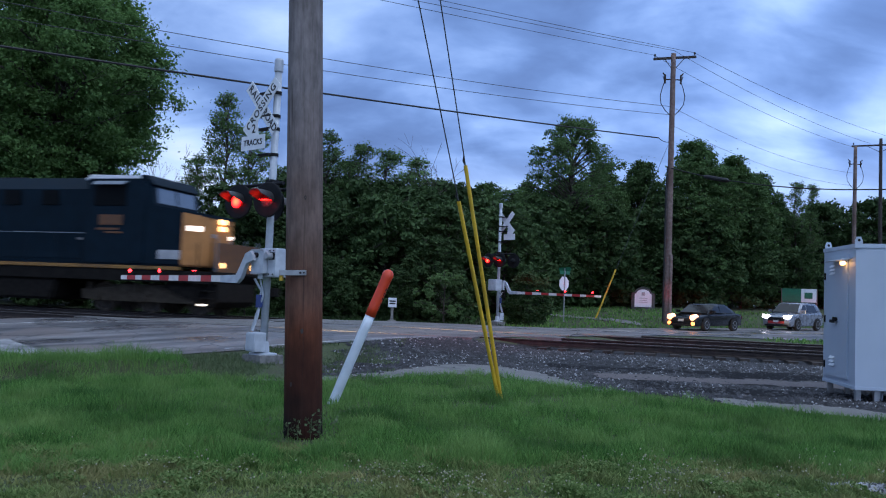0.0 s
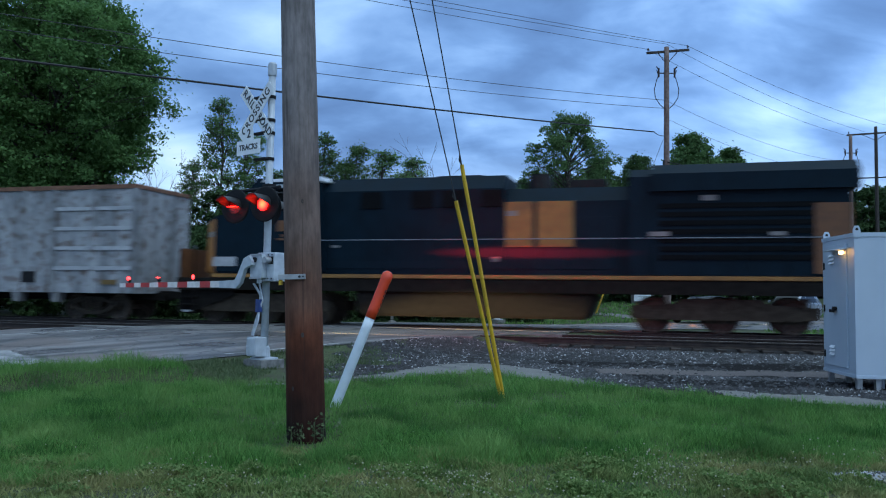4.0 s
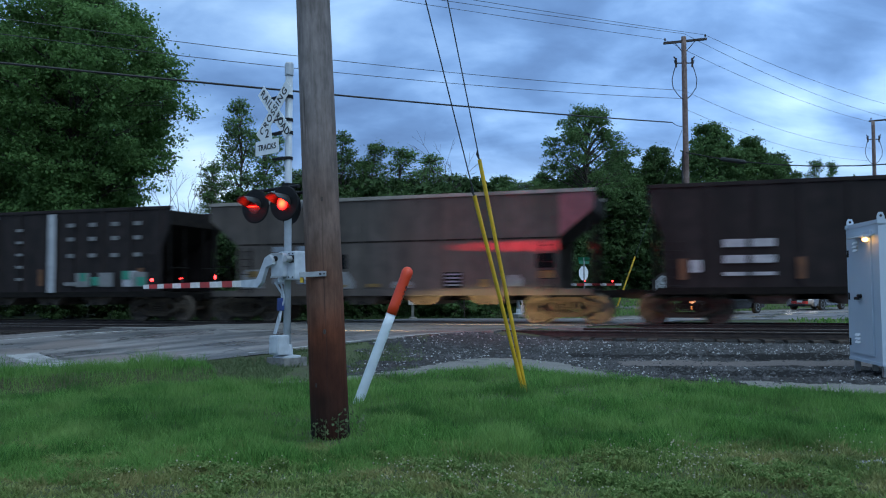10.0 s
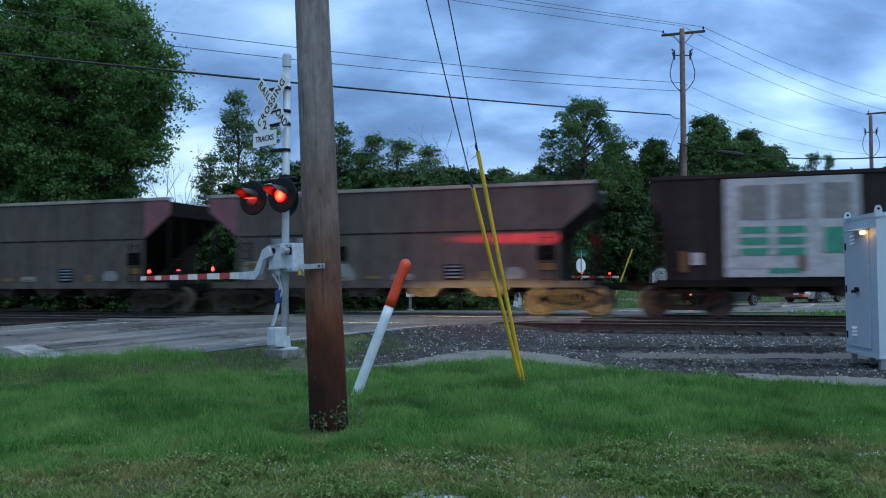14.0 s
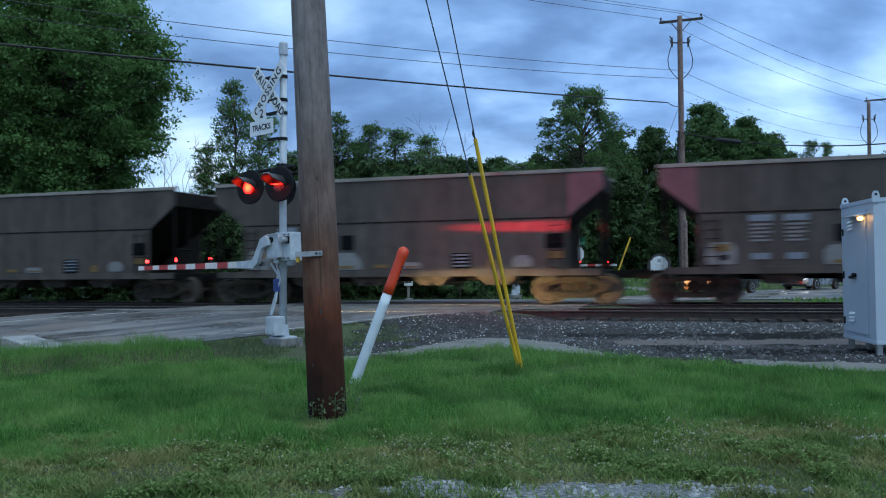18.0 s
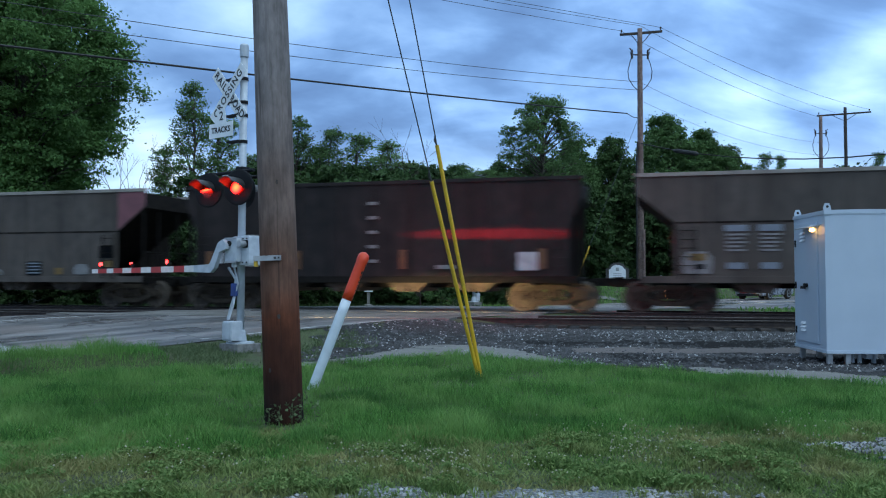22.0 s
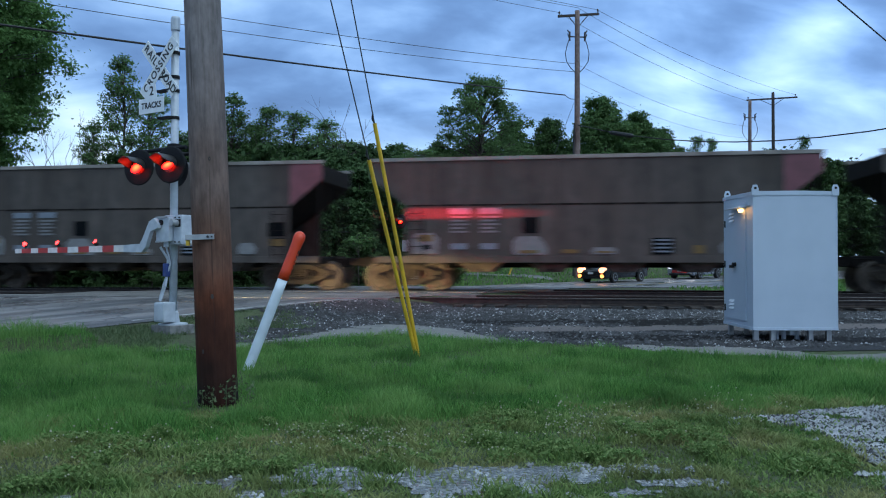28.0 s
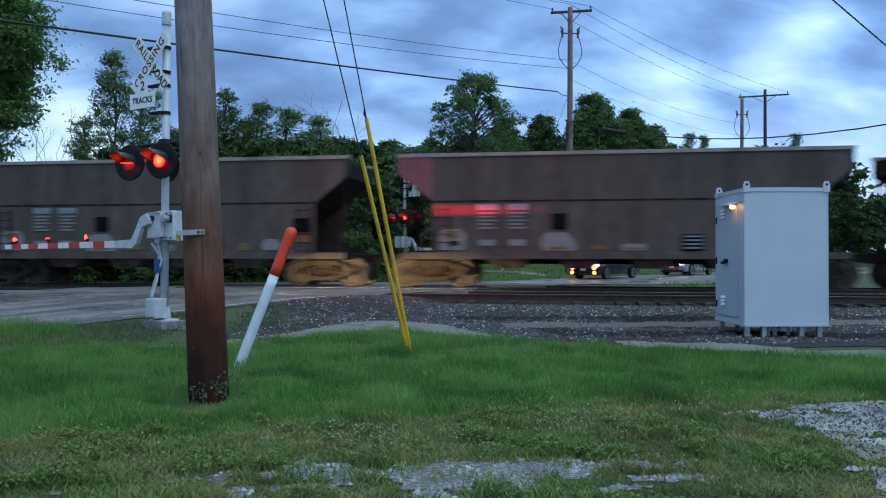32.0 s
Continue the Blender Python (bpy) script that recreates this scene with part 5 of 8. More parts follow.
        bmesh.ops.recalc_face_normals(b, faces=b.faces[:])
        part(nm, b, M_GLASS, th)
    for x in (-L / 2 + 0.95, L / 2 - 0.95):
        for s in (-1, 1):
            w = new("wheel")
            w.parent = th
            r = 0.36 if suv else 0.335
            w.matrix_basis = pose(x, s * (Wd - 0.1), r)
            b = bmesh.new()
            lathe(b, [(r - 0.1, -0.11), (r - 0.03, -0.115), (r, -0.08), (r, 0.08), (r - 0.03, 0.115), (r - 0.1, 0.11)], 24, pose(0, 0, 0, 90, 0, 0))
            part("tyre", b, M_TYRE, w)
            b = bmesh.new()
            lathe(b, [(r - 0.1, -0.1), (r - 0.12, -0.112), (0.05, -0.10), (0.03, -0.118), (0.005, -0.118)], 20, pose(0, 0, 0, 90 * s, 0, 0))
            part("rim", b, M_RIM, w)
            b = bmesh.new()
            lathe(b, [(r + 0.06, -0.02), (r + 0.06, 0.02), (r + 0.01, 0.02), (r + 0.01, -0.02)], 24, pose(x, s * (Wd - 0.03), r, 90, 0, 0))
            bmesh.ops.delete(b, geom=[v for v in b.verts if v.co.z < 0.3], context="VERTS")
            part("wheel_arch", b, M_BLACKP, th)
    for s in (-1, 1):
        b = bmesh.new()
        prism(b, [(s * 0.46, 0.75), (s * 0.85, 0.80), (s * 0.85, 0.60), (s * 0.50, 0.57)], "x", -L / 2 - 0.05, -L / 2 + 0.3)
        if suv:
            for v in b.verts:
                v.co.z += 0.14
        if not suv:
            b.free()
            b = bmesh.new()
            rod(b, (-L / 2 - 0.06, s * 0.66, 0.68), (-L / 2 + 0.3, s * 0.66, 0.70), 0.145, 0.17, seg=14)
        part("headlight", b, lamp, th, "lit headlight")
        if fog:
            b = bmesh.new()
            rod(b, (-L / 2 - 0.05, s * 0.68, 0.38), (-L / 2 + 0.1, s * 0.68, 0.38), 0.10, seg=12)
            part("fog_light", b, M_AMBER, th, "lit amber fog light")
        b = bmesh.new()
        box(b, -L / 2 + 1.25, s * (Wd + 0.0), hb + 0.0, -L / 2 + 1.42, s * (Wd + 0.18), hb + 0.14, 0.03)
        part("mirror", b, paint, th)
        b = bmesh.new()
        box(b, L / 2 - 0.09, s * 0.55, hb - 0.25, L / 2 + 0.0, s * 0.82, hb - 0.1, 0.02)
        part("tail_light", b, M_REDOFF, th)
        for x in (-0.5, 0.55):
            b = bmesh.new()
            box(b, x, s * (Wd - 0.01), hb - 0.12, x + 0.18, s * (Wd + 0.02), hb - 0.09, 0.006)
            part("door_handle", b, paint, th)
    b = bmesh.new()
    box(b, -L / 2 - 0.015, -0.5, 0.46 if suv else 0.5, -L / 2 + 0.05, 0.5, 0.78 if suv else 0.62, 0.02)
    part("grille", b, M_BLACKP, th)
    if suv:
        b = bmesh.new()
        box(b, -L / 2 - 0.03, -0.5, 0.40, -L / 2 + 0.03, 0.5, 0.56, 0.02)
        part("bumper_strip", b, M_STRIPER, th, "red bumper strip")
    b = bmesh.new()
    box(b, -L / 2 - 0.03, -0.7, 0.24, -L / 2 + 0.1, 0.7, 0.36, 0.02)
    part("bumper_vent", b, M_BLACKP, th)
    b = bmesh.new()
    box(b, -L / 2 - 0.04, -0.16, 0.48, -L / 2 - 0.02, 0.16, 0.6, 0.002)
    part("plate", b, M_PLATE, th, "blank pale plate")
    return th


def spot(name, eye, target, watts, color, size, blend, soft, scale=(1, 1, 1)):
    lo = new(name, bpy.data.lights.new(name, "SPOT"))
    lo.data.energy, lo.data.color, lo.data.spot_size, lo.data.spot_blend, lo.data.shadow_soft_size = watts, color, radians(size), blend, soft
    lo.matrix_basis = look(eye, target) @ Matrix.Diagonal((*scale, 1))
    return lo


def build_vehicles():
    a = math.degrees(math.atan2(0.664, 0.748))
    z = 0.06
    build_car(pose(14.25, 42.95, z, 0, 0, a), "black four-door sedan waiting with lit headlights", M_CARBLACK, False, M_HEAD, True)
    build_car(pose(22.0, 49.8, z, 0, 0, a), "silver sport utility vehicle waiting with lit headlights", M_CARSILVER, True, M_HEADW, False)
    p = ROAD_E + ROAD_N * 1.9 - ROAD_D * 12.5
    build_car(pose(p.x, p.y, 0.06, 0, 0, a + 180), "dark car waiting at the near gate with lit headlights", M_CARBLACK, False, M_HEAD, False)
    e = p + ROAD_D * 2.6
    spot("waiting_car_beam", (e.x, e.y, 0.76), (e.x + ROAD_D.x * 20 + ROAD_N.x * 0.1, e.y + ROAD_D.y * 20 + ROAD_N.y * 0.1, 0.84), 33000, (1.0, 0.70, 0.29), 21, 0.85, 0.12, (1, 0.22, 1))
    spot("sedan_beam", (12.2, 41.1, 0.7), (12.2 - 0.748 * 20, 41.1 - 0.664 * 20, 0.0), 1200, (1.0, 0.75, 0.42), 50, 0.8, 0.1, (1, 0.3, 1))
    # rear pair of the near signal, aimed along the road at the train's side
    spot("rear_signal_beam", (-2.7, 15.85, 3.0), (2.3, 23.95, 2.75), 14000, (1.0, 0.02, 0.035), 40, 1.0, 0.05, (1, 0.058, 1))
    spot("rear_signal_glow", (-2.7, 15.85, 3.0), (3.0, 23.8, 2.4), 620, (1.0, 0.05, 0.06), 80, 1.0, 0.1)


build_signals()
build_cabinet()
build_signs()
build_vehicles()


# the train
# car colour darkened to hold the shade of ends and insides; also seams, ladders
M_TANDK = mat("tan_car_shaded", (0.009, 0.0075, 0.007), (0.022, 0.018, 0.015), 4, 0.85, 0, 0.2, spec=0.1)
M_TANCH = mat("top_chord", (0.20, 0.185, 0.165), (0.28, 0.26, 0.23), 3, 0.7, 0, 0.1, c3=(0.14, 0.12, 0.1), big=0.6)
M_PINK = mat("faded_red_paint", (0.13, 0.05, 0.06), (0.18, 0.07, 0.082), 3, 0.7, 0, 0.1)
M_TRUCK = mat("truck_iron", (0.026, 0.021, 0.016), (0.062, 0.050, 0.037), 8, 0.8, 0.0, 0.3, spec=0.15)
M_BAY = mat("bay_steel", (0.05, 0.042, 0.034), (0.12, 0.10, 0.08), 5, 0.8, 0, 0.15, spec=0.15)
M_WHEEL = mat("wheel_steel", (0.05, 0.042, 0.034), (0.11, 0.09, 0.072), 6, 0.65, 0.1, 0.1, spec=0.2)
M_DECAL = mat("white_stencil", (0.30, 0.31, 0.33), (0.42, 0.43, 0.45), 5, 0.6, 0, 0)
M_DECALG = mat("grey_stencil", (0.15, 0.15, 0.15), (0.21, 0.21, 0.21), 5, 0.6, 0, 0)
M_DECALB = mat("pale_blue_stencil", (0.14, 0.165, 0.20), (0.18, 0.21, 0.25), 5, 0.6, 0, 0)
M_DECALY = mat("yellow_patch", (0.13, 0.08, 0.02), (0.17, 0.105, 0.026), 5, 0.6, 0, 0)
M_DECALG2 = mat("green_patch", (0.03, 0.20, 0.13), (0.04, 0.26, 0.17), 5, 0.6, 0, 0)
M_LYEL = mat("loco_yellow", (0.22, 0.105, 0.02), (0.28, 0.14, 0.028), 4, 0.5, 0, 0.02, c3=(0.14, 0.07, 0.02), big=1.2)
# near-black that puts the shade of openings and louvers into colour; also windows, backings
M_HOLE = mat("dark_opening", (0.002, 0.003, 0.004), (0.004, 0.005, 0.006), 4, 0.6, 0, 0, spec=0.08)
M_LORANGE = mat("loco_nose_orange", (0.36, 0.15, 0.035), (0.45, 0.19, 0.045), 4, 0.5, 0, 0.02)
M_LWHITE = mat("loco_roof_white", (0.6, 0.62, 0.66), (0.7, 0.72, 0.76), 4, 0.4, 0, 0.02)
M_RUST = mat("rust", (0.11, 0.055, 0.035), (0.2, 0.10, 0.06), 5, 0.85, 0, 0.2)
M_GRIME = mat("loco_underframe", (0.006, 0.005, 0.0045), (0.016, 0.014, 0.012), 7, 0.8, 0.0, 0.2, spec=0.12)
M_NOSELAMP = mat("lit_nose_lamp", (0.8, 0.6, 0.3), (0.9, 0.7, 0.4), 20, 0.3, 0, 0, emit=(1.0, 0.55, 0.16), power=3.0)
M_BOARDLIT = mat("lit_board", (0.8, 0.8, 0.7), (0.9, 0.9, 0.8), 20, 0.3, 0, 0, emit=(1.0, 0.83, 0.58), power=1.6)
M_WSCREEN = mat("windscreen_glass", (0.10, 0.135, 0.19), (0.12, 0.16, 0.22), 2, 0.12, 0, 0, spec=0.9)
M_LDULL = mat("dull_orange_paint", (0.10, 0.042, 0.016), (0.15, 0.064, 0.022), 5, 0.6, 0, 0.05)
WHEELS = []


def wheelset_mesh(r):
    b = bmesh.new()
    for s in (-1, 1):
        lathe(b, [(0.09, 0.62), (r - 0.12, 0.66), (r - 0.1, 0.655), (r + 0.028, 0.645), (r + 0.028, 0.675), (r, 0.69), (r - 0.01, 0.78), (r - 0.08, 0.785), (r - 0.12, 0.735), (0.14, 0.75), (0.12, 0.8), (0.02, 0.8)], 24, pose(0, 0, 0, 90 * s, 0, 0))
        for k in range(3):
            a = 2.094 * k
            box(b, -0.03, s * 0.79 - 0.01, 0.05, 0.03, s * 0.79 + 0.015, 0.1, 0, pose(0, 0, 0, 0, math.degrees(a), 0))
    rod(b, (0, -0.62, 0), (0, 0.62, 0), 0.08, seg=10)
    me = bpy.data.meshes.new("wheelset")
    b.to_mesh(me)
    b.free()
    me.materials.append(M_WHEEL)
    return me


WS_CAR, WS_LOCO = wheelset_mesh(0.457), wheelset_mesh(0.53)


def freight_truck(parent, x):
    b = bmesh.new()
    for s in (-1, 1):
        y = s * 0.98
        top = [(-1.12, 0.48), (-1.12, 0.62), (-0.85, 0.66), (-0.42, 0.82), (0.42, 0.82), (0.85, 0.66), (1.12, 0.62), (1.12, 0.48), (0.86, 0.52), (0.40, 0.68), (-0.40, 0.68), (-0.86, 0.52)]
        low = [(-0.80, 0.40), (-0.72, 0.50), (-0.36, 0.32), (0.36, 0.32), (0.72, 0.50), (0.80, 0.40), (0.42, 0.20), (-0.42, 0.20)]
        prism(b, top, "y", y - 0.06, y + 0.06)
        prism(b, low, "y", y - 0.055, y + 0.055)
        for k in (-0.33, 0.33):
            box(b, k - 0.05, y - 0.05, 0.30, k + 0.05, y + 0.05, 0.70)
        for k in (-0.18, 0, 0.18):
            for z in (0.34, 0.41, 0.48, 0.55):
                rod(b, (k, y + s * 0.02, z), (k, y + s * 0.02, z + 0.04), 0.075, seg=8)
        for k in (-0.89, 0.89):
            rod(b, (k, y - 0.02, 0.457), (k, y + s * 0.14, 0.457), 0.11, seg=12)
            rod(b, (k, y + s * 0.14, 0.457), (k, y + s * 0.17, 0.457), 0.07, seg=6)
            box(b, k - 0.16, y - 0.08, 0.50, k + 0.16, y + 0.08, 0.62, 0.015)
    box(b, -0.2, -0.95, 0.45, 0.2, 0.95, 0.72, 0.02)
    t = part("truck", b, M_TRUCK, parent, "rusty cast steel bogie")
    t.matrix_basis = pose(x, 0, 0)
    for k in (-0.89, 0.89):
        share("wheelset", WS_CAR, pose(k, 0, 0.457), t)
    return t


def ladder(b, x, y, z0, z1, w=0.42, n=6):
    for s in (-1, 1):
        box(b, x + s * w / 2 - 0.012, y - 0.03, z0, x + s * w / 2 + 0.012, y + 0.01, z1)
    for i in range(n):
        z = z0 + (i + 0.5) * (z1 - z0) / n
        rod(b, (x - w / 2, y - 0.03, z), (x + w / 2, y - 0.03, z), 0.012, seg=5)


def plate(parent, name, x0, x1, z0, z1, material, y=-1.575, t=0.012):
    b = bmesh.new()
    box(b, x0, y - t, z0, x1, y, z1)
    return part(name, b, material, parent)


def build_hopper(dark):
    L, W, Z0, Z1 = 12.96, 1.55, 0.98, 4.0
    th = thing("hopper_car", pose(0, 0, 0), "dark red-brown coal hopper car, rolling" if dark else "tan open-top coal hopper car, rolling", "hopper car", "freight cars")
    paint = M_DARK if dark else M_TAN
    e = 0.35 if dark else 1.05
    side = [(0, Z1), (0, 3.45), (-e, 2.6), (-e, Z0), (-L + e, Z0), (-L + e, 2.6), (-L, 3.45), (-L, Z1)]
    for s in (-1, 1):
        b = bmesh.new()
        prism(b, side, "y", s * W - 0.01, s * W + 0.01)
        part("side_sheet", b, paint, th)
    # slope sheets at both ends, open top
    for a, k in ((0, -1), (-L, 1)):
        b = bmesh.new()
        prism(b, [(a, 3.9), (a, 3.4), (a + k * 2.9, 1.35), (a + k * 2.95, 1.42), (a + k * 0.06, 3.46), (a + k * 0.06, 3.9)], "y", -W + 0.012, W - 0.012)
        part("slope_sheet", b, M_TANDK, th, "sloped end sheet with shade in its colour")
    # solid near-black block in place of the shade inside the car
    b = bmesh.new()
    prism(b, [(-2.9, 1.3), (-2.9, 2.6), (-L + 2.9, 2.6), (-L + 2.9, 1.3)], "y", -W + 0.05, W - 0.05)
    part("load", b, M_TANDK, th, "near-black block standing for the shaded inside")
    for s in (-1, 1):
        b = bmesh.new()
        box(b, -L - 0.03, s * W - 0.06, Z1 - 0.06, 0.03, s * W + 0.06, Z1 + 0.05, 0.012)
        part("top_chord", b, M_TANCH if not dark else M_DARK, th)
        b = bmesh.new()
        box(b, -L + 0.1, s * (W - 0.02) - 0.06, 0.88, -0.1, s * (W - 0.02) + 0.06, 1.08, 0.012)
        part("side_sill", b, M_TAN if not dark else M_GRIME, th)
    rb = bmesh.new()
    n = 11 if dark else 13
    for i in range(n):
        x = -e - 0.1 - i * (L - 2 * e - 0.2) / (n - 1)
        if dark:
            box(rb, x - 0.06, -0.03, 0, x + 0.06, 0.03, 2.86, 0.01)
        else:
            box(rb, x - 0.03, -0.008, 0, x + 0.03, 0.008, 2.86)
    rib_me = bpy.data.meshes.new("ribs")
    rb.to_mesh(rib_me)
    rb.free()
    rib_me.materials.append(paint)
    for s in (-1, 1):
        share("side_ribs", rib_me, pose(0, s * (W + 0.015 if not dark else W + 0.03), 1.08), th)
        if not dark:
            b = bmesh.new()
            box(b, -L + e, s * W - 0.022, 2.58, -e, s * W + 0.022, 2.63)
            part("side_seam", b, M_TANDK, th)
    # outlet bays below the sill
    nb = 4
    for i in range(nb):
        x = -3.3 - i * (L - 6.6) / (nb - 1)
        b = bmesh.new()
        prism(b, [(x - 0.95, 1.2), (x + 0.95, 1.2), (x + 0.36, 0.60), (x - 0.36, 0.60)], "y", -1.25, 1.25)
        part("outlet_bay", b, M_BAY, th, "sloped discharge bay")
        b = bmesh.new()
        rod(b, (x, -1.3, 0.66), (x, 1.3, 0.66), 0.05, seg=8)
        part("gate_shaft", b, M_GRIME, th)
    b = bmesh.new()
    box(b, -L - 0.35, -0.32, 0.72, 0.35, 0.32, 1.0, 0.02)
    part("centre_sill", b, M_GRIME, th)
    for a, k in ((0, 1), (-L, -1)):
        b = bmesh.new()
        box(b, a - k * 0.15 - 0.1, -W, 0.85, a - k * 0.15 + 0.1, W, 1.05, 0.01)
        for s in (-1, 1):
            rod(b, (a - k * 0.12, s * 1.45, 1.0), (a - k * 0.12, s * 1.45, 3.5), 0.04, seg=6)
            rod(b, (a - k * 0.12, s * 0.6, 1.0), (a - k * 0.12, s * 0.6, 3.4), 0.04, seg=6)
            path_rod(b, [(a - k * 0.05, s * 1.5, 1.9), (a - k * 0.05, s * 0.4, 1.9)], 0.02)
        part("end_frame", b, M_GRIME, th)
        b = bmesh.new()
        box(b, a + k * 0.3 - 0.08, -0.12, 0.78, a + k * 0.3 + 0.5 * k + 0.08, 0.12, 1.02, 0.03)
        part("coupler", b, M_GRIME, th)
        b = bmesh.new()
        ladder(b, a - k * (e + 0.35), -W - 0.05, 1.0, 2.5)
        part("ladder", b, paint if dark else M_TANDK, th)
    freight_truck(th, -0.95)
    freight_truck(th, -L + 0.95)
    b = bmesh.new()
    rod(b, (-L + 1.0, 0.2, 1.45), (-L + 2.0, 0.2, 1.45), 0.2, seg=12)
    part("air_reservoir", b, M_GRIME, th)
    if dark:
        for k in (2.0, 2.75):
            for z in (2.2, 1.75, 1.4):
                plate(th, "stencil_bar", -L + k, -L + k + 0.6, z, z + (0.22 if z > 1.5 else 0.1), M_DECAL, -1.645)
        plate(th, "stencil_patch", -1.9, -1.3, 1.25, 1.8, M_DECAL, -1.645)
        plate(th, "stencil_patch", -L + 1.1, -L + 1.4, 1.5, 1.85, M_DECAL, -1.645)
        plate(th, "stencil_patch", -4.4, -3.8, 1.3, 1.42, M_DECALG, -1.645)
        for k in (0.8, 3.9, 7.4, 11.7):
            plate(th, "stencil_patch", -L + k, -L + k + 0.2, 1.3, 1.9, M_LDULL, -1.645)
        for i in range(5):
            plate(th, "stencil_bar", -6.6, -6.3, 1.5 + i * 0.45, 1.6 + i * 0.45, M_DECALG, -1.645)
    else:
        # lettering panels as plain bars, pale shaped patches with yellow labels, near-black plates coloured as the
        # shade in side openings
        for k in (2.4, 3.3):
            plate(th, "stencil_bar", -L + k, -L + k + 0.62, 2.34, 2.52, M_DECALB)
            for z, w in ((2.22, 0.6), (2.11, 0.5), (2.0, 0.58), (1.89, 0.44), (1.78, 0.55)):
                plate(th, "stencil_bar", -L + k + 0.04, -L + k + w, z, z + 0.055, M_DECALG)
            plate(th, "stencil_patch", -L + k + 0.05, -L + k + 0.52, 1.28, 1.46, M_DECALB)

        def shaped(x0, x1, z0, z1, lean, material, y=-1.575):
            bb = bmesh.new()
            c = min(0.16, (z1 - z0) * 0.4)
            prism(bb, [(x0 + c * 0.3, z0), (x1 - c * 0.2 + lean, z0), (x1 + lean, z0 + c), (x1, z1 - c), (x1 - c, z1), (x0 + c, z1), (x0, z1 - c), (x0, z0 + c)], "y", y - 0.012, y)
            return part("stencil_patch", bb, material, th)
        shaped(-L + 1.25, -L + 2.05, 1.15, 1.78, 0.0, M_DECALG)
        plate(th, "yellow_label", -L + 1.45, -L + 1.9, 1.52, 1.72, M_DECALY, -1.59)
        plate(th, "dark_label", -L + 1.6, -L + 1.85, 1.28, 1.42, M_BLACKP, -1.59)
        plate(th, "opening", -L + 4.6, -L + 5.05, 1.75, 2.22, M_HOLE)
        shaped(-L + 4.3, -L + 5.2, 1.12, 1.66, 0.12, M_DECALG)
        plate(th, "yellow_label", -L + 4.5, -L + 5.05, 1.16, 1.25, M_DECALY, -1.59)
        plate(th, "yellow_label", -L + 5.75, -L + 6.2, 1.16, 1.27, M_DECALY)
        shaped(-L + 6.6, -L + 7.3, 1.13, 1.33, 0.0, M_DECALG)
        plate(th, "yellow_label", -L + 6.75, -L + 7.2, 1.17, 1.22, M_DECALY, -1.59)
        plate(th, "frame_plate", -4.65, -4.05, 1.12, 1.6, M_HOLE)
        for z in (1.18, 1.29, 1.40, 1.51):
            plate(th, "stencil_bar", -4.6, -4.1, z, z + 0.05, M_DECALB, -1.59)
        shaped(-2.75, -2.15, 1.15, 1.5, 0.0, M_DECALG)
        plate(th, "yellow_label", -3.5, -3.2, 1.15, 1.38, M_DECALY)
        plate(th, "opening", -1.75, -1.2, 1.7, 2.12, M_HOLE)
        plate(th, "yellow_label", -1.7, -1.2, 1.40, 1.62, M_DECALY)
    return th


def red_corner(th, front):
    L = 12.96
    a, k = (0, -1) if front else (-L, 1)
    b = bmesh.new()
    prism(b, [(a, 3.93), (a, 3.47), (a + k * 1.03, 2.64), (a + k * 1.03, 3.93)], "y", -1.578, -1.563)
    part("corner_panel", b, M_PINK, th, "faded red corner panel")


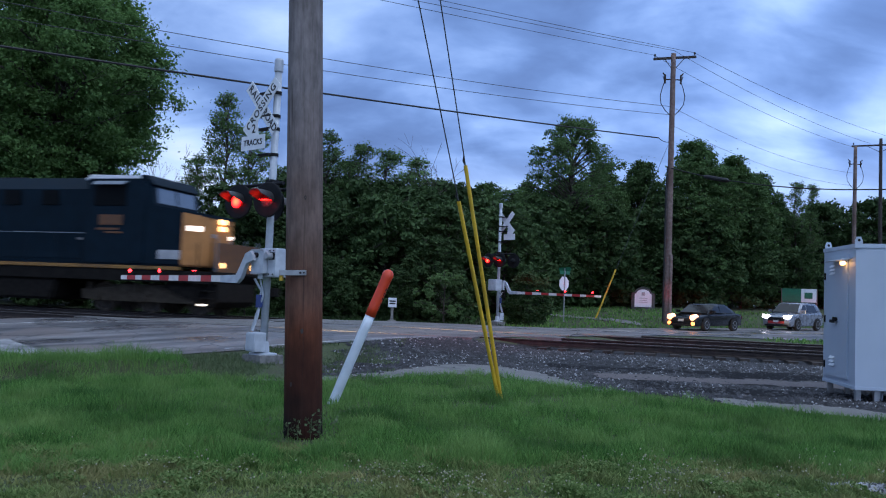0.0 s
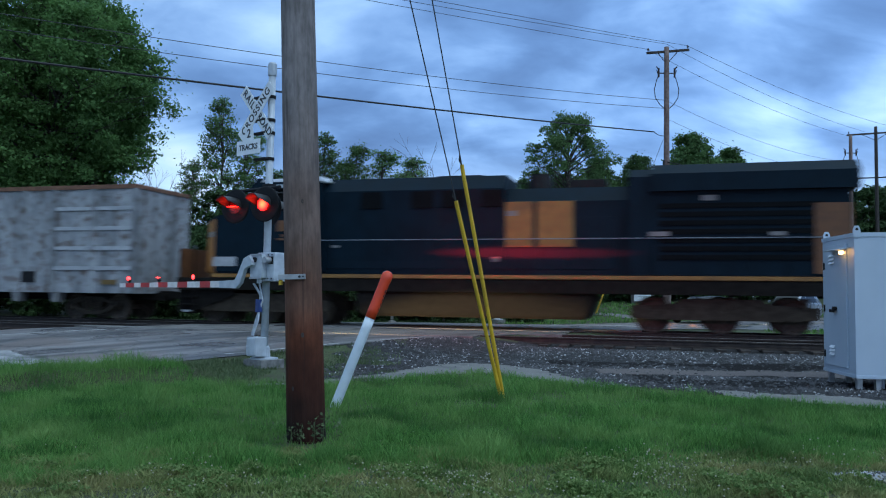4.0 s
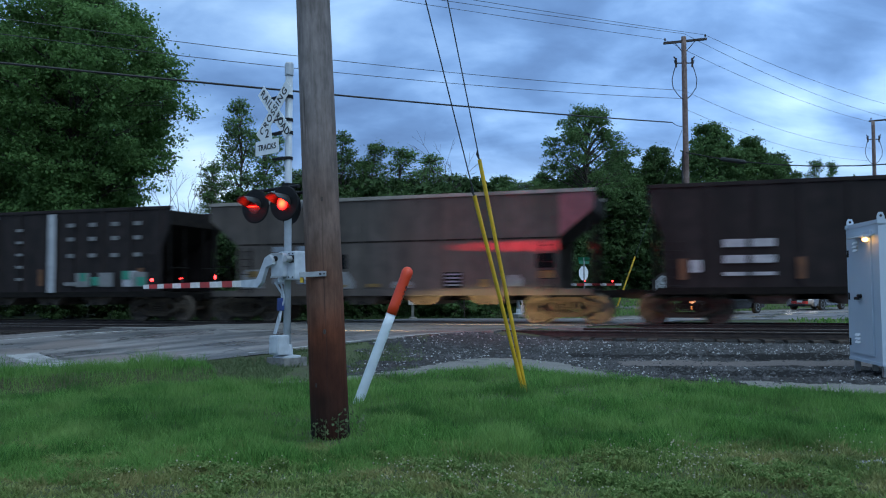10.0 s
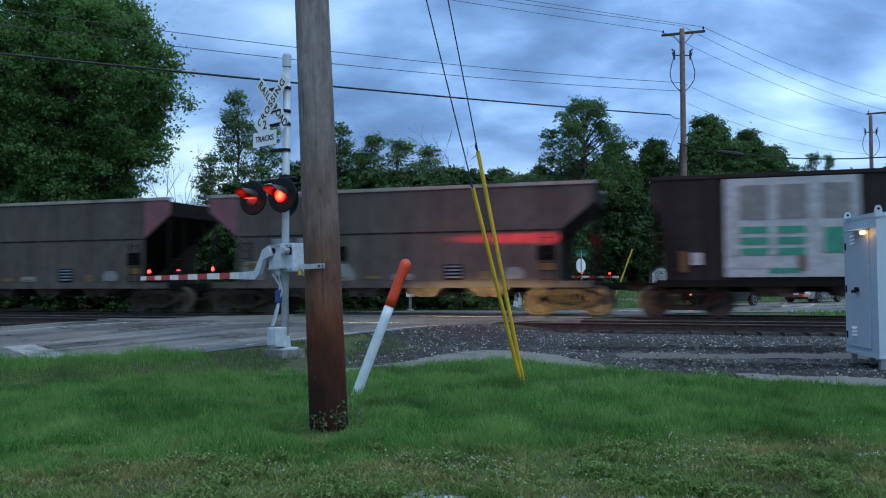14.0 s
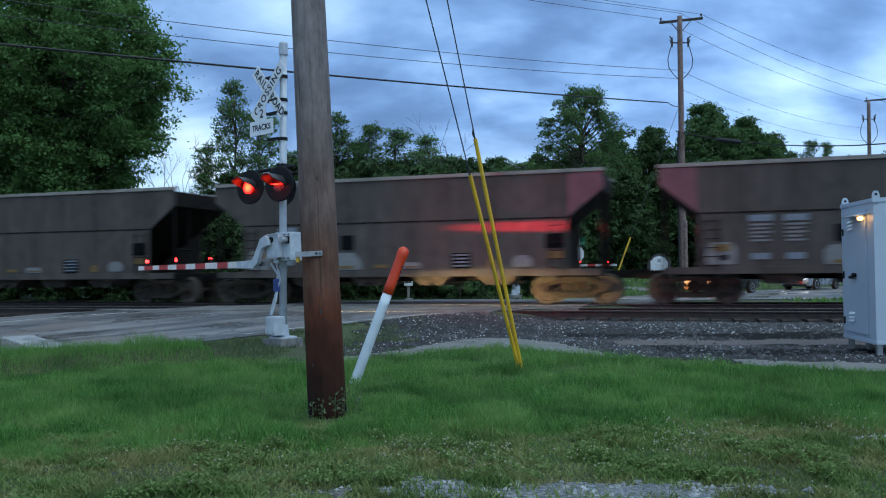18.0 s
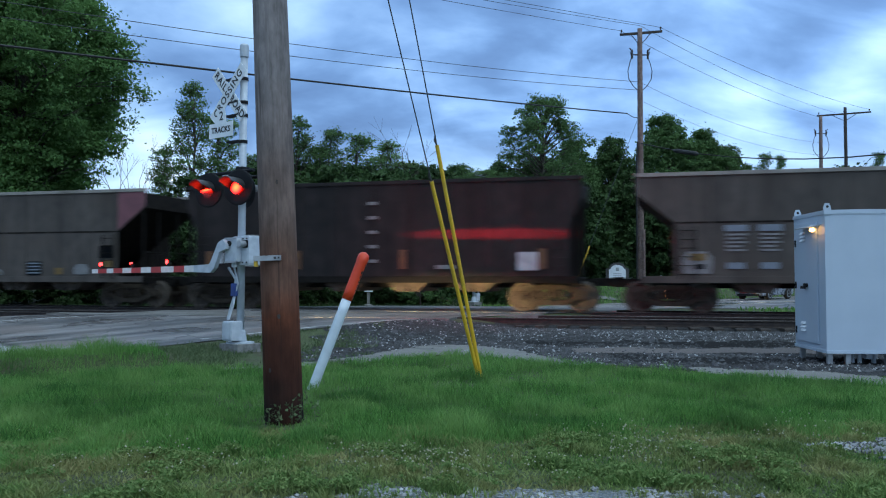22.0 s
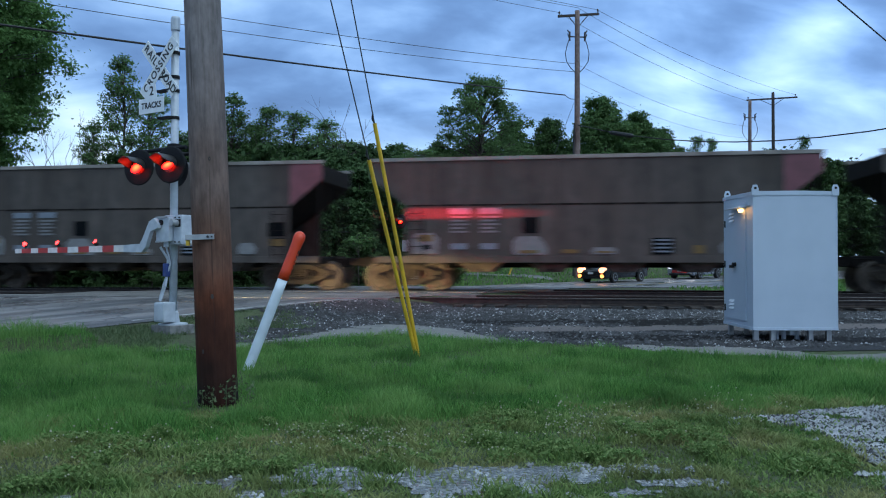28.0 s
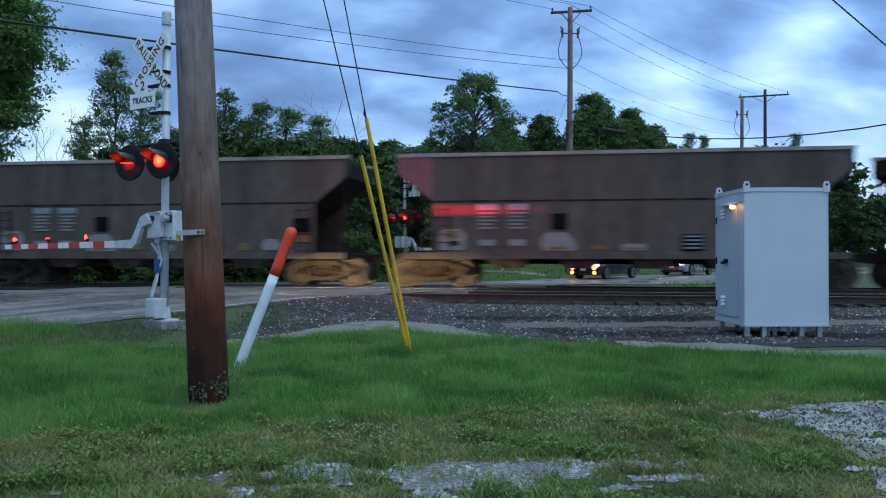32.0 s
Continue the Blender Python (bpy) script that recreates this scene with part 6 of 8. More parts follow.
def build_gondola():
    L, W, Z0, Z1 = 19.9, 1.56, 0.95, 4.72
    th = thing("gondola_car", pose(0, 0, 0), "tall rust-streaked pale grey high-side freight car", "freight car", "freight cars")
    b = bmesh.new()
    box(b, -L, -W, Z0, 0, W, Z1 - 0.1, 0.01)
    part("body", b, M_WHITECAR, th)
    b = bmesh.new()
    for s in (-1, 1):
        box(b, -L - 0.03, s * W - 0.05, Z1 - 0.12, 0.03, s * W + 0.05, Z1 + 0.03, 0.012)
    for x in (-L, 0):
        box(b, x - 0.04, -W, Z1 - 0.12, x + 0.04, W, Z1 + 0.03, 0.012)
    part("top_chord", b, M_RUST, th, "rusty top chord")
    xs = [0.06, 1.75, 3.4] + [3.4 + 1.31 * i for i in range(1, 10)] + [L - 3.4, L - 1.75, L - 0.06]
    for x in xs:
        for s in (-1, 1):
            b = bmesh.new()
            box(b, -x - 0.09, s * W - 0.05, Z0, -x + 0.09, s * W + 0.05, Z1 - 0.1, 0.012)
            part("side_post", b, M_WHITECAR, th)
    for x0, x1 in ((0.15, 1.66), (1.84, 3.31), (L - 3.31, L - 1.84), (L - 1.66, L - 0.15)):
        for z in (1.75, 2.45, 3.15, 3.85):
            b = bmesh.new()
            box(b, -x1, -W - 0.045, z, -x0, -W + 0.02, z + 0.13, 0.012)
            part("stiffener", b, M_DECAL, th)
    for i in range(9):
        x = 3.3 + i * 1.66
        b = bmesh.new()
        prism(b, [(-x - 0.2, 0.95), (-x + 0.2, 0.95), (-x + 0.13, 0.62), (-x - 0.13, 0.62)], "y", -W + 0.02, -W + 0.35)
        part("step_bracket", b, M_DECALG, th)
    b = bmesh.new()
    box(b, -L - 0.4, -0.32, 0.7, 0.4, 0.32, 0.98, 0.02)
    part("centre_sill", b, M_GRIME, th)
    for a, k in ((0, 1), (-L, -1)):
        b = bmesh.new()
        box(b, a + k * 0.3, -0.12, 0.78, a + k * 0.75, 0.12, 1.02, 0.03)
        part("coupler", b, M_GRIME, th)
    for x in (1.0, 6.7, 12.6, 18.9):
        plate(th, "stencil_patch", -x - 0.3, -x + 0.3, 1.25, 1.42, M_DECALY, -1.62)
    for z in (2.05, 2.3):
        plate(th, "stencil_bar", -L + 2.0, -L + 3.1, z, z + 0.12, M_DECAL, -1.60)
    plate(th, "frame_plate", -4.7, -4.1, 1.3, 1.7, M_BLACKP, -1.60)
    freight_truck(th, -2.1)
    freight_truck(th, -L + 2.1)
    return th


def build_loco():
    """Front of the platform at x 0, facing +x."""
    L = 21.9
    th = thing("diesel_locomotive", pose(0, 0, 0), "dark blue diesel locomotive with yellow sill stripe", "locomotive", "locomotives")
    b = bmesh.new()
    box(b, -L, -1.5, 1.12, -1.05, 1.5, 1.45, 0.02)
    part("frame", b, M_GRIME, th)
    for s in (-1, 1):
        b = bmesh.new()
        box(b, -L + 0.4, s * 1.52 - 0.02, 1.47, -2.4, s * 1.52 + 0.02, 1.58, 0.006)
        part("sill_stripe", b, M_LYEL, th, "yellow reflective sill stripe")
    # long hood
    b = bmesh.new()
    hood = [(-1.18, 1.6), (1.18, 1.6), (1.2, 3.9), (0.85, 4.3), (-0.85, 4.3), (-1.2, 3.9)]
    prism(b, [(y, z if z < 3.8 else z - 0.32) for y, z in hood], "x", -15.6, -11.9)
    part("hood", b, M_BLUE, th)
    b = bmesh.new()
    prism(b, [(y * (1.12 if z > 3.5 else 1.0), z + (0.06 if z > 3.5 else 0)) for y, z in hood], "x", -11.9, -6.1)
    part("front_hood", b, M_BLUE, th)
    b = bmesh.new()
    prism(b, [(-1.42, 1.6), (1.42, 1.6), (1.45, 4.15), (1.1, 4.38), (-1.1, 4.38), (-1.45, 4.15)], "x", -21.1, -15.6)
    part("rear_hood", b, M_BLUE, th)
    b = bmesh.new()
    prism(b, [(-1.62, 3.75), (1.62, 3.75), (1.62, 4.2), (1.15, 4.48), (-1.15, 4.48), (-1.62, 4.2)], "x", -21.3, -16.2)
    part("radiator_wing", b, M_BLUE, th)
    for s in (-1, 1):
        b = bmesh.new()
        box(b, -21.1, s * 1.47 - 0.01, 1.65, -20.7, s * 1.47 + 0.01, 3.4, 0.004)
        part("rear_end_stripe", b, M_LDULL, th, "orange rear corner stripe")
    for x in (-7.9, -9.4, -10.3, -11.5):
        for s in (-1, 1):
            b = bmesh.new()
            box(b, x - 0.32, s * 1.3 - 0.06, 3.45, x + 0.32, s * 1.3 + 0.06, 3.92, 0.01)
            part("intake_grille", b, M_HOLE, th)
    for i in range(8):
        x = -6.9 - i * 1.1
        for s in (-1, 1):
            b = bmesh.new()
            box(b, x - 0.55, s * 1.19 - 0.015, 1.75, x + 0.55, s * 1.19 + 0.015, 3.15, 0.008)
            part("hood_door", b, M_BLUE, th)
    for i in range(7):
        for s in (-1, 1):
            b = bmesh.new()
            box(b, -20.4, s * 1.46 - 0.015, 2.0 + i * 0.22, -16.4, s * 1.46 + 0.015, 2.12 + i * 0.22)
            part("radiator_louver", b, M_HOLE, th)
    b = bmesh.new()
    rod(b, (-12.8, 0, 3.95), (-12.8, 0, 4.45), 0.42, 0.36, 14)
    part("exhaust_stack", b, M_BLACKP, th)
    for x0, x1, z1 in ((-14.9, -13.7, 4.25), (-11.0, -9.6, 4.46)):
        b = bmesh.new()
        box(b, x0, -0.45, 3.9, x1, 0.45, z1, 0.04)
        part("roof_hatch", b, M_BLACKP, th)
    # cab
    b = bmesh.new()
    cab = [(-6.35, 1.6), (-6.35, 4.28), (-4.0, 4.28), (-3.75, 4.06), (-3.65, 3.46), (-2.46, 3.3), (-2.46, 1.6)]
    prism(b, cab, "y", -1.5, 1.5)
    bmesh.ops.bevel(b, geom=b.edges[:], offset=0.05, segments=2, affect="EDGES")
    part("cab", b, M_BLUE, th)
    b = bmesh.new()
    prism(b, [(-6.55, 4.24), (-4.15, 4.24), (-4.2, 4.37), (-6.3, 4.42)], "y", -1.42, 1.42)
    bmesh.ops.bevel(b, geom=b.edges[:], offset=0.03, segments=2, affect="EDGES")
    part("cab_roof", b, M_LWHITE, th, "white cab roof")
    b = bmesh.new()
    prism(b, [(-2.4, -1.47), (-1.5, -0.78), (-1.5, 0.78), (-2.4, 1.47)], "z", 1.6, 3.3)
    for v in b.verts:
        v.co.x -= 0.1
        if v.co.x > -2.0:
            v.co.x -= 0.14
        if v.co.z > 3 and v.co.x > -2.2:
            v.co.z -= 0.1
            v.co.x -= 0.06
    bmesh.ops.bevel(b, geom=b.edges[:], offset=0.05, segments=2, affect="EDGES")
    part("nose", b, M_LORANGE, th, "orange-yellow short nose")
    b = bmesh.new()
    prism(b, [(-2.55, -1.47), (-1.78, -0.78), (-1.78, 0.78), (-2.55, 1.47)], "z", 3.22, 3.32)
    for v in b.verts:
        if v.co.x > -2.0:
            v.co.z -= 0.09
    part("nose_top", b, M_BLUE, th)
    for s in (-1, 1):
        b = bmesh.new()
        box(b, -6.0, s * 1.51 - 0.015, 3.42, -4.7, s * 1.51 + 0.015, 4.05, 0.02)
        part("cab_window", b, M_HOLE, th)
        b = bmesh.new()
        box(b, -4.5, s * 1.51 - 0.02, 1.7, -3.9, s * 1.51 + 0.02, 3.6, 0.01)
        part("cab_door", b, M_BLUE, th)
        for x0, x1, z0, z1 in ((-5.75, -4.8, 2.82, 3.14), (-5.85, -4.95, 2.66, 2.73), (-5.5, -4.8, 2.56, 2.62)):
            b = bmesh.new()
            box(b, x0, s * 1.515 - 0.01, z0, x1, s * 1.515 + 0.01, z1)
            part("stencil_bar", b, M_LDULL, th)
        b = bmesh.new()
        prism(b, [(s * 1.5, 4.2), (s * 1.72, 4.08), (s * 1.72, 4.06), (s * 1.5, 4.17)], "x", -6.0, -4.7)
        part("awning", b, M_DECALB, th, "pale blue sunshade over the cab window")
        b = bmesh.new()
        box(b, -3.3, s * 1.515 - 0.01, 1.80, -2.45, s * 1.515 + 0.01, 2.08)
        part("white_panel", b, M_DECAL, th)
        # bracketed emblem as plain shapes
        for k in (-1, 1):
            b = bmesh.new()
            x = -13.9 + k * 1.8
            box(b, x - 0.09, s * 1.22 - 0.012, 2.25, x + 0.09, s * 1.22 + 0.012, 3.65)
            box(b, x - k * 0.3 - 0.15, s * 1.22 - 0.012, 3.55, x - k * 0.3 + 0.15, s * 1.22 + 0.012, 3.65)
            box(b, x - k * 0.3 - 0.15, s * 1.22 - 0.012, 2.25, x - k * 0.3 + 0.15, s * 1.22 + 0.012, 2.35)
            part("emblem_bracket", b, M_LYEL, th)
            b = bmesh.new()
            box(b, x - k * 0.7 - 0.25, s * 1.22 - 0.012, 1.98, x - k * 0.7 + 0.25, s * 1.22 + 0.012, 2.12)
            part("emblem_bar", b, M_LYEL, th)
        for k in (-0.95, 0.0, 0.95):
            b = bmesh.new()
            box(b, -13.9 + k - 0.42, s * 1.22 - 0.012, 2.45, -13.9 + k + 0.42, s * 1.22 + 0.012, 3.4, 0.008)
            part("emblem_block", b, M_LYEL, th)
        for x, z, w, h in ((-7.3, 3.35, 0.3, 0.2), (-6.75, 2.35, 0.25, 0.1), (-9.9, 2.95, 0.3, 0.12), (-11.6, 1.95, 0.22, 0.14), (-12.1, 3.2, 0.32, 0.14), (-16.4, 2.6, 0.5, 0.12), (-17.6, 3.5, 0.35, 0.14), (-19.2, 2.6, 0.4, 0.1)):
            b = bmesh.new()
            y = s * (1.475 if x < -15.6 else 1.225)
            box(b, x - w / 2, y - 0.012, z, x + w / 2, y + 0.012, z + h)
            part("stencil_plate", b, M_DECALG, th)
        for i in range(14):
            x = -6.4 - i * 1.09
            b = bmesh.new()
            rod(b, (x, s * 1.5, 1.45), (x, s * 1.5, 2.55), 0.012, seg=5)
            part("handrail_post", b, M_BLUE, th)
        b = bmesh.new()
        rod(b, (-6.3, s * 1.5, 2.55), (-20.6, s * 1.5, 2.55), 0.014, seg=5)
        part("handrail", b, M_DECALB, th)
    b = bmesh.new()
    prism(b, [(-4.2, 4.24), (-3.78, 4.24), (-3.66, 4.10), (-3.95, 4.40), (-4.2, 4.40)], "y", -1.44, 1.44)
    part("brow", b, M_BLUE, th)
    for s in (-1, 1):
        b = bmesh.new()
        prism(b, [(-3.8, 4.02), (-3.72, 4.02), (-3.645, 3.55), (-3.73, 3.55)], "y", min(s * 0.06, s * 1.15), max(s * 0.06, s * 1.15))
        part("windscreen", b, M_WSCREEN, th)
    b = bmesh.new()
    prism(b, [(-3.2, 0.95), (-3.0, 1.2), (-1.05, 1.45), (-1.05, 0.5), (-1.35, 0.3)], "y", -1.3, 1.3)
    part("pilot", b, M_GRIME, th)
    for x0, nm in ((-1.75, 0), (-L + 0.2, 1)):
        for s in (-1, 1):
            b = bmesh.new()
            for i in range(5):
                box(b, x0, s * 1.36 - 0.16, 0.35 + i * 0.25, x0 + 0.55, s * 1.36 + 0.16, 0.385 + i * 0.25)
            for k in (x0, x0 + 0.55):
                box(b, k - 0.02, s * 1.5 - 0.02, 0.3, k + 0.02, s * 1.5 + 0.02, 1.5)
                rod(b, (k, s * 1.5, 1.4), (k, s * 1.5, 2.5), 0.02, seg=5)
            part("steps", b, M_GRIME, th, "steel boarding steps")
    b = bmesh.new()
    prism(b, [(-14.4, 0.35), (-14.6, 1.12), (-7.4, 1.12), (-7.6, 0.35)], "y", -1.42, 1.42)
    bmesh.ops.bevel(b, geom=b.edges[:], offset=0.08, segments=2, affect="EDGES")
    part("fuel_tank", b, M_GRIME, th)
    for a, k in ((0, 1), (-L, -1)):
        b = bmesh.new()
        box(b, a + min(0, k * 0.55), -0.14, 0.75, a + max(0, k * 0.55), 0.14, 1.05, 0.03)
        part("coupler", b, M_GRIME, th)
    for z in (2.84, 3.06):
        b = bmesh.new()
        box(b, -1.84, -0.2, z - 0.075, -1.70, 0.2, z + 0.075, 0.02)
        part("headlight", b, M_NOSELAMP, th, "lit warm headlight")
    b = bmesh.new()
    box(b, -1.12, -1.35, 1.45, -1.08, 1.35, 2.35, 0.02)
    part("front_panel", b, M_LDULL, th, "dull orange front handrail panel")
    b = bmesh.new()
    for y in (-1.4, -0.5, 0.5, 1.4):
        rod(b, (-1.1, y, 1.4), (-1.1, y, 2.5), 0.022, seg=6)
    part("front_handrail", b, M_DECALB, th)
    for s in (-1, 1):
        b = bmesh.new()
        box(b, -0.27, -0.012, -0.08, 0.27, 0.02, 0.08, 0.01, pose(-2.16, s * 1.13, 2.77) @ pose(0, 0, 0, 0, 0, -43 * s))
        part("number_board", b, M_BOARDLIT, th, "lit white number board")
        b = bmesh.new()
        rod(b, (-1.09, s * 1.05, 1.66), (-1.02, s * 1.05, 1.66), 0.08, seg=12)
        part("ditch_light", b, M_NOSELAMP, th, "lit ditch light")
        b = bmesh.new()
        box(b, -1.80, s * 0.55 - 0.08, 2.52, -1.70, s * 0.55 + 0.08, 2.64, 0.01)
        part("class_light", b, M_BOARDLIT if s > 0 else M_GALV, th)
        b = bmesh.new()
        box(b, -1.65, s * 1.5 - 0.05, 0.36, -1.35, s * 1.5 + 0.05, 0.43, 0.01)
        part("step_light", b, M_BOARDLIT, th)
    for xc in (-4.0, -L + 4.0):
        b = bmesh.new()
        for s in (-1, 1):
            y = s * 1.12
            prism(b, [(-2.55, 0.45), (-2.55, 0.78), (-1.3, 0.85), (-1.1, 1.0), (1.1, 1.0), (1.3, 0.85), (2.55, 0.78), (2.55, 0.45), (1.4, 0.4), (-1.4, 0.4)], "y", y - 0.07, y + 0.07)
            for k in (-1.92, 0.0, 1.92):
                rod(b, (k, y, 0.53), (k, y + s * 0.14, 0.53), 0.15, seg=12)
                rod(b, (k - 0.3, y + s * 0.06, 0.75), (k - 0.3, y + s * 0.06, 1.05), 0.09, seg=8)
        t = part("truck", b, M_TRUCK, th, "three-axle locomotive bogie")
        t.matrix_basis = pose(xc, 0, 0)
        for k in (-1.92, 0.0, 1.92):
            share("wheelset", WS_LOCO, pose(k, 0, 0.53), t)
    # the body stands taller over the sill
    for o in th.children:
        if o.name.split(".")[0] not in ("truck", "fuel_tank", "coupler", "pilot", "steps", "step_light"):
            for v in o.data.vertices:
                if v.co.z > 1.3:
                    v.co.z += 0.07 + 0.125 * max(0.0, v.co.z - 1.52)
    # room for the longer engine compartment and radiator section
    def back(x):
        return -0.45 * min(1.0, max(0.0, (-7.0 - x) / 3.5)) - 0.45 * min(1.0, max(0.0, (-16.0 - x) / 3.0))
    for o in th.children:
        if o.name.split(".")[0] == "truck":
            o.location.x += back(o.location.x)
        else:
            for v in o.data.vertices:
                v.co.x += back(v.co.x)
    return th


def travelled(t):
    return 10.76 * t + 0.00672 * t * t


def build_train():
    """Returns (car, distance of its front at the start, turned round, length)."""
    cars = []
    loco = build_loco()
    cars.append((loco, -6.85, False, 22.8))
    l2 = copy_thing(loco, pose(0, 0, 0))
    l2["label"] = "trailing dark blue diesel locomotive running cab last"
    for o in l2.children:
        if o.name.split(".")[0] in ("headlight", "ditch_light", "class_light", "step_light", "number_board"):
            o.data = o.data.copy()
            o.data.materials[0] = M_GALV
            o["label"] = "unlit lamp"
    # the second engine wears a larger emblem without brackets
    for o in list(l2.children):
        kind = o.name.split(".")[0]
        if kind == "emblem_block":
            o.matrix_basis = Matrix.Translation((-12.65 + 14.35 * 1.3, 0, 3.0 - 3.0 * 1.3)) @ Matrix.Diagonal((1.3, 1, 1.3, 1))
        elif kind == "rear_end_stripe":
            o.data = o.data.copy()
            for v in o.data.vertices:
                if v.co.x > -21.8:
                    v.co.x += 0.55
        elif kind in ("emblem_bracket", "emblem_bar"):
            bpy.data.objects.remove(o)
    cars.append((l2, -30.75, True, 22.8))
    cars.append((build_gondola(), -54.1, False, 19.9))
    tan, dark = build_hopper(False), build_hopper(True)
    base = {False: tan, True: dark}
    used = set()
    fronts = {5, 9, 11, 13, 15, 17, 18, 19}
    rears = {8, 9, 10, 12, 16, 20, 21}
    for i in range(3, 23):
        dk = i in (3, 4, 6, 7, 14)
        src = base[dk]
        if dk not in used:
            used.add(dk)
            c = src
        else:
            c = copy_thing(PLAIN[dk], pose(0, 0, 0))
        if dk not in PLAIN:
            PLAIN[dk] = c
        cars.append((c, -75.11 - 14.53 * (i - 3), False, 12.96))
    for i in range(3, 23):
        c = cars[i][0]
        if i in fronts:
            red_corner(c, True)
        if i in rears:
            red_corner(c, False)
        if i in (10, 16, 20):
            plate(c, "white_stripe", -4.15, -3.87, 1.1, 3.9, M_DECAL, -1.60)
            c["label"] = "tan open-top coal hopper with one white stripe"
        if i in (6, 7):
            plate(c, "white_panel", -10.95, -7.5, 1.15, 3.9, M_DECAL, -1.615, 0.03)
            for x in (-10.55, -9.55, -8.45):
                plate(c, "inset_panel", x, x + 0.75, 2.75, 3.7, M_DECALG, -1.65)
            plate(c, "white_stripe", -5.15, -4.82, 1.05, 3.9, M_DECAL, -1.65)
            for x in (-10.55, -9.6):
                for z in (1.75, 2.05, 2.35):
                    plate(c, "green_patch", x, x + 0.75, z, z + 0.2, M_DECALG2, -1.648)
            plate(c, "green_patch", -8.4, -7.85, 1.8, 2.5, M_DECALG2, -1.648)
            plate(c, "green_patch", -9.8, -9.0, 1.25, 1.4, M_DECALG2, -1.648)
            for x, z, w in ((-3.7, 1.45, 0.25), (-3.2, 1.3, 0.3), (-1.9, 1.5, 0.3), (-1.3, 1.28, 0.35)):
                plate(c, "green_patch", x, x + w, z, z + 0.3, M_DECALG2, -1.665)
            for k in range(4):
                for z in (2.3, 2.9, 3.4):
                    plate(c, "stencil_bar", -4.3 + k * 0.95, -4.0 + k * 0.95, z, z + 0.14, M_DECALG, -1.65)
            for x in (-3.9, -2.9, -1.5):
                plate(c, "stencil_patch", x, x + 0.6, 1.25, 1.75, M_DECALG, -1.65)
            c["label"] = "dark hopper car with white and green patches"
    return cars


PLAIN = {}
CARS = build_train()


def wheel_rows(f, ln):
    """Rows for a wheel that rolls while its car is near."""
    t0 = max(0.0, (-30 - f) / 11.0)
    t1 = min(32.0, (30 + ln - f) / 10.7)
    ts = [0.0] if t0 > 0 else []
    k = round(t0 * 15)
    while k / 15 < t1:
        ts.append(k / 15)
        k += 1
    ts.append(t1 if t1 < 32 else 32.0)
    if t1 < 32:
        ts.append(32.0)
    return ts, t0, t1


def motions():
    for car, f, back, ln in CARS:
        rows = []
        for t in (0, 4, 8, 12, 16, 20, 24, 28, 32):
            p = track_point(f + travelled(t) - (ln if back else 0))
            rows.append((t, pose(p.x, p.y, RAIL_Z, 0, 0, TURN + (180 if back else 0))))
        walk(car, rows)
        ts, t0, t1 = wheel_rows(f, ln)
        for tr in car.children:
            if not tr.name.startswith("truck"):
                continue
            for w in tr.children:
                r = w.location.z
                x, z = w.location.x, w.location.z
                sgn = -1 if back else 1
                walk(w, [(t, pose(x, 0, z, 0, math.degrees(sgn * (travelled(min(max(t, t0), t1)) - travelled(t0)) / r), 0)) for t in ts])
    # each lamp swings to face the road or stand edge-on, in turn
    for pair in LAMPS:
        for i, d in enumerate(pair):
            rows, n = [(0.0, 0)], 0
            m0 = d.matrix_basis.copy()
            keys = []
            for n in range(-1, 28):
                c = -0.1 + 1.209 * n + (0.0 if i % 2 == 0 else 0.6045)
                keys += [(c - 0.40, 86), (c - 0.22, 0), (c + 0.22, 0), (c + 0.40, 86)]
            pts = [(0.0, float(np.interp(0.0, [k[0] for k in keys], [k[1] for k in keys])))]
            pts += [k for k in keys if 0.02 < k[0] < 31.98]
            pts.append((32.0, float(np.interp(32.0, [k[0] for k in keys], [k[1] for k in keys]))))
            walk(d, [(t, m0 @ pose(0, 0, 0, 0, a, 0)) for t, a in pts])


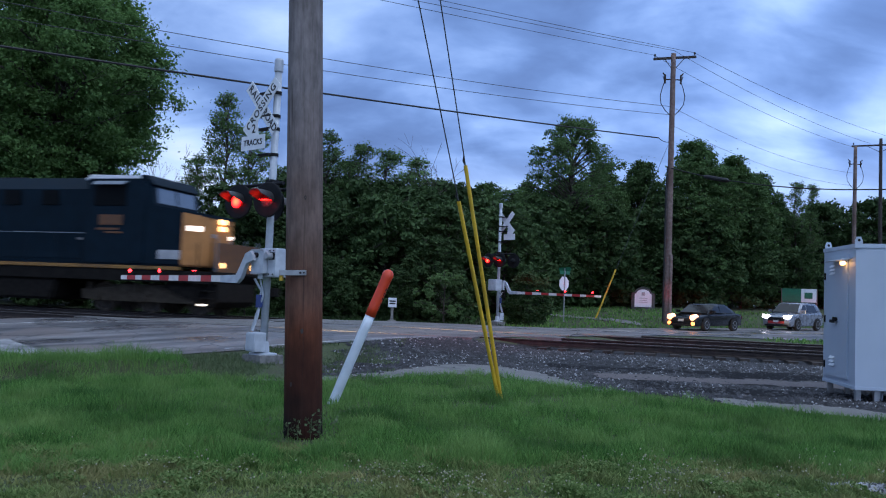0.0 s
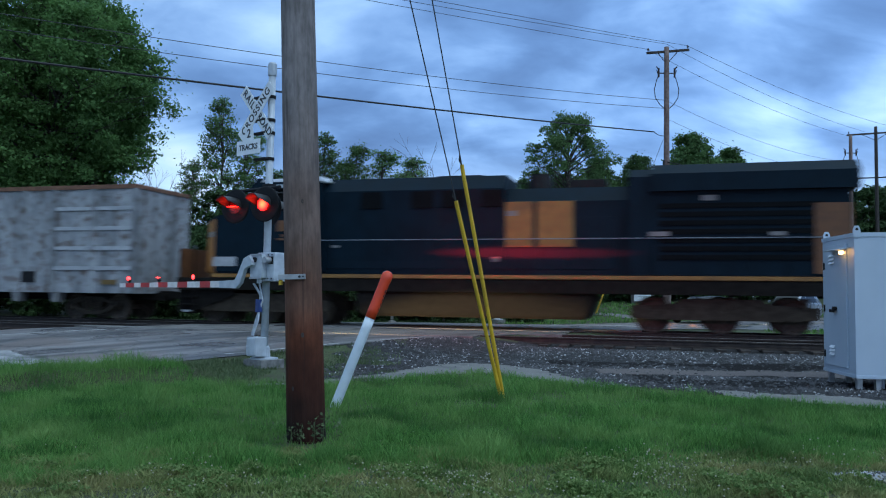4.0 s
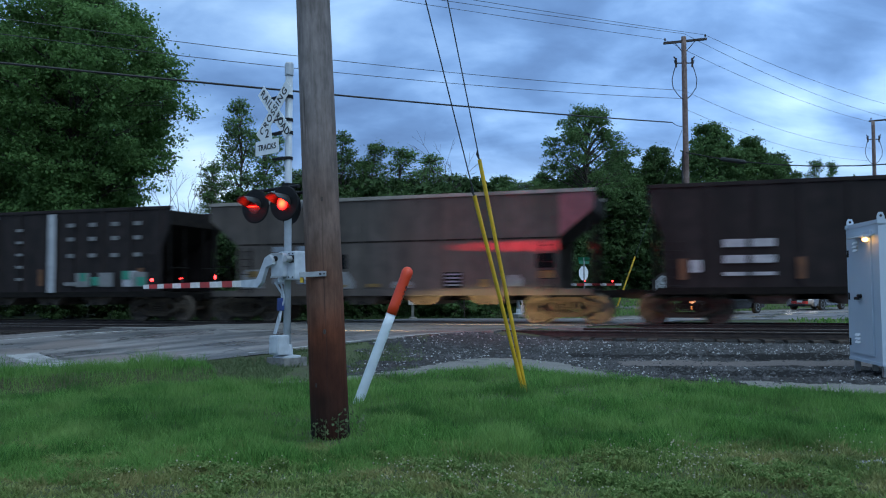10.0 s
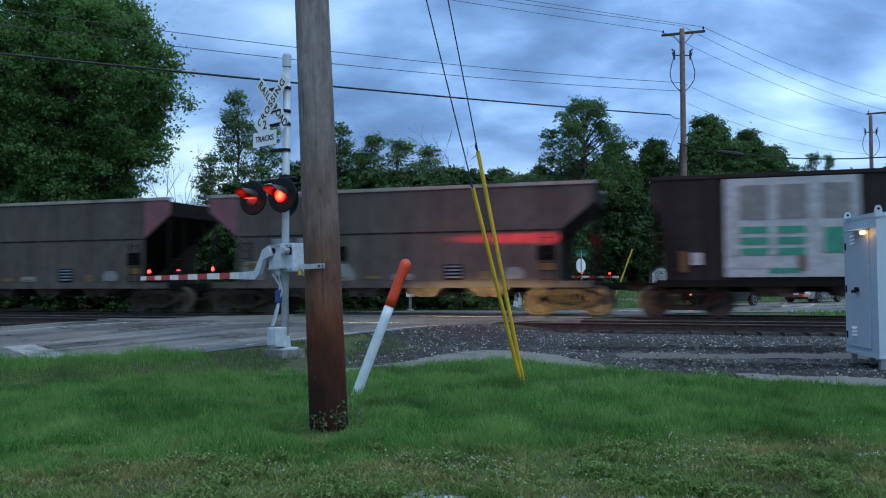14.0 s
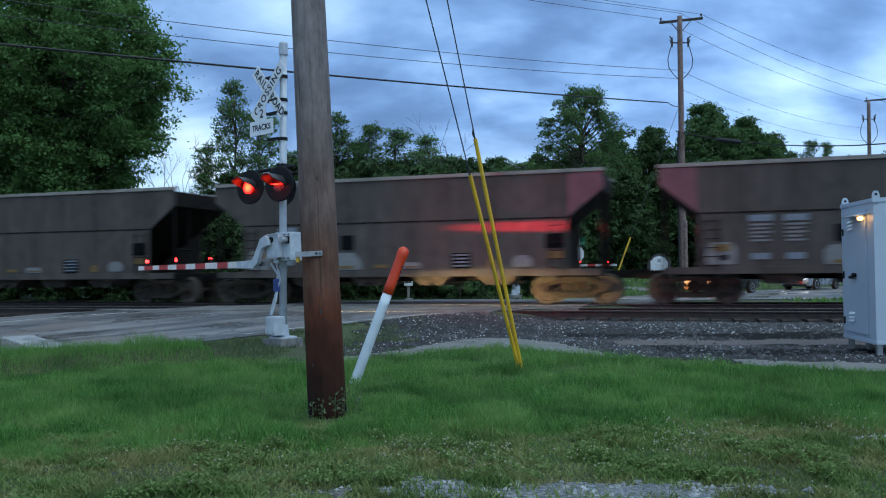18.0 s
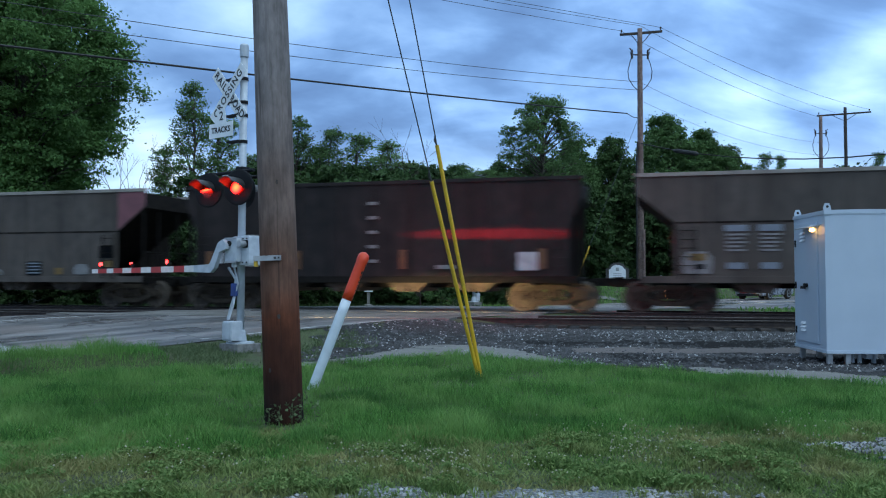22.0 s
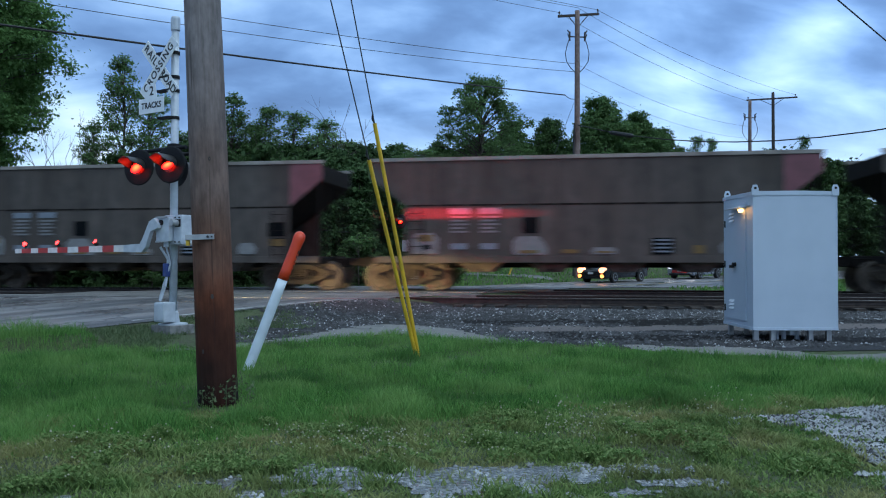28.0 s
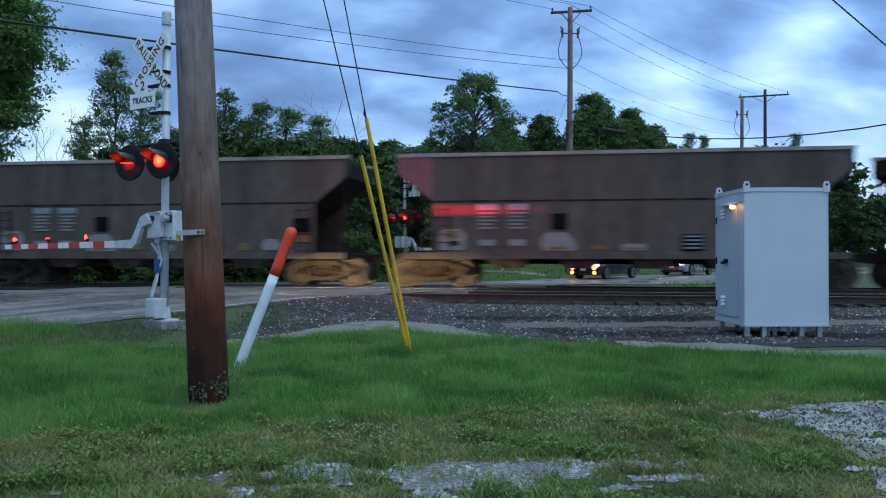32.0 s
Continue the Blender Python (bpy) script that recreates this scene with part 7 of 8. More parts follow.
# plants
def leaf_mat(name, dark, light, soft=0.25, patch=None):
    m = bpy.data.materials.new(name)
    m.use_nodes = True
    nt = m.node_tree
    n, ln = nt.nodes.new, nt.links.new
    b = nt.nodes["Principled BSDF"]
    g = n("ShaderNodeNewGeometry")
    mx = n("ShaderNodeMix")
    mx.data_type = "RGBA"
    mx.inputs["A"].default_value, mx.inputs["B"].default_value = (*dark, 1), (*light, 1)
    ln(g.outputs["Random Per Island"], mx.inputs["Factor"])
    oi = n("ShaderNodeObjectInfo")
    hs = n("ShaderNodeHueSaturation")
    mr = n("ShaderNodeMapRange")
    mr.inputs["To Min"].default_value, mr.inputs["To Max"].default_value = 0.8, 1.2
    ln(oi.outputs["Random"], mr.inputs["Value"])
    ln(mr.outputs["Result"], hs.inputs["Value"])
    col = mx.outputs["Result"]
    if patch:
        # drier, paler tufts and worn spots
        tc = n("ShaderNodeTexCoord")
        no = n("ShaderNodeTexNoise")
        no.inputs["Scale"].default_value, no.inputs["Detail"].default_value = 1.1, 5
        ln(tc.outputs["Object"], no.inputs["Vector"])
        pr = n("ShaderNodeMapRange")
        pr.inputs["From Min"].default_value, pr.inputs["From Max"].default_value = 0.42, 0.68
        ln(no.outputs["Fac"], pr.inputs["Value"])
        pm = n("ShaderNodeMix")
        pm.data_type = "RGBA"
        pm.inputs["B"].default_value = (*patch, 1)
        ln(col, pm.inputs["A"])
        ln(pr.outputs["Result"], pm.inputs["Factor"])
        col = pm.outputs["Result"]
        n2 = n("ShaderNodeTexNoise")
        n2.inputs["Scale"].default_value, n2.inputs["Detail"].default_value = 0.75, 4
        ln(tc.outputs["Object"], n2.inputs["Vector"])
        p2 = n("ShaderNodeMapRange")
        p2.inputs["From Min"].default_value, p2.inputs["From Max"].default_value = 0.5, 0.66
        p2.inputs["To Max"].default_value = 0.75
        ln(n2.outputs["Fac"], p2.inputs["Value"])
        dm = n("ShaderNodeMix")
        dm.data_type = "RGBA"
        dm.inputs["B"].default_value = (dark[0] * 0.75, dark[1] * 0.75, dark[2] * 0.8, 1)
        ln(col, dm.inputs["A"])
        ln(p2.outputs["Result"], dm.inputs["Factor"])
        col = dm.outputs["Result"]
    ln(col, hs.inputs["Color"])
    ln(hs.outputs["Color"], b.inputs["Base Color"])
    b.inputs["Roughness"].default_value = 0.7
    b.inputs["Specular IOR Level"].default_value = 0.15
    tr = n("ShaderNodeBsdfTranslucent")
    ln(hs.outputs["Color"], tr.inputs["Color"])
    ms = n("ShaderNodeMixShader")
    ms.inputs["Fac"].default_value = soft
    out = nt.nodes["Material Output"]
    ln(b.outputs["BSDF"], ms.inputs[1])
    ln(tr.outputs["BSDF"], ms.inputs[2])
    ln(ms.outputs["Shader"], out.inputs["Surface"])
    return m


M_LEAFA = leaf_mat("maple_leaves", (0.084, 0.164, 0.048), (0.132, 0.232, 0.074), 0.45)
M_LEAFB = leaf_mat("ash_leaves", (0.085, 0.16, 0.056), (0.165, 0.26, 0.10), 0.52)
M_LEAFC = leaf_mat("shrub_leaves", (0.042, 0.078, 0.028), (0.070, 0.120, 0.042), 0.3)
M_LEAFD = leaf_mat("dense_leaves", (0.06, 0.112, 0.038), (0.098, 0.168, 0.058), 0.35)
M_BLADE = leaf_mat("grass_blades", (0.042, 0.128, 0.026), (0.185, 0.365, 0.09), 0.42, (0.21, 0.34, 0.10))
M_CLOVER = leaf_mat("clover_leaves", (0.07, 0.135, 0.034), (0.26, 0.355, 0.112), 0.35, (0.32, 0.30, 0.13))
M_CLOVERLEAF = leaf_mat("clover_patch", (0.11, 0.20, 0.05), (0.30, 0.39, 0.14), 0.35)
M_FLOWER = leaf_mat("clover_flowers", (0.34, 0.34, 0.22), (0.62, 0.60, 0.44), 0.25)
M_WEED = leaf_mat("weeds", (0.07, 0.11, 0.05), (0.16, 0.2, 0.1), 0.3)


def leaf_quads(centres, size, seed, out=None):
    """One pointed leaf clump at each centre, turned at random; with out given, most lie level or face that way."""
    rs = np.random.RandomState(seed)
    c = np.array(centres)
    n = len(c)
    nm = rs.normal(size=(n, 3)) * (1.0 if out is None else 0.6)
    if out is not None:
        nm += 0.5 * out + np.array([0, 0, 0.6])
    nm /= np.linalg.norm(nm, axis=1)[:, None] + 1e-9
    u = np.cross(nm, rs.normal(size=(n, 3)))
    u /= np.linalg.norm(u, axis=1)[:, None] + 1e-9
    v = np.cross(nm, u)
    s = size * rs.uniform(0.55, 1.35, (n, 1))
    k = rs.uniform(0.4, 0.75, (n, 1))
    q = np.stack([c - u * s, c + v * s * k - u * s * 0.15, c + u * s, c - v * s * k - u * s * 0.15], 1)
    return q.reshape(-1, 3)


def crown(lobes, n, size, seed, tufts=14, flat=0.5, loose=0.12, spread=0.62):
    """Leaves gathered in flattened tufts over the skin of each lobe, with a few loose ones inside."""
    rs = np.random.RandomState(seed)
    lob = np.array(lobes)
    m = len(lob) * tufts
    pick = np.repeat(np.arange(len(lob)), tufts)
    d = rs.normal(size=(m, 3))
    d[:, 2] += 0.25
    d /= np.linalg.norm(d, axis=1)[:, None]
    r = rs.uniform(0.62, 1.08, (m, 1)) * lob[pick, 3:4]
    tuft = lob[pick, :3] + d * r * np.array([1, 1, 0.8])
    tr = lob[pick, 3] * rs.uniform(0.16, 0.40, m)
    k = rs.choice(m, n, p=tr ** 2 / (tr ** 2).sum())
    p = tuft[k] + rs.normal(size=(n, 3)) * tr[k][:, None] * np.array([spread, spread, spread * flat])
    out = d[k].copy()
    inner = rs.uniform(size=n) < loose
    j = rs.choice(len(lob), int(inner.sum()))
    p[inner] = lob[j, :3] + rs.normal(size=(len(j), 3)) * lob[j, 3:4] * 0.45
    q = leaf_quads(p, size, seed + 1, out)
    f = np.arange(n * 4).reshape(-1, 4)
    return q, f


def make_tree(h, rad, low, leaves, size, seed, material, label, lobes_n=26, trunk_r=0.25, sparse=1.0, bushy=False, prof=None, tufts=14, flat=0.5, twigs=4, hollow=0.12, loose=0.12, spread=0.62):
    """A tree with trunk, limbs and a crown of lobes between low and h; prof: its width by height, from 0 to 1."""
    rnd = random.Random(seed)
    th = thing("bush" if bushy else "tree", pose(0, 0, 0), label, "bush" if bushy else "tree", "bushes" if bushy else "trees")
    prof = prof or ((0, 0.55), (0.25, 0.95), (0.5, 1.0), (0.75, 0.75), (1.0, 0.15))
    px, pw = [p[0] for p in prof], [p[1] for p in prof]
    lobes = []
    for i in range(lobes_n):
        t = (i + 0.5) / lobes_n
        lr = rad * rnd.uniform(0.22, 0.42) * sparse
        w = max(0.0, rad * interp(t, px, pw) - lr * 0.8)
        a = i * 2.4 + rnd.uniform(-0.5, 0.5)
        q = math.sqrt(rnd.uniform(hollow, 1.0)) * w
        lobes.append((q * math.cos(a), q * math.sin(a), low + (h - low - lr * 0.7) * t + rnd.uniform(-0.4, 0.4), lr))
    b = bmesh.new()
    bend = [Vector((rnd.uniform(-0.3, 0.3) * k * 0.3 * rad / 3, rnd.uniform(-0.3, 0.3) * k * 0.3 * rad / 3, h * 0.9 * k / 5)) for k in range(6)]
    for k in range(5):
        rod(b, bend[k] - Vector((0, 0, 0.3 if k == 0 else 0)), bend[k + 1], trunk_r * (1 - k / 5.5), trunk_r * (1 - (k + 1) / 5.5), 8, False)
    for l in lobes:
        tip = Vector(l[:3])
        zz = max(0.4, tip.z - rnd.uniform(0.25, 0.45) * (h - low) * 0.5)
        k = min(4.99, zz / (h * 0.9) * 5)
        st = bend[int(k)].lerp(bend[int(k) + 1], k - int(k))
        mid = st.lerp(tip, 0.55) + Vector((0, 0, 0.25))
        rod(b, st, mid, trunk_r * 0.28, trunk_r * 0.16, 5, False)
        rod(b, mid, tip, trunk_r * 0.16, trunk_r * 0.06, 5, False)
        for j in range(twigs):
            d = Vector((rnd.gauss(0, 1), rnd.gauss(0, 1), rnd.uniform(-0.2, 1))).normalized() * l[3]
            rod(b, mid.lerp(tip, rnd.uniform(0.3, 1)), tip + d, trunk_r * 0.06, 0.012, 4, False)
    part("trunk", b, M_BARK, th)
    q, f = crown(lobes, leaves, size, seed, tufts, flat, loose, spread)
    q[:, 2] = np.maximum(q[:, 2], 0.05)
    mesh_from("crown", q.tolist(), f.tolist(), material, th)
    return th


def bare_tree(m, seed):
    rnd = random.Random(seed)
    th = thing("dead_tree", m, "bare dead tree with fine twigs above the brush", "tree", "trees")
    b = bmesh.new()

    def grow(p, d, l, r, n):
        q = p + d * l
        rod(b, p, q, r, r * 0.7, 5, False)
        if n:
            for k in range(2 if n > 1 else 3):
                e = (d + Vector((rnd.uniform(-0.6, 0.6), rnd.uniform(-0.6, 0.6), rnd.uniform(-0.1, 0.35)))).normalized()
                grow(q, e, l * rnd.uniform(0.6, 0.85), r * 0.6, n - 1)
    grow(Vector((0, 0, -0.2)), Vector((0.02, 0, 1)), 5.0, 0.14, 5)
    part("trunk", b, M_BARK, th)


def build_trees():
    def at(src, x, y, s=1.0, a=0.0, label="", zs=None):
        c = copy_thing(src, pose(x, y, ground_z(x, y) - 0.05, 0, 0, a))
        c.scale = (s, s, zs or s)
        if label:
            c["label"] = label
        return c
    # old maples: broad round shoulders, thin feet through which the sky shows
    maple = ((0, 0.45), (0.2, 0.72), (0.42, 0.92), (0.62, 1.02), (0.78, 0.8), (0.9, 0.55), (1.0, 0.2))
    big = make_tree(19.2, 7.0, 5.6, 135000, 0.105, 11, M_LEAFA, "large full green maple tree behind the tracks", 92, 0.42, 0.66, prof=maple, tufts=20, hollow=0.2)
    big.matrix_basis = pose(-21.9, 45.0, 0.2)
    wide = make_tree(18.5, 7.0, 4.9, 60000, 0.15, 13, M_LEAFA, "large full green maple tree behind the tracks", 80, 0.4, 0.74, prof=maple, tufts=18, hollow=0.2)
    wide.matrix_basis = pose(-28.6, 48.5, 0.2)
    at(wide, -34.0, 44.0, 1.02, 60)
    at(wide, -30.0, 60.0, 1.05, 130)
    # slender ashes with thin, airy crowns
    slim = ((0, 0.35), (0.2, 0.8), (0.45, 1.0), (0.7, 0.72), (0.9, 0.4), (1.0, 0.12))
    ash = make_tree(11.6, 2.5, 2.6, 13500, 0.066, 23, M_LEAFB, "slender ash tree with thin airy crown", 50, 0.12, 0.72, prof=slim, tufts=14, flat=0.6, twigs=8, loose=0.15, spread=0.62)
    ash.matrix_basis = pose(-13.7, 49.0, 0.3)
    ash.scale = (1.15, 1.15, 1.14)
    maiden = make_tree(10.8, 2.2, 2.0, 11000, 0.062, 29, M_LEAFB, "slender young tree with feathery pale crown", 44, 0.10, 0.72, prof=slim, tufts=14, flat=0.6, twigs=8, loose=0.15, spread=0.62)
    maiden.matrix_basis = pose(-5.3, 50.0, 0.3)
    for src, x, y, s, a, zs in ((maiden, -12.2, 50.5, 1.4, 50, 1.06), (ash, -16.2, 52, 0.8, 140, 0.82), (maiden, -10.6, 53, 1.3, 200, 0.86), (ash, -7.4, 50.5, 1.1, 200, 0.97), (maiden, -6.4, 53, 1.5, 310, 0.92), (maiden, -3.6, 51, 1.3, 80, 0.97), (ash, -9.2, 57, 1.4, 20, 0.84), (ash, -1.9, 54, 1.35, 10, 0.88), (maiden, -0.2, 53, 1.4, 80, 0.82), (maiden, 1.2, 55, 1.3, 130, 0.76), (ash, 2.6, 57, 1.2, 160, 0.70), (maiden, 4.6, 56, 1.35, 260, 0.80), (ash, 6.6, 60, 1.0, 30, 0.74), (maiden, 38.1, 82, 0.75, 70, 1.22), (maiden, 48.6, 82, 0.8, 10, 1.26), (ash, 45.4, 88, 0.7, 40, 0.85), (ash, 53, 88, 1.1, 100, 0.95), (maiden, 31.1, 70, 0.8, 0, 1.08), (maiden, 32.8, 71, 0.8, 90, 0.84)):
        at(src, x, y, s, a, "", zs)
    dome = ((0, 0.7), (0.25, 1.0), (0.55, 0.98), (0.75, 0.8), (0.9, 0.55), (1.0, 0.25))
    rnd2 = make_tree(15.3, 4.3, 6.4, 30000, 0.088, 37, M_LEAFB, "round-topped green tree against the sky", 95, 0.24, 0.5, prof=dome, tufts=16, flat=0.5, twigs=5, loose=0.2, spread=0.7)
    rnd2.matrix_basis = pose(10.0, 62.0, 0.5)
    full = make_tree(15.0, 4.9, 2.5, 60000, 0.12, 41, M_LEAFD, "broad dense dark green tree beyond the road", 95, 0.3, 0.62, prof=dome, tufts=20, hollow=0.05)
    full.matrix_basis = pose(21.6, 68.0, 0.2)
    for x, y, s, a, zs in ((25.2, 69.5, 0.85, 90, 0.87), (28.6, 72, 0.7, 310, 0.80), (17.2, 70, 0.75, 200, 0.83), (13.6, 69, 0.75, 150, 0.80), (6.6, 64, 0.6, 240, 0.64), (33, 78, 0.8, 20, 0.66), (41, 86, 0.85, 270, 0.60), (49, 90, 0.95, 130, 0.62), (58, 92, 1.0, 40, 0.68), (10.2, 66, 0.8, 60, 0.68), (3.4, 60, 0.65, 0, 0.60)):
        at(full, x, y, s, a, "", zs)
    bush = make_tree(6.4, 3.2, 0.3, 16000, 0.13, 51, M_LEAFC, "dense dark green brush along the tracks", 56, 0.1, 0.62, True, prof=((0, 0.85), (0.4, 1.0), (0.7, 0.85), (1.0, 0.35)), tufts=12)
    bush.matrix_basis = pose(-6.5, 43.5, 0.1)
    rnd = random.Random(5)
    for x, y, s in ((-10.5, 44, 1.0), (-14.5, 42.5, 0.8), (-19, 42.5, 0.75), (-24, 43.5, 0.8), (-30, 44, 0.9), (-3.0, 43, 1.05), (0.3, 43.5, 1.0), (3.6, 46.5, 1.05), (-8.5, 47, 1.25), (-4.8, 47.5, 1.25), (-1.2, 47.5, 1.2), (2.4, 50, 1.15), (6.2, 55.5, 1.1), (9.6, 62, 1.2), (13.0, 66, 1.25), (17.0, 66, 1.3), (21, 66, 1.3), (25.5, 68, 1.3), (30, 71, 1.3), (35, 77, 1.3), (40, 82, 1.25), (45.5, 84, 1.2), (51, 86, 1.2), (57, 88, 1.2), (64, 90, 1.3), (-2.0, 39.6, 0.42), (4.4, 40.2, 0.45), (-5.5, 39.5, 0.5), (-9, 40, 0.5), (-0.4, 41, 0.7), (-12.5, 40.6, 0.75), (-16.2, 41, 0.75), (-7.4, 41.6, 0.75), (-20.5, 41, 0.7), (-26, 41.5, 0.7), (41, 75, 1.7), (47, 79, 1.7), (36, 75, 1.6), (53, 83, 1.8), (-12.5, 47.5, 1.15), (-6.6, 52, 1.35), (-3.0, 52, 1.3), (0.6, 51, 1.3), (8.0, 60, 1.3), (12.4, 62, 1.3), (19, 66.5, 1.5)):
        at(bush, x, y, s, rnd.uniform(0, 360))
    # a paler shrub with arching sprays beside the trackside sign
    shrub = make_tree(2.6, 1.7, 0.2, 5200, 0.075, 63, M_LEAFB, "lighter green shrub with arching leafy sprays", 30, 0.04, 0.45, True, prof=((0, 0.9), (0.5, 1.0), (1.0, 0.5)), tufts=8, flat=0.3)
    shrub.matrix_basis = pose(0.2, 38.4, 0.1)
    at(shrub, -9.4, 38.6, 0.8, 90)
    for x, y, k, a in ((-1.6, 50.5, 0.66, 0), (-2.7, 50.0, 0.62, 100), (-17.0, 48.5, 0.60, 40), (-15.6, 49.5, 0.58, 200), (1.9, 51.5, 0.50, 280), (-0.4, 51.5, 0.56, 330)):
        bare_tree(pose(x, y, 0.4, 0, 0, a) @ Matrix.Scale(k, 4), int(a) + 77)
    # far wood that closes the horizon
    rs = np.random.RandomState(3)
    lob = []
    for i in range(260):
        a = rs.uniform(-1.35, 1.35)
        r = rs.uniform(120, 150)
        hgt = rs.uniform(2, 9)
        lob.append((r * math.sin(a), r * math.cos(a), hgt, rs.uniform(3, 5)))
    q, f = crown(lob, 30000, 0.7, 8)
    q[:, 2] = np.maximum(q[:, 2], 0.0)
    tagged(mesh_from("far_wood", q.tolist(), f.tolist(), M_LEAFC), "distant dark green wood along the horizon", "wood", kind="stuff")


def blades(name, pts, hgt, width, material, label, seed, lean=0.5):
    """Bent grass blades of three faces each."""
    rs = np.random.RandomState(seed)
    p = np.array(pts)
    n = len(p)
    h = np.array(hgt)[:, None] * rs.uniform(0.6, 1.3, (n, 1))
    a = rs.uniform(0, 6.283, n)
    side = np.stack([np.cos(a), np.sin(a), np.zeros(n)], 1) * width * rs.uniform(0.6, 1.4, (n, 1))
    b = rs.uniform(0, 6.283, n)
    ln = np.stack([np.cos(b), np.sin(b), np.zeros(n)], 1) * h * rs.uniform(0.1, lean * 1.6, (n, 1))
    up = np.array([[0, 0, 1.0]])
    v = np.stack([p - side, p + side, p + up * h * 0.55 + ln * 0.35 + side * 0.75, p + up * h * 0.55 + ln * 0.35 - side * 0.75, p + up * h * 0.95 + ln], 1)
    base = (np.arange(n) * 5)[:, None]
    f = (base + np.array([[0, 1, 2, 3]])).tolist() + (base + np.array([[3, 2, 4]])).tolist()
    return tagged(mesh_from(name, v.reshape(-1, 3).tolist(), f, material), label, "grass", kind="stuff")


def build_grass():
    rs = np.random.RandomState(4)
    tall, th, short, sh = [], [], [], []

    def in_view(x, y):
        return -0.62 * y - 0.8 < x < 0.80 * y + 1.0
    while len(tall) < 165000:
        y = 5.8 + 11.0 * rs.uniform() ** 1.45
        x = rs.uniform(-0.62 * y - 0.8, 0.8 * y + 1.0)
        if y > lawn_far(x) + 0.12 * nz(x, y, 2.0) or IN_PATCH(x, y) and rs.uniform() < (0.95 if x > 2.6 else 0.8):
            continue
        edge = interp(x, (-4, -2, -0.5, 0.8, 2.3, 3.6), (6.0, 6.15, 6.35, 6.75, 6.95, 6.85)) + 0.35 * nz(x, y, 0.9) + 0.2 * nz(x, y, 3.0, 1)
        if y < edge and rs.uniform() < 0.92:
            continue
        tuft = 0.42 + 0.75 * nz(x, y, 1.1, 3) + 0.65 * nz(x, y, 3.6, 6)
        bank = y - 12.0 - 0.65 * (x + 5)
        left = smooth(-3.3, -4.2, x)
        if left > 0.5 and abs(bank + 0.05) < 0.13 and rs.uniform() < 0.6:
            continue
        ridge = 1 + 0.7 * smooth(0.1, 0.5, bank) * (1 - smooth(1.2, 2.4, bank)) * left
        d = math.hypot(x - 0.75, (y - 10.6) * 1.3)
        hollow = math.hypot((x - 0.47) / 0.34, (y - 10.2) / 0.42) + 0.25 * nz(x, y, 5.0, 2)
        if hollow < 1 and rs.uniform() < 0.93:
            continue
        clump = 1 + 0.9 * math.exp(-(d / 0.35) ** 2)
        pole = 0.35 + 0.65 * smooth(0.25, 0.9, math.hypot(x - POLE_AT.x, y - POLE_AT.y + 0.15))
        thin = nz(x, y, 1.3, 11) + 0.6 * nz(x, y, 3.2, 2)
        if thin < -0.22 and rs.uniform() < 0.3:
            continue
        tall.append((x, y, ground_z(x, y) - 0.01))
        th.append((0.035 + 0.135 * max(0, tuft)) * (0.25 + 0.75 * smooth(-0.05, 0.4, y - edge)) * ridge * clump * pole + 0.025)
    # thicker growth on the bank at the road's edge
    while len(tall) < 179000:
        x, y = rs.uniform(-9.5, -3.2), rs.uniform(10.4, 15.8)
        bank = y - 12.0 - 0.65 * (x + 5)
        if y > lawn_far(x) + 0.12 * nz(x, y, 2.0) or -0.2 < bank < 0.05 and rs.uniform() < 0.5:
            continue
        tall.append((x, y, ground_z(x, y) - 0.01))
        th.append((0.10 if bank > 0 else 0.07) * (0.7 + 0.6 * nz(x, y, 1.8, 3)) + 0.03)
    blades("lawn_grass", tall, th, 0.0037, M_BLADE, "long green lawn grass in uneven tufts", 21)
    def clumpy(x, y):
        return nz(x, y, 2.1, 13) + 0.8 * nz(x, y, 5.5, 9)
    while len(short) < 92000:
        y = 3.0 + 4.3 * rs.uniform() ** 0.8
        x = rs.uniform(-0.62 * y - 0.6, 0.8 * y + 0.8)
        if IN_PATCH(x, y) and rs.uniform() < (0.9 if x > 2.6 else 0.86):
            continue
        k = clumpy(x, y)
        if rs.uniform() > 0.5 + 0.5 * smooth(-0.3, 0.3, k):
            continue
        short.append((x, y, ground_z(x, y) - 0.005))
        sh.append(0.022 + 0.05 * smooth(-0.2, 0.6, k) + 0.02 * rs.uniform())
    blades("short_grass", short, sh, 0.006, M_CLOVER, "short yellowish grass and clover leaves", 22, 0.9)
    # patches of clover leaf
    cl = []
    while len(cl) < 26000:
        y = 3.2 + 4.2 * rs.uniform() ** 0.8
        x = rs.uniform(-0.62 * y - 0.6, 0.8 * y + 0.8)
        if nz(x, y, 1.4, 17) + 0.5 * nz(x, y, 4.0, 4) < 0.1 or y > 6.6 + 0.8 * nz(x, y, 0.7, 2) or IN_PATCH(x, y) and rs.uniform() < 0.93:
            continue
        if rs.uniform() > smooth(-0.25, 0.35, clumpy(x, y)):
            continue
        cl.append((x, y, ground_z(x, y) + rs.uniform(0.02, 0.05) + 0.05 * smooth(-0.2, 0.6, clumpy(x, y))))
    q = leaf_quads(cl, 0.013, 31, np.zeros((len(cl), 3)))
    tagged(mesh_from("clover", q.tolist(), np.arange(len(cl) * 4).reshape(-1, 4).tolist(), M_CLOVERLEAF), "low pale green clover patches in the lawn", "clover", kind="stuff")
    # clover flower heads
    heads = []
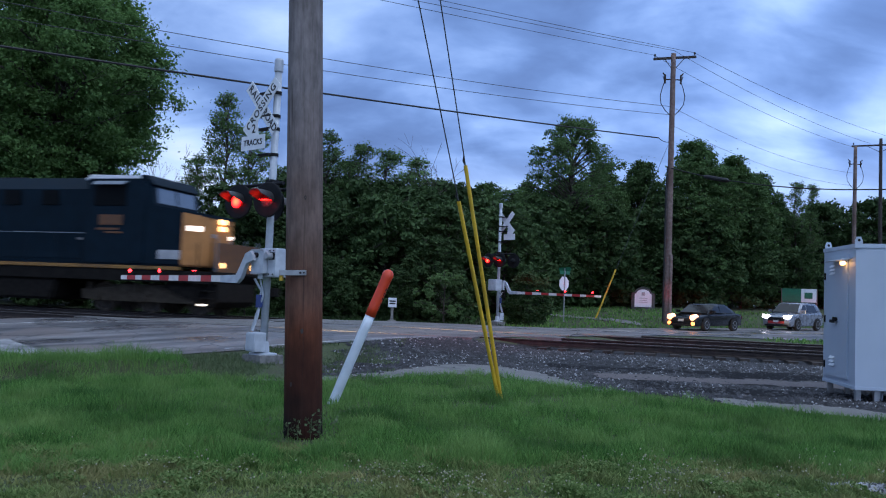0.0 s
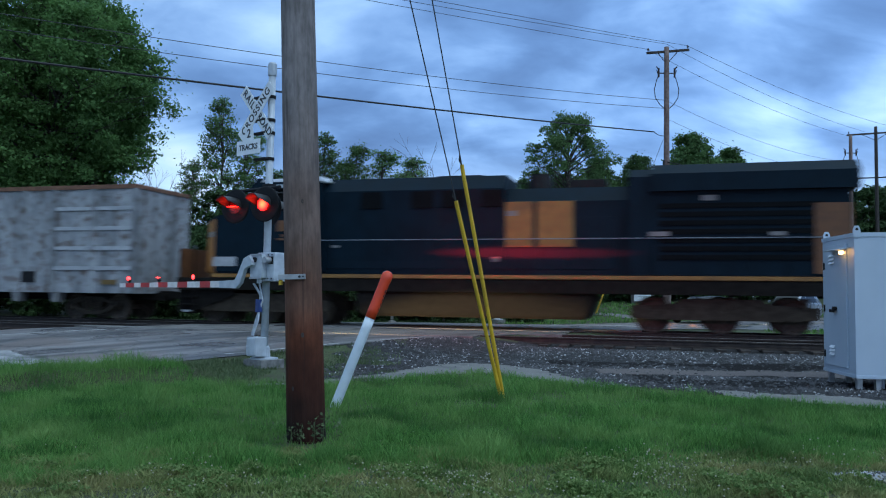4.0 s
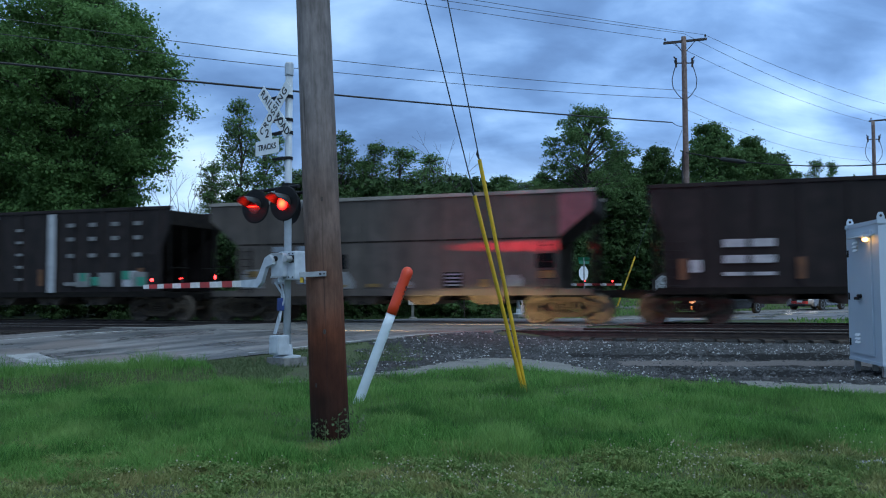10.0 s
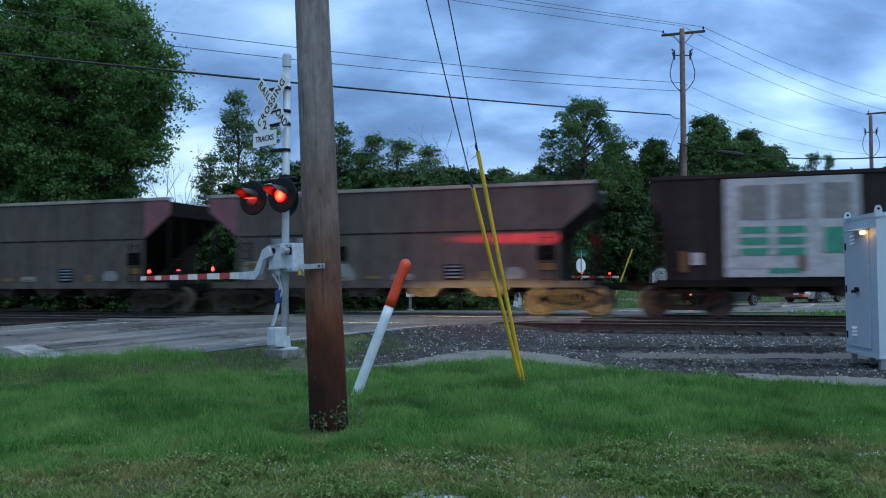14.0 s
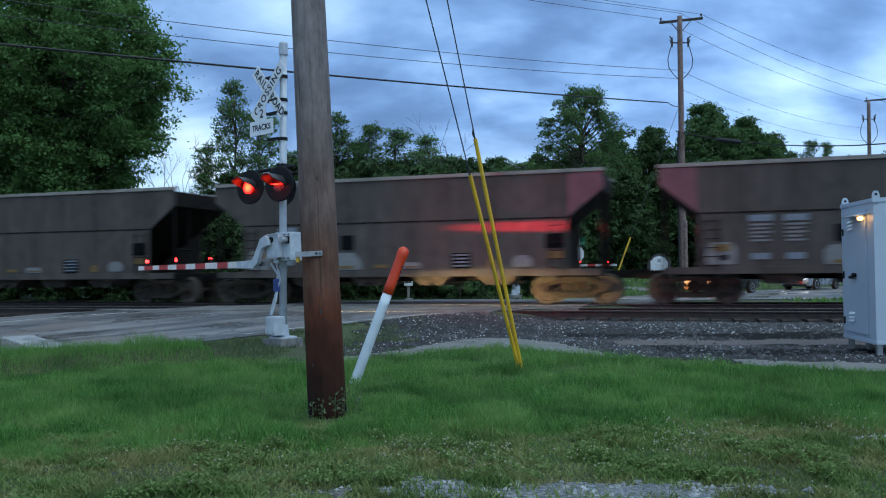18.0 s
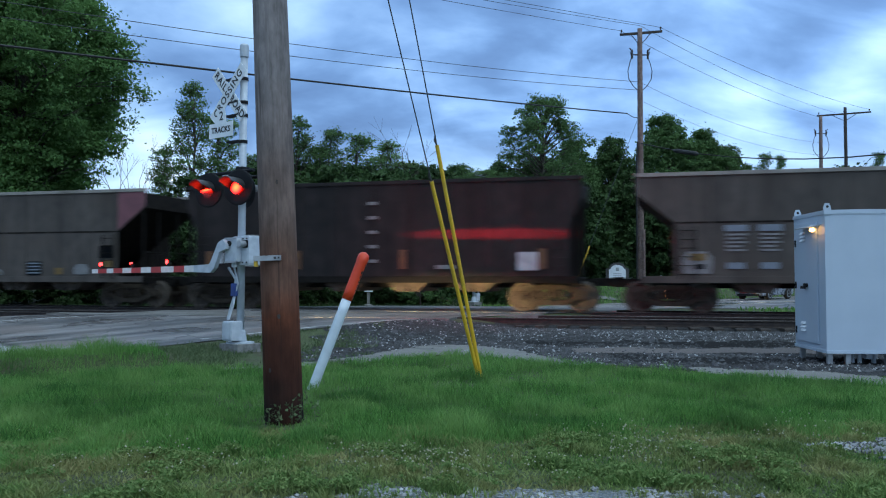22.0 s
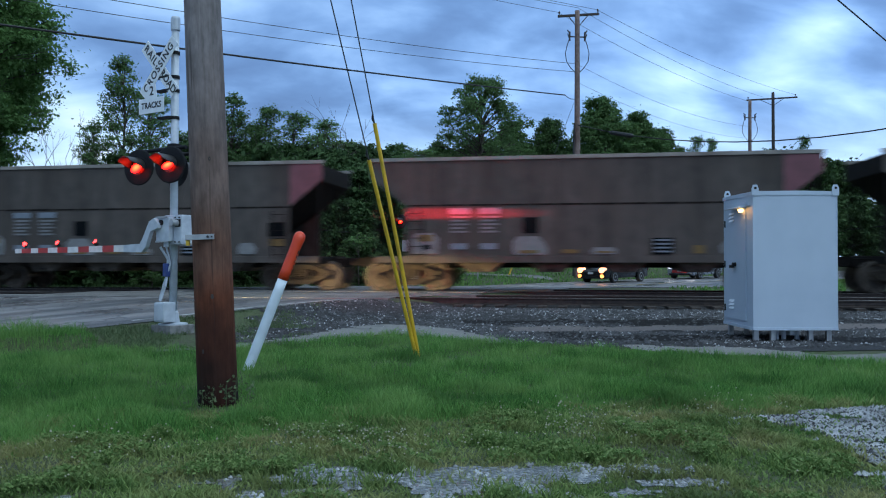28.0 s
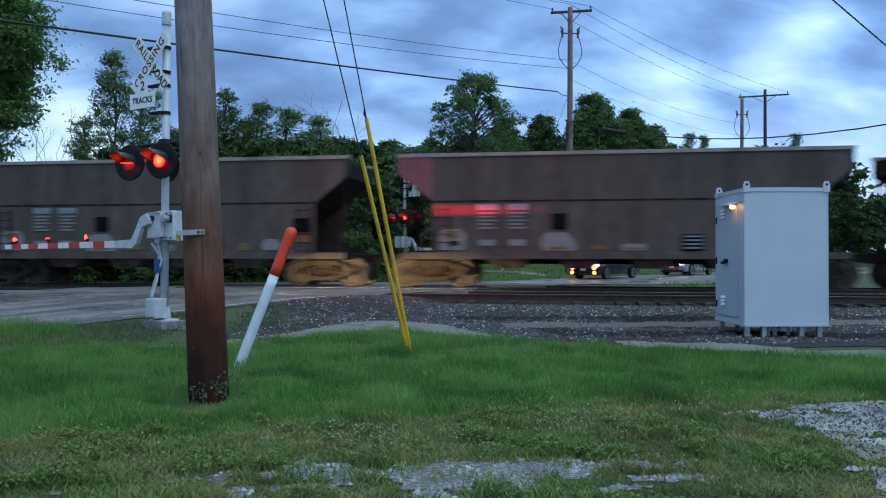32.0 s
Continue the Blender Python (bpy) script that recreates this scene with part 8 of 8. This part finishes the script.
    while len(heads) < 520:
        y = rs.uniform(4.6, 8.2)
        x = rs.uniform(-0.5 * y, 0.8 * y)
        w = smooth(-0.1, 0.45, nz(x, y, 0.8, 8) + 0.5 * nz(x, y, 3.0, 5)) * math.exp(-((y - 6.0) / 0.9) ** 2) * (1.0 if x > -0.6 else 0.25)
        if rs.uniform() < w and not IN_PATCH(x, y):
            heads.append((x, y, ground_z(x, y) + rs.uniform(0.05, 0.13)))
    n = len(heads)
    hp = np.array(heads)
    base = np.array([(1, 0, 0), (0, 1, 0), (-1, 0, 0), (0, -1, 0), (0, 0, 1), (0, 0, -0.8)], float) * 0.0082
    v = base[None] * rs.uniform(0.7, 1.3, (n, 1, 1)) + hp[:, None, :]
    tri = np.array([(0, 1, 4), (1, 2, 4), (2, 3, 4), (3, 0, 4), (1, 0, 5), (2, 1, 5), (3, 2, 5), (0, 3, 5)])
    f = (tri[None] + (np.arange(n) * 6)[:, None, None]).reshape(-1, 3)
    tagged(mesh_from("clover_flowers", v.reshape(-1, 3).tolist(), f.tolist(), M_FLOWER), "small white clover flowers in the grass", "flowers", kind="stuff")
    # weeds at the foot of the pole
    for x, y, s in ((-1.2, 7.52, 1.0), (-1.32, 7.5, 0.8), (-1.12, 7.55, 1.2), (-1.42, 7.52, 0.7), (-1.0, 7.62, 0.9)):
        th2 = thing("weed", pose(x, y, ground_z(x, y)), "pale green weed at the foot of the pole", "weed", "weeds")
        b = bmesh.new()
        rod(b, (0, 0, 0), (0.01, -0.01, 0.24 * s), 0.004, 0.002, 5)
        part("stem", b, M_WEED, th2)
        c = [(rs.normal() * 0.03, rs.normal() * 0.03, rs.uniform(0.06, 0.26) * s) for _ in range(26)]
        q = leaf_quads(c, 0.02, int(s * 100))
        mesh_from("leaves", q.tolist(), np.arange(len(c) * 4).reshape(-1, 4).tolist(), M_WEED, th2)
    # thin rough grass on the bare ground round the signal
    vp, vh = [], []
    while len(vp) < 9000:
        x, y = rs.uniform(-9, -0.8), rs.uniform(11.5, 20)
        r = road_off(x, y)
        if y < lawn_far(x) - 0.2 or r > -0.75 + 0.2 * nz(x, y, 1.5) or track_off(x, y) > -6:
            continue
        if rs.uniform() < smooth(-0.25, 0.45, nz(x, y, 0.9, 3) + 0.5 * nz(x, y, 3.0, 7) + (0.25 if x < -3 else -0.15)):
            vp.append((x, y, ground_z(x, y) - 0.005))
            vh.append(0.05 + 0.05 * rs.uniform())
    blades("rough_grass", vp, vh, 0.007, M_WEED, "thin rough grass on bare gravelly soil", 25, 0.8)
    # thin far verge grass beyond the tracks and beside the road
    far, fh, near, nh = [], [], [], []
    while len(far) < 14000:
        y = rs.uniform(30, 62)
        x = rs.uniform(-0.45 * y, 0.65 * y)
        r, o = road_off(x, y), track_off(x, y)
        if o < 5 or -1.2 < r < 9.2:
            continue
        q, qh = (near, nh) if x < 3 and y < 44 else (far, fh)
        q.append((x, y, ground_z(x, y)))
        qh.append(0.16)
    blades("verge_grass", far, fh, 0.03, M_BLADE, "green verge grass beyond the tracks", 23)
    blades("verge_weeds", near, nh, 0.03, M_LEAFC, "dark rank weeds along the far side of the tracks", 24)
    # ballast and limestone
    st, ws, ps = [], [], []
    while len(st) < 24000:
        y = rs.uniform(11.5, 25)
        x = rs.uniform(-5, 26)
        o = track_off(x, y)
        if (IN_YARD(x, y) or PALE_KIND(x, y) == "edge" or -9.5 < o < -5.3 and road_off(x, y) < -1.4) and rs.uniform() < STONY(x, y) * (0.25 + 0.75 * smooth(-0.05, 0.35, nz(x, y, 0.55, 6) + (0.25 if o > -8 else 0))):
            (ws if rs.uniform() < (0.7 if PALE_KIND(x, y) else 0.13 * STONY(x, y)) else st).append((x, y, ground_z(x, y) + 0.015))
    stones("ballast", st, 0.036, M_STONE, "dark grey crushed ballast stones")
    stones("pale_ballast", ws, 0.03, M_WHITESTONE, "pale grey crushed stones among the ballast")
    while len(ps) < 5000:
        y = rs.uniform(2.8, 8.4)
        x = rs.uniform(-0.6 * y, 0.8 * y)
        if IN_PATCH(x, y) and (x > 2.6 or rs.uniform() < 0.10):
            ps.append((x, y, ground_z(x, y) + 0.008))
    cs, cw = [], []
    while len(cs) + len(cw) < 9000:
        y = rs.uniform(4.2, 6.9)
        x = rs.uniform(2.5, 0.8 * y + 0.4)
        if IN_PATCH(x, y):
            (cw if rs.uniform() < 0.62 else cs).append((x, y, ground_z(x, y) + 0.012))
    stones("dark_gravel", cs, 0.022, M_STONE, "dark grey crushed stones at the lawn's edge")
    stones("pale_gravel", cw, 0.022, M_WHITESTONE, "pale grey crushed stones at the lawn's edge")
    stones("crushed_limestone", ps, 0.02, M_WHITESTONE, "pale crushed limestone in the grass")


build_trees()
build_grass()
motions()
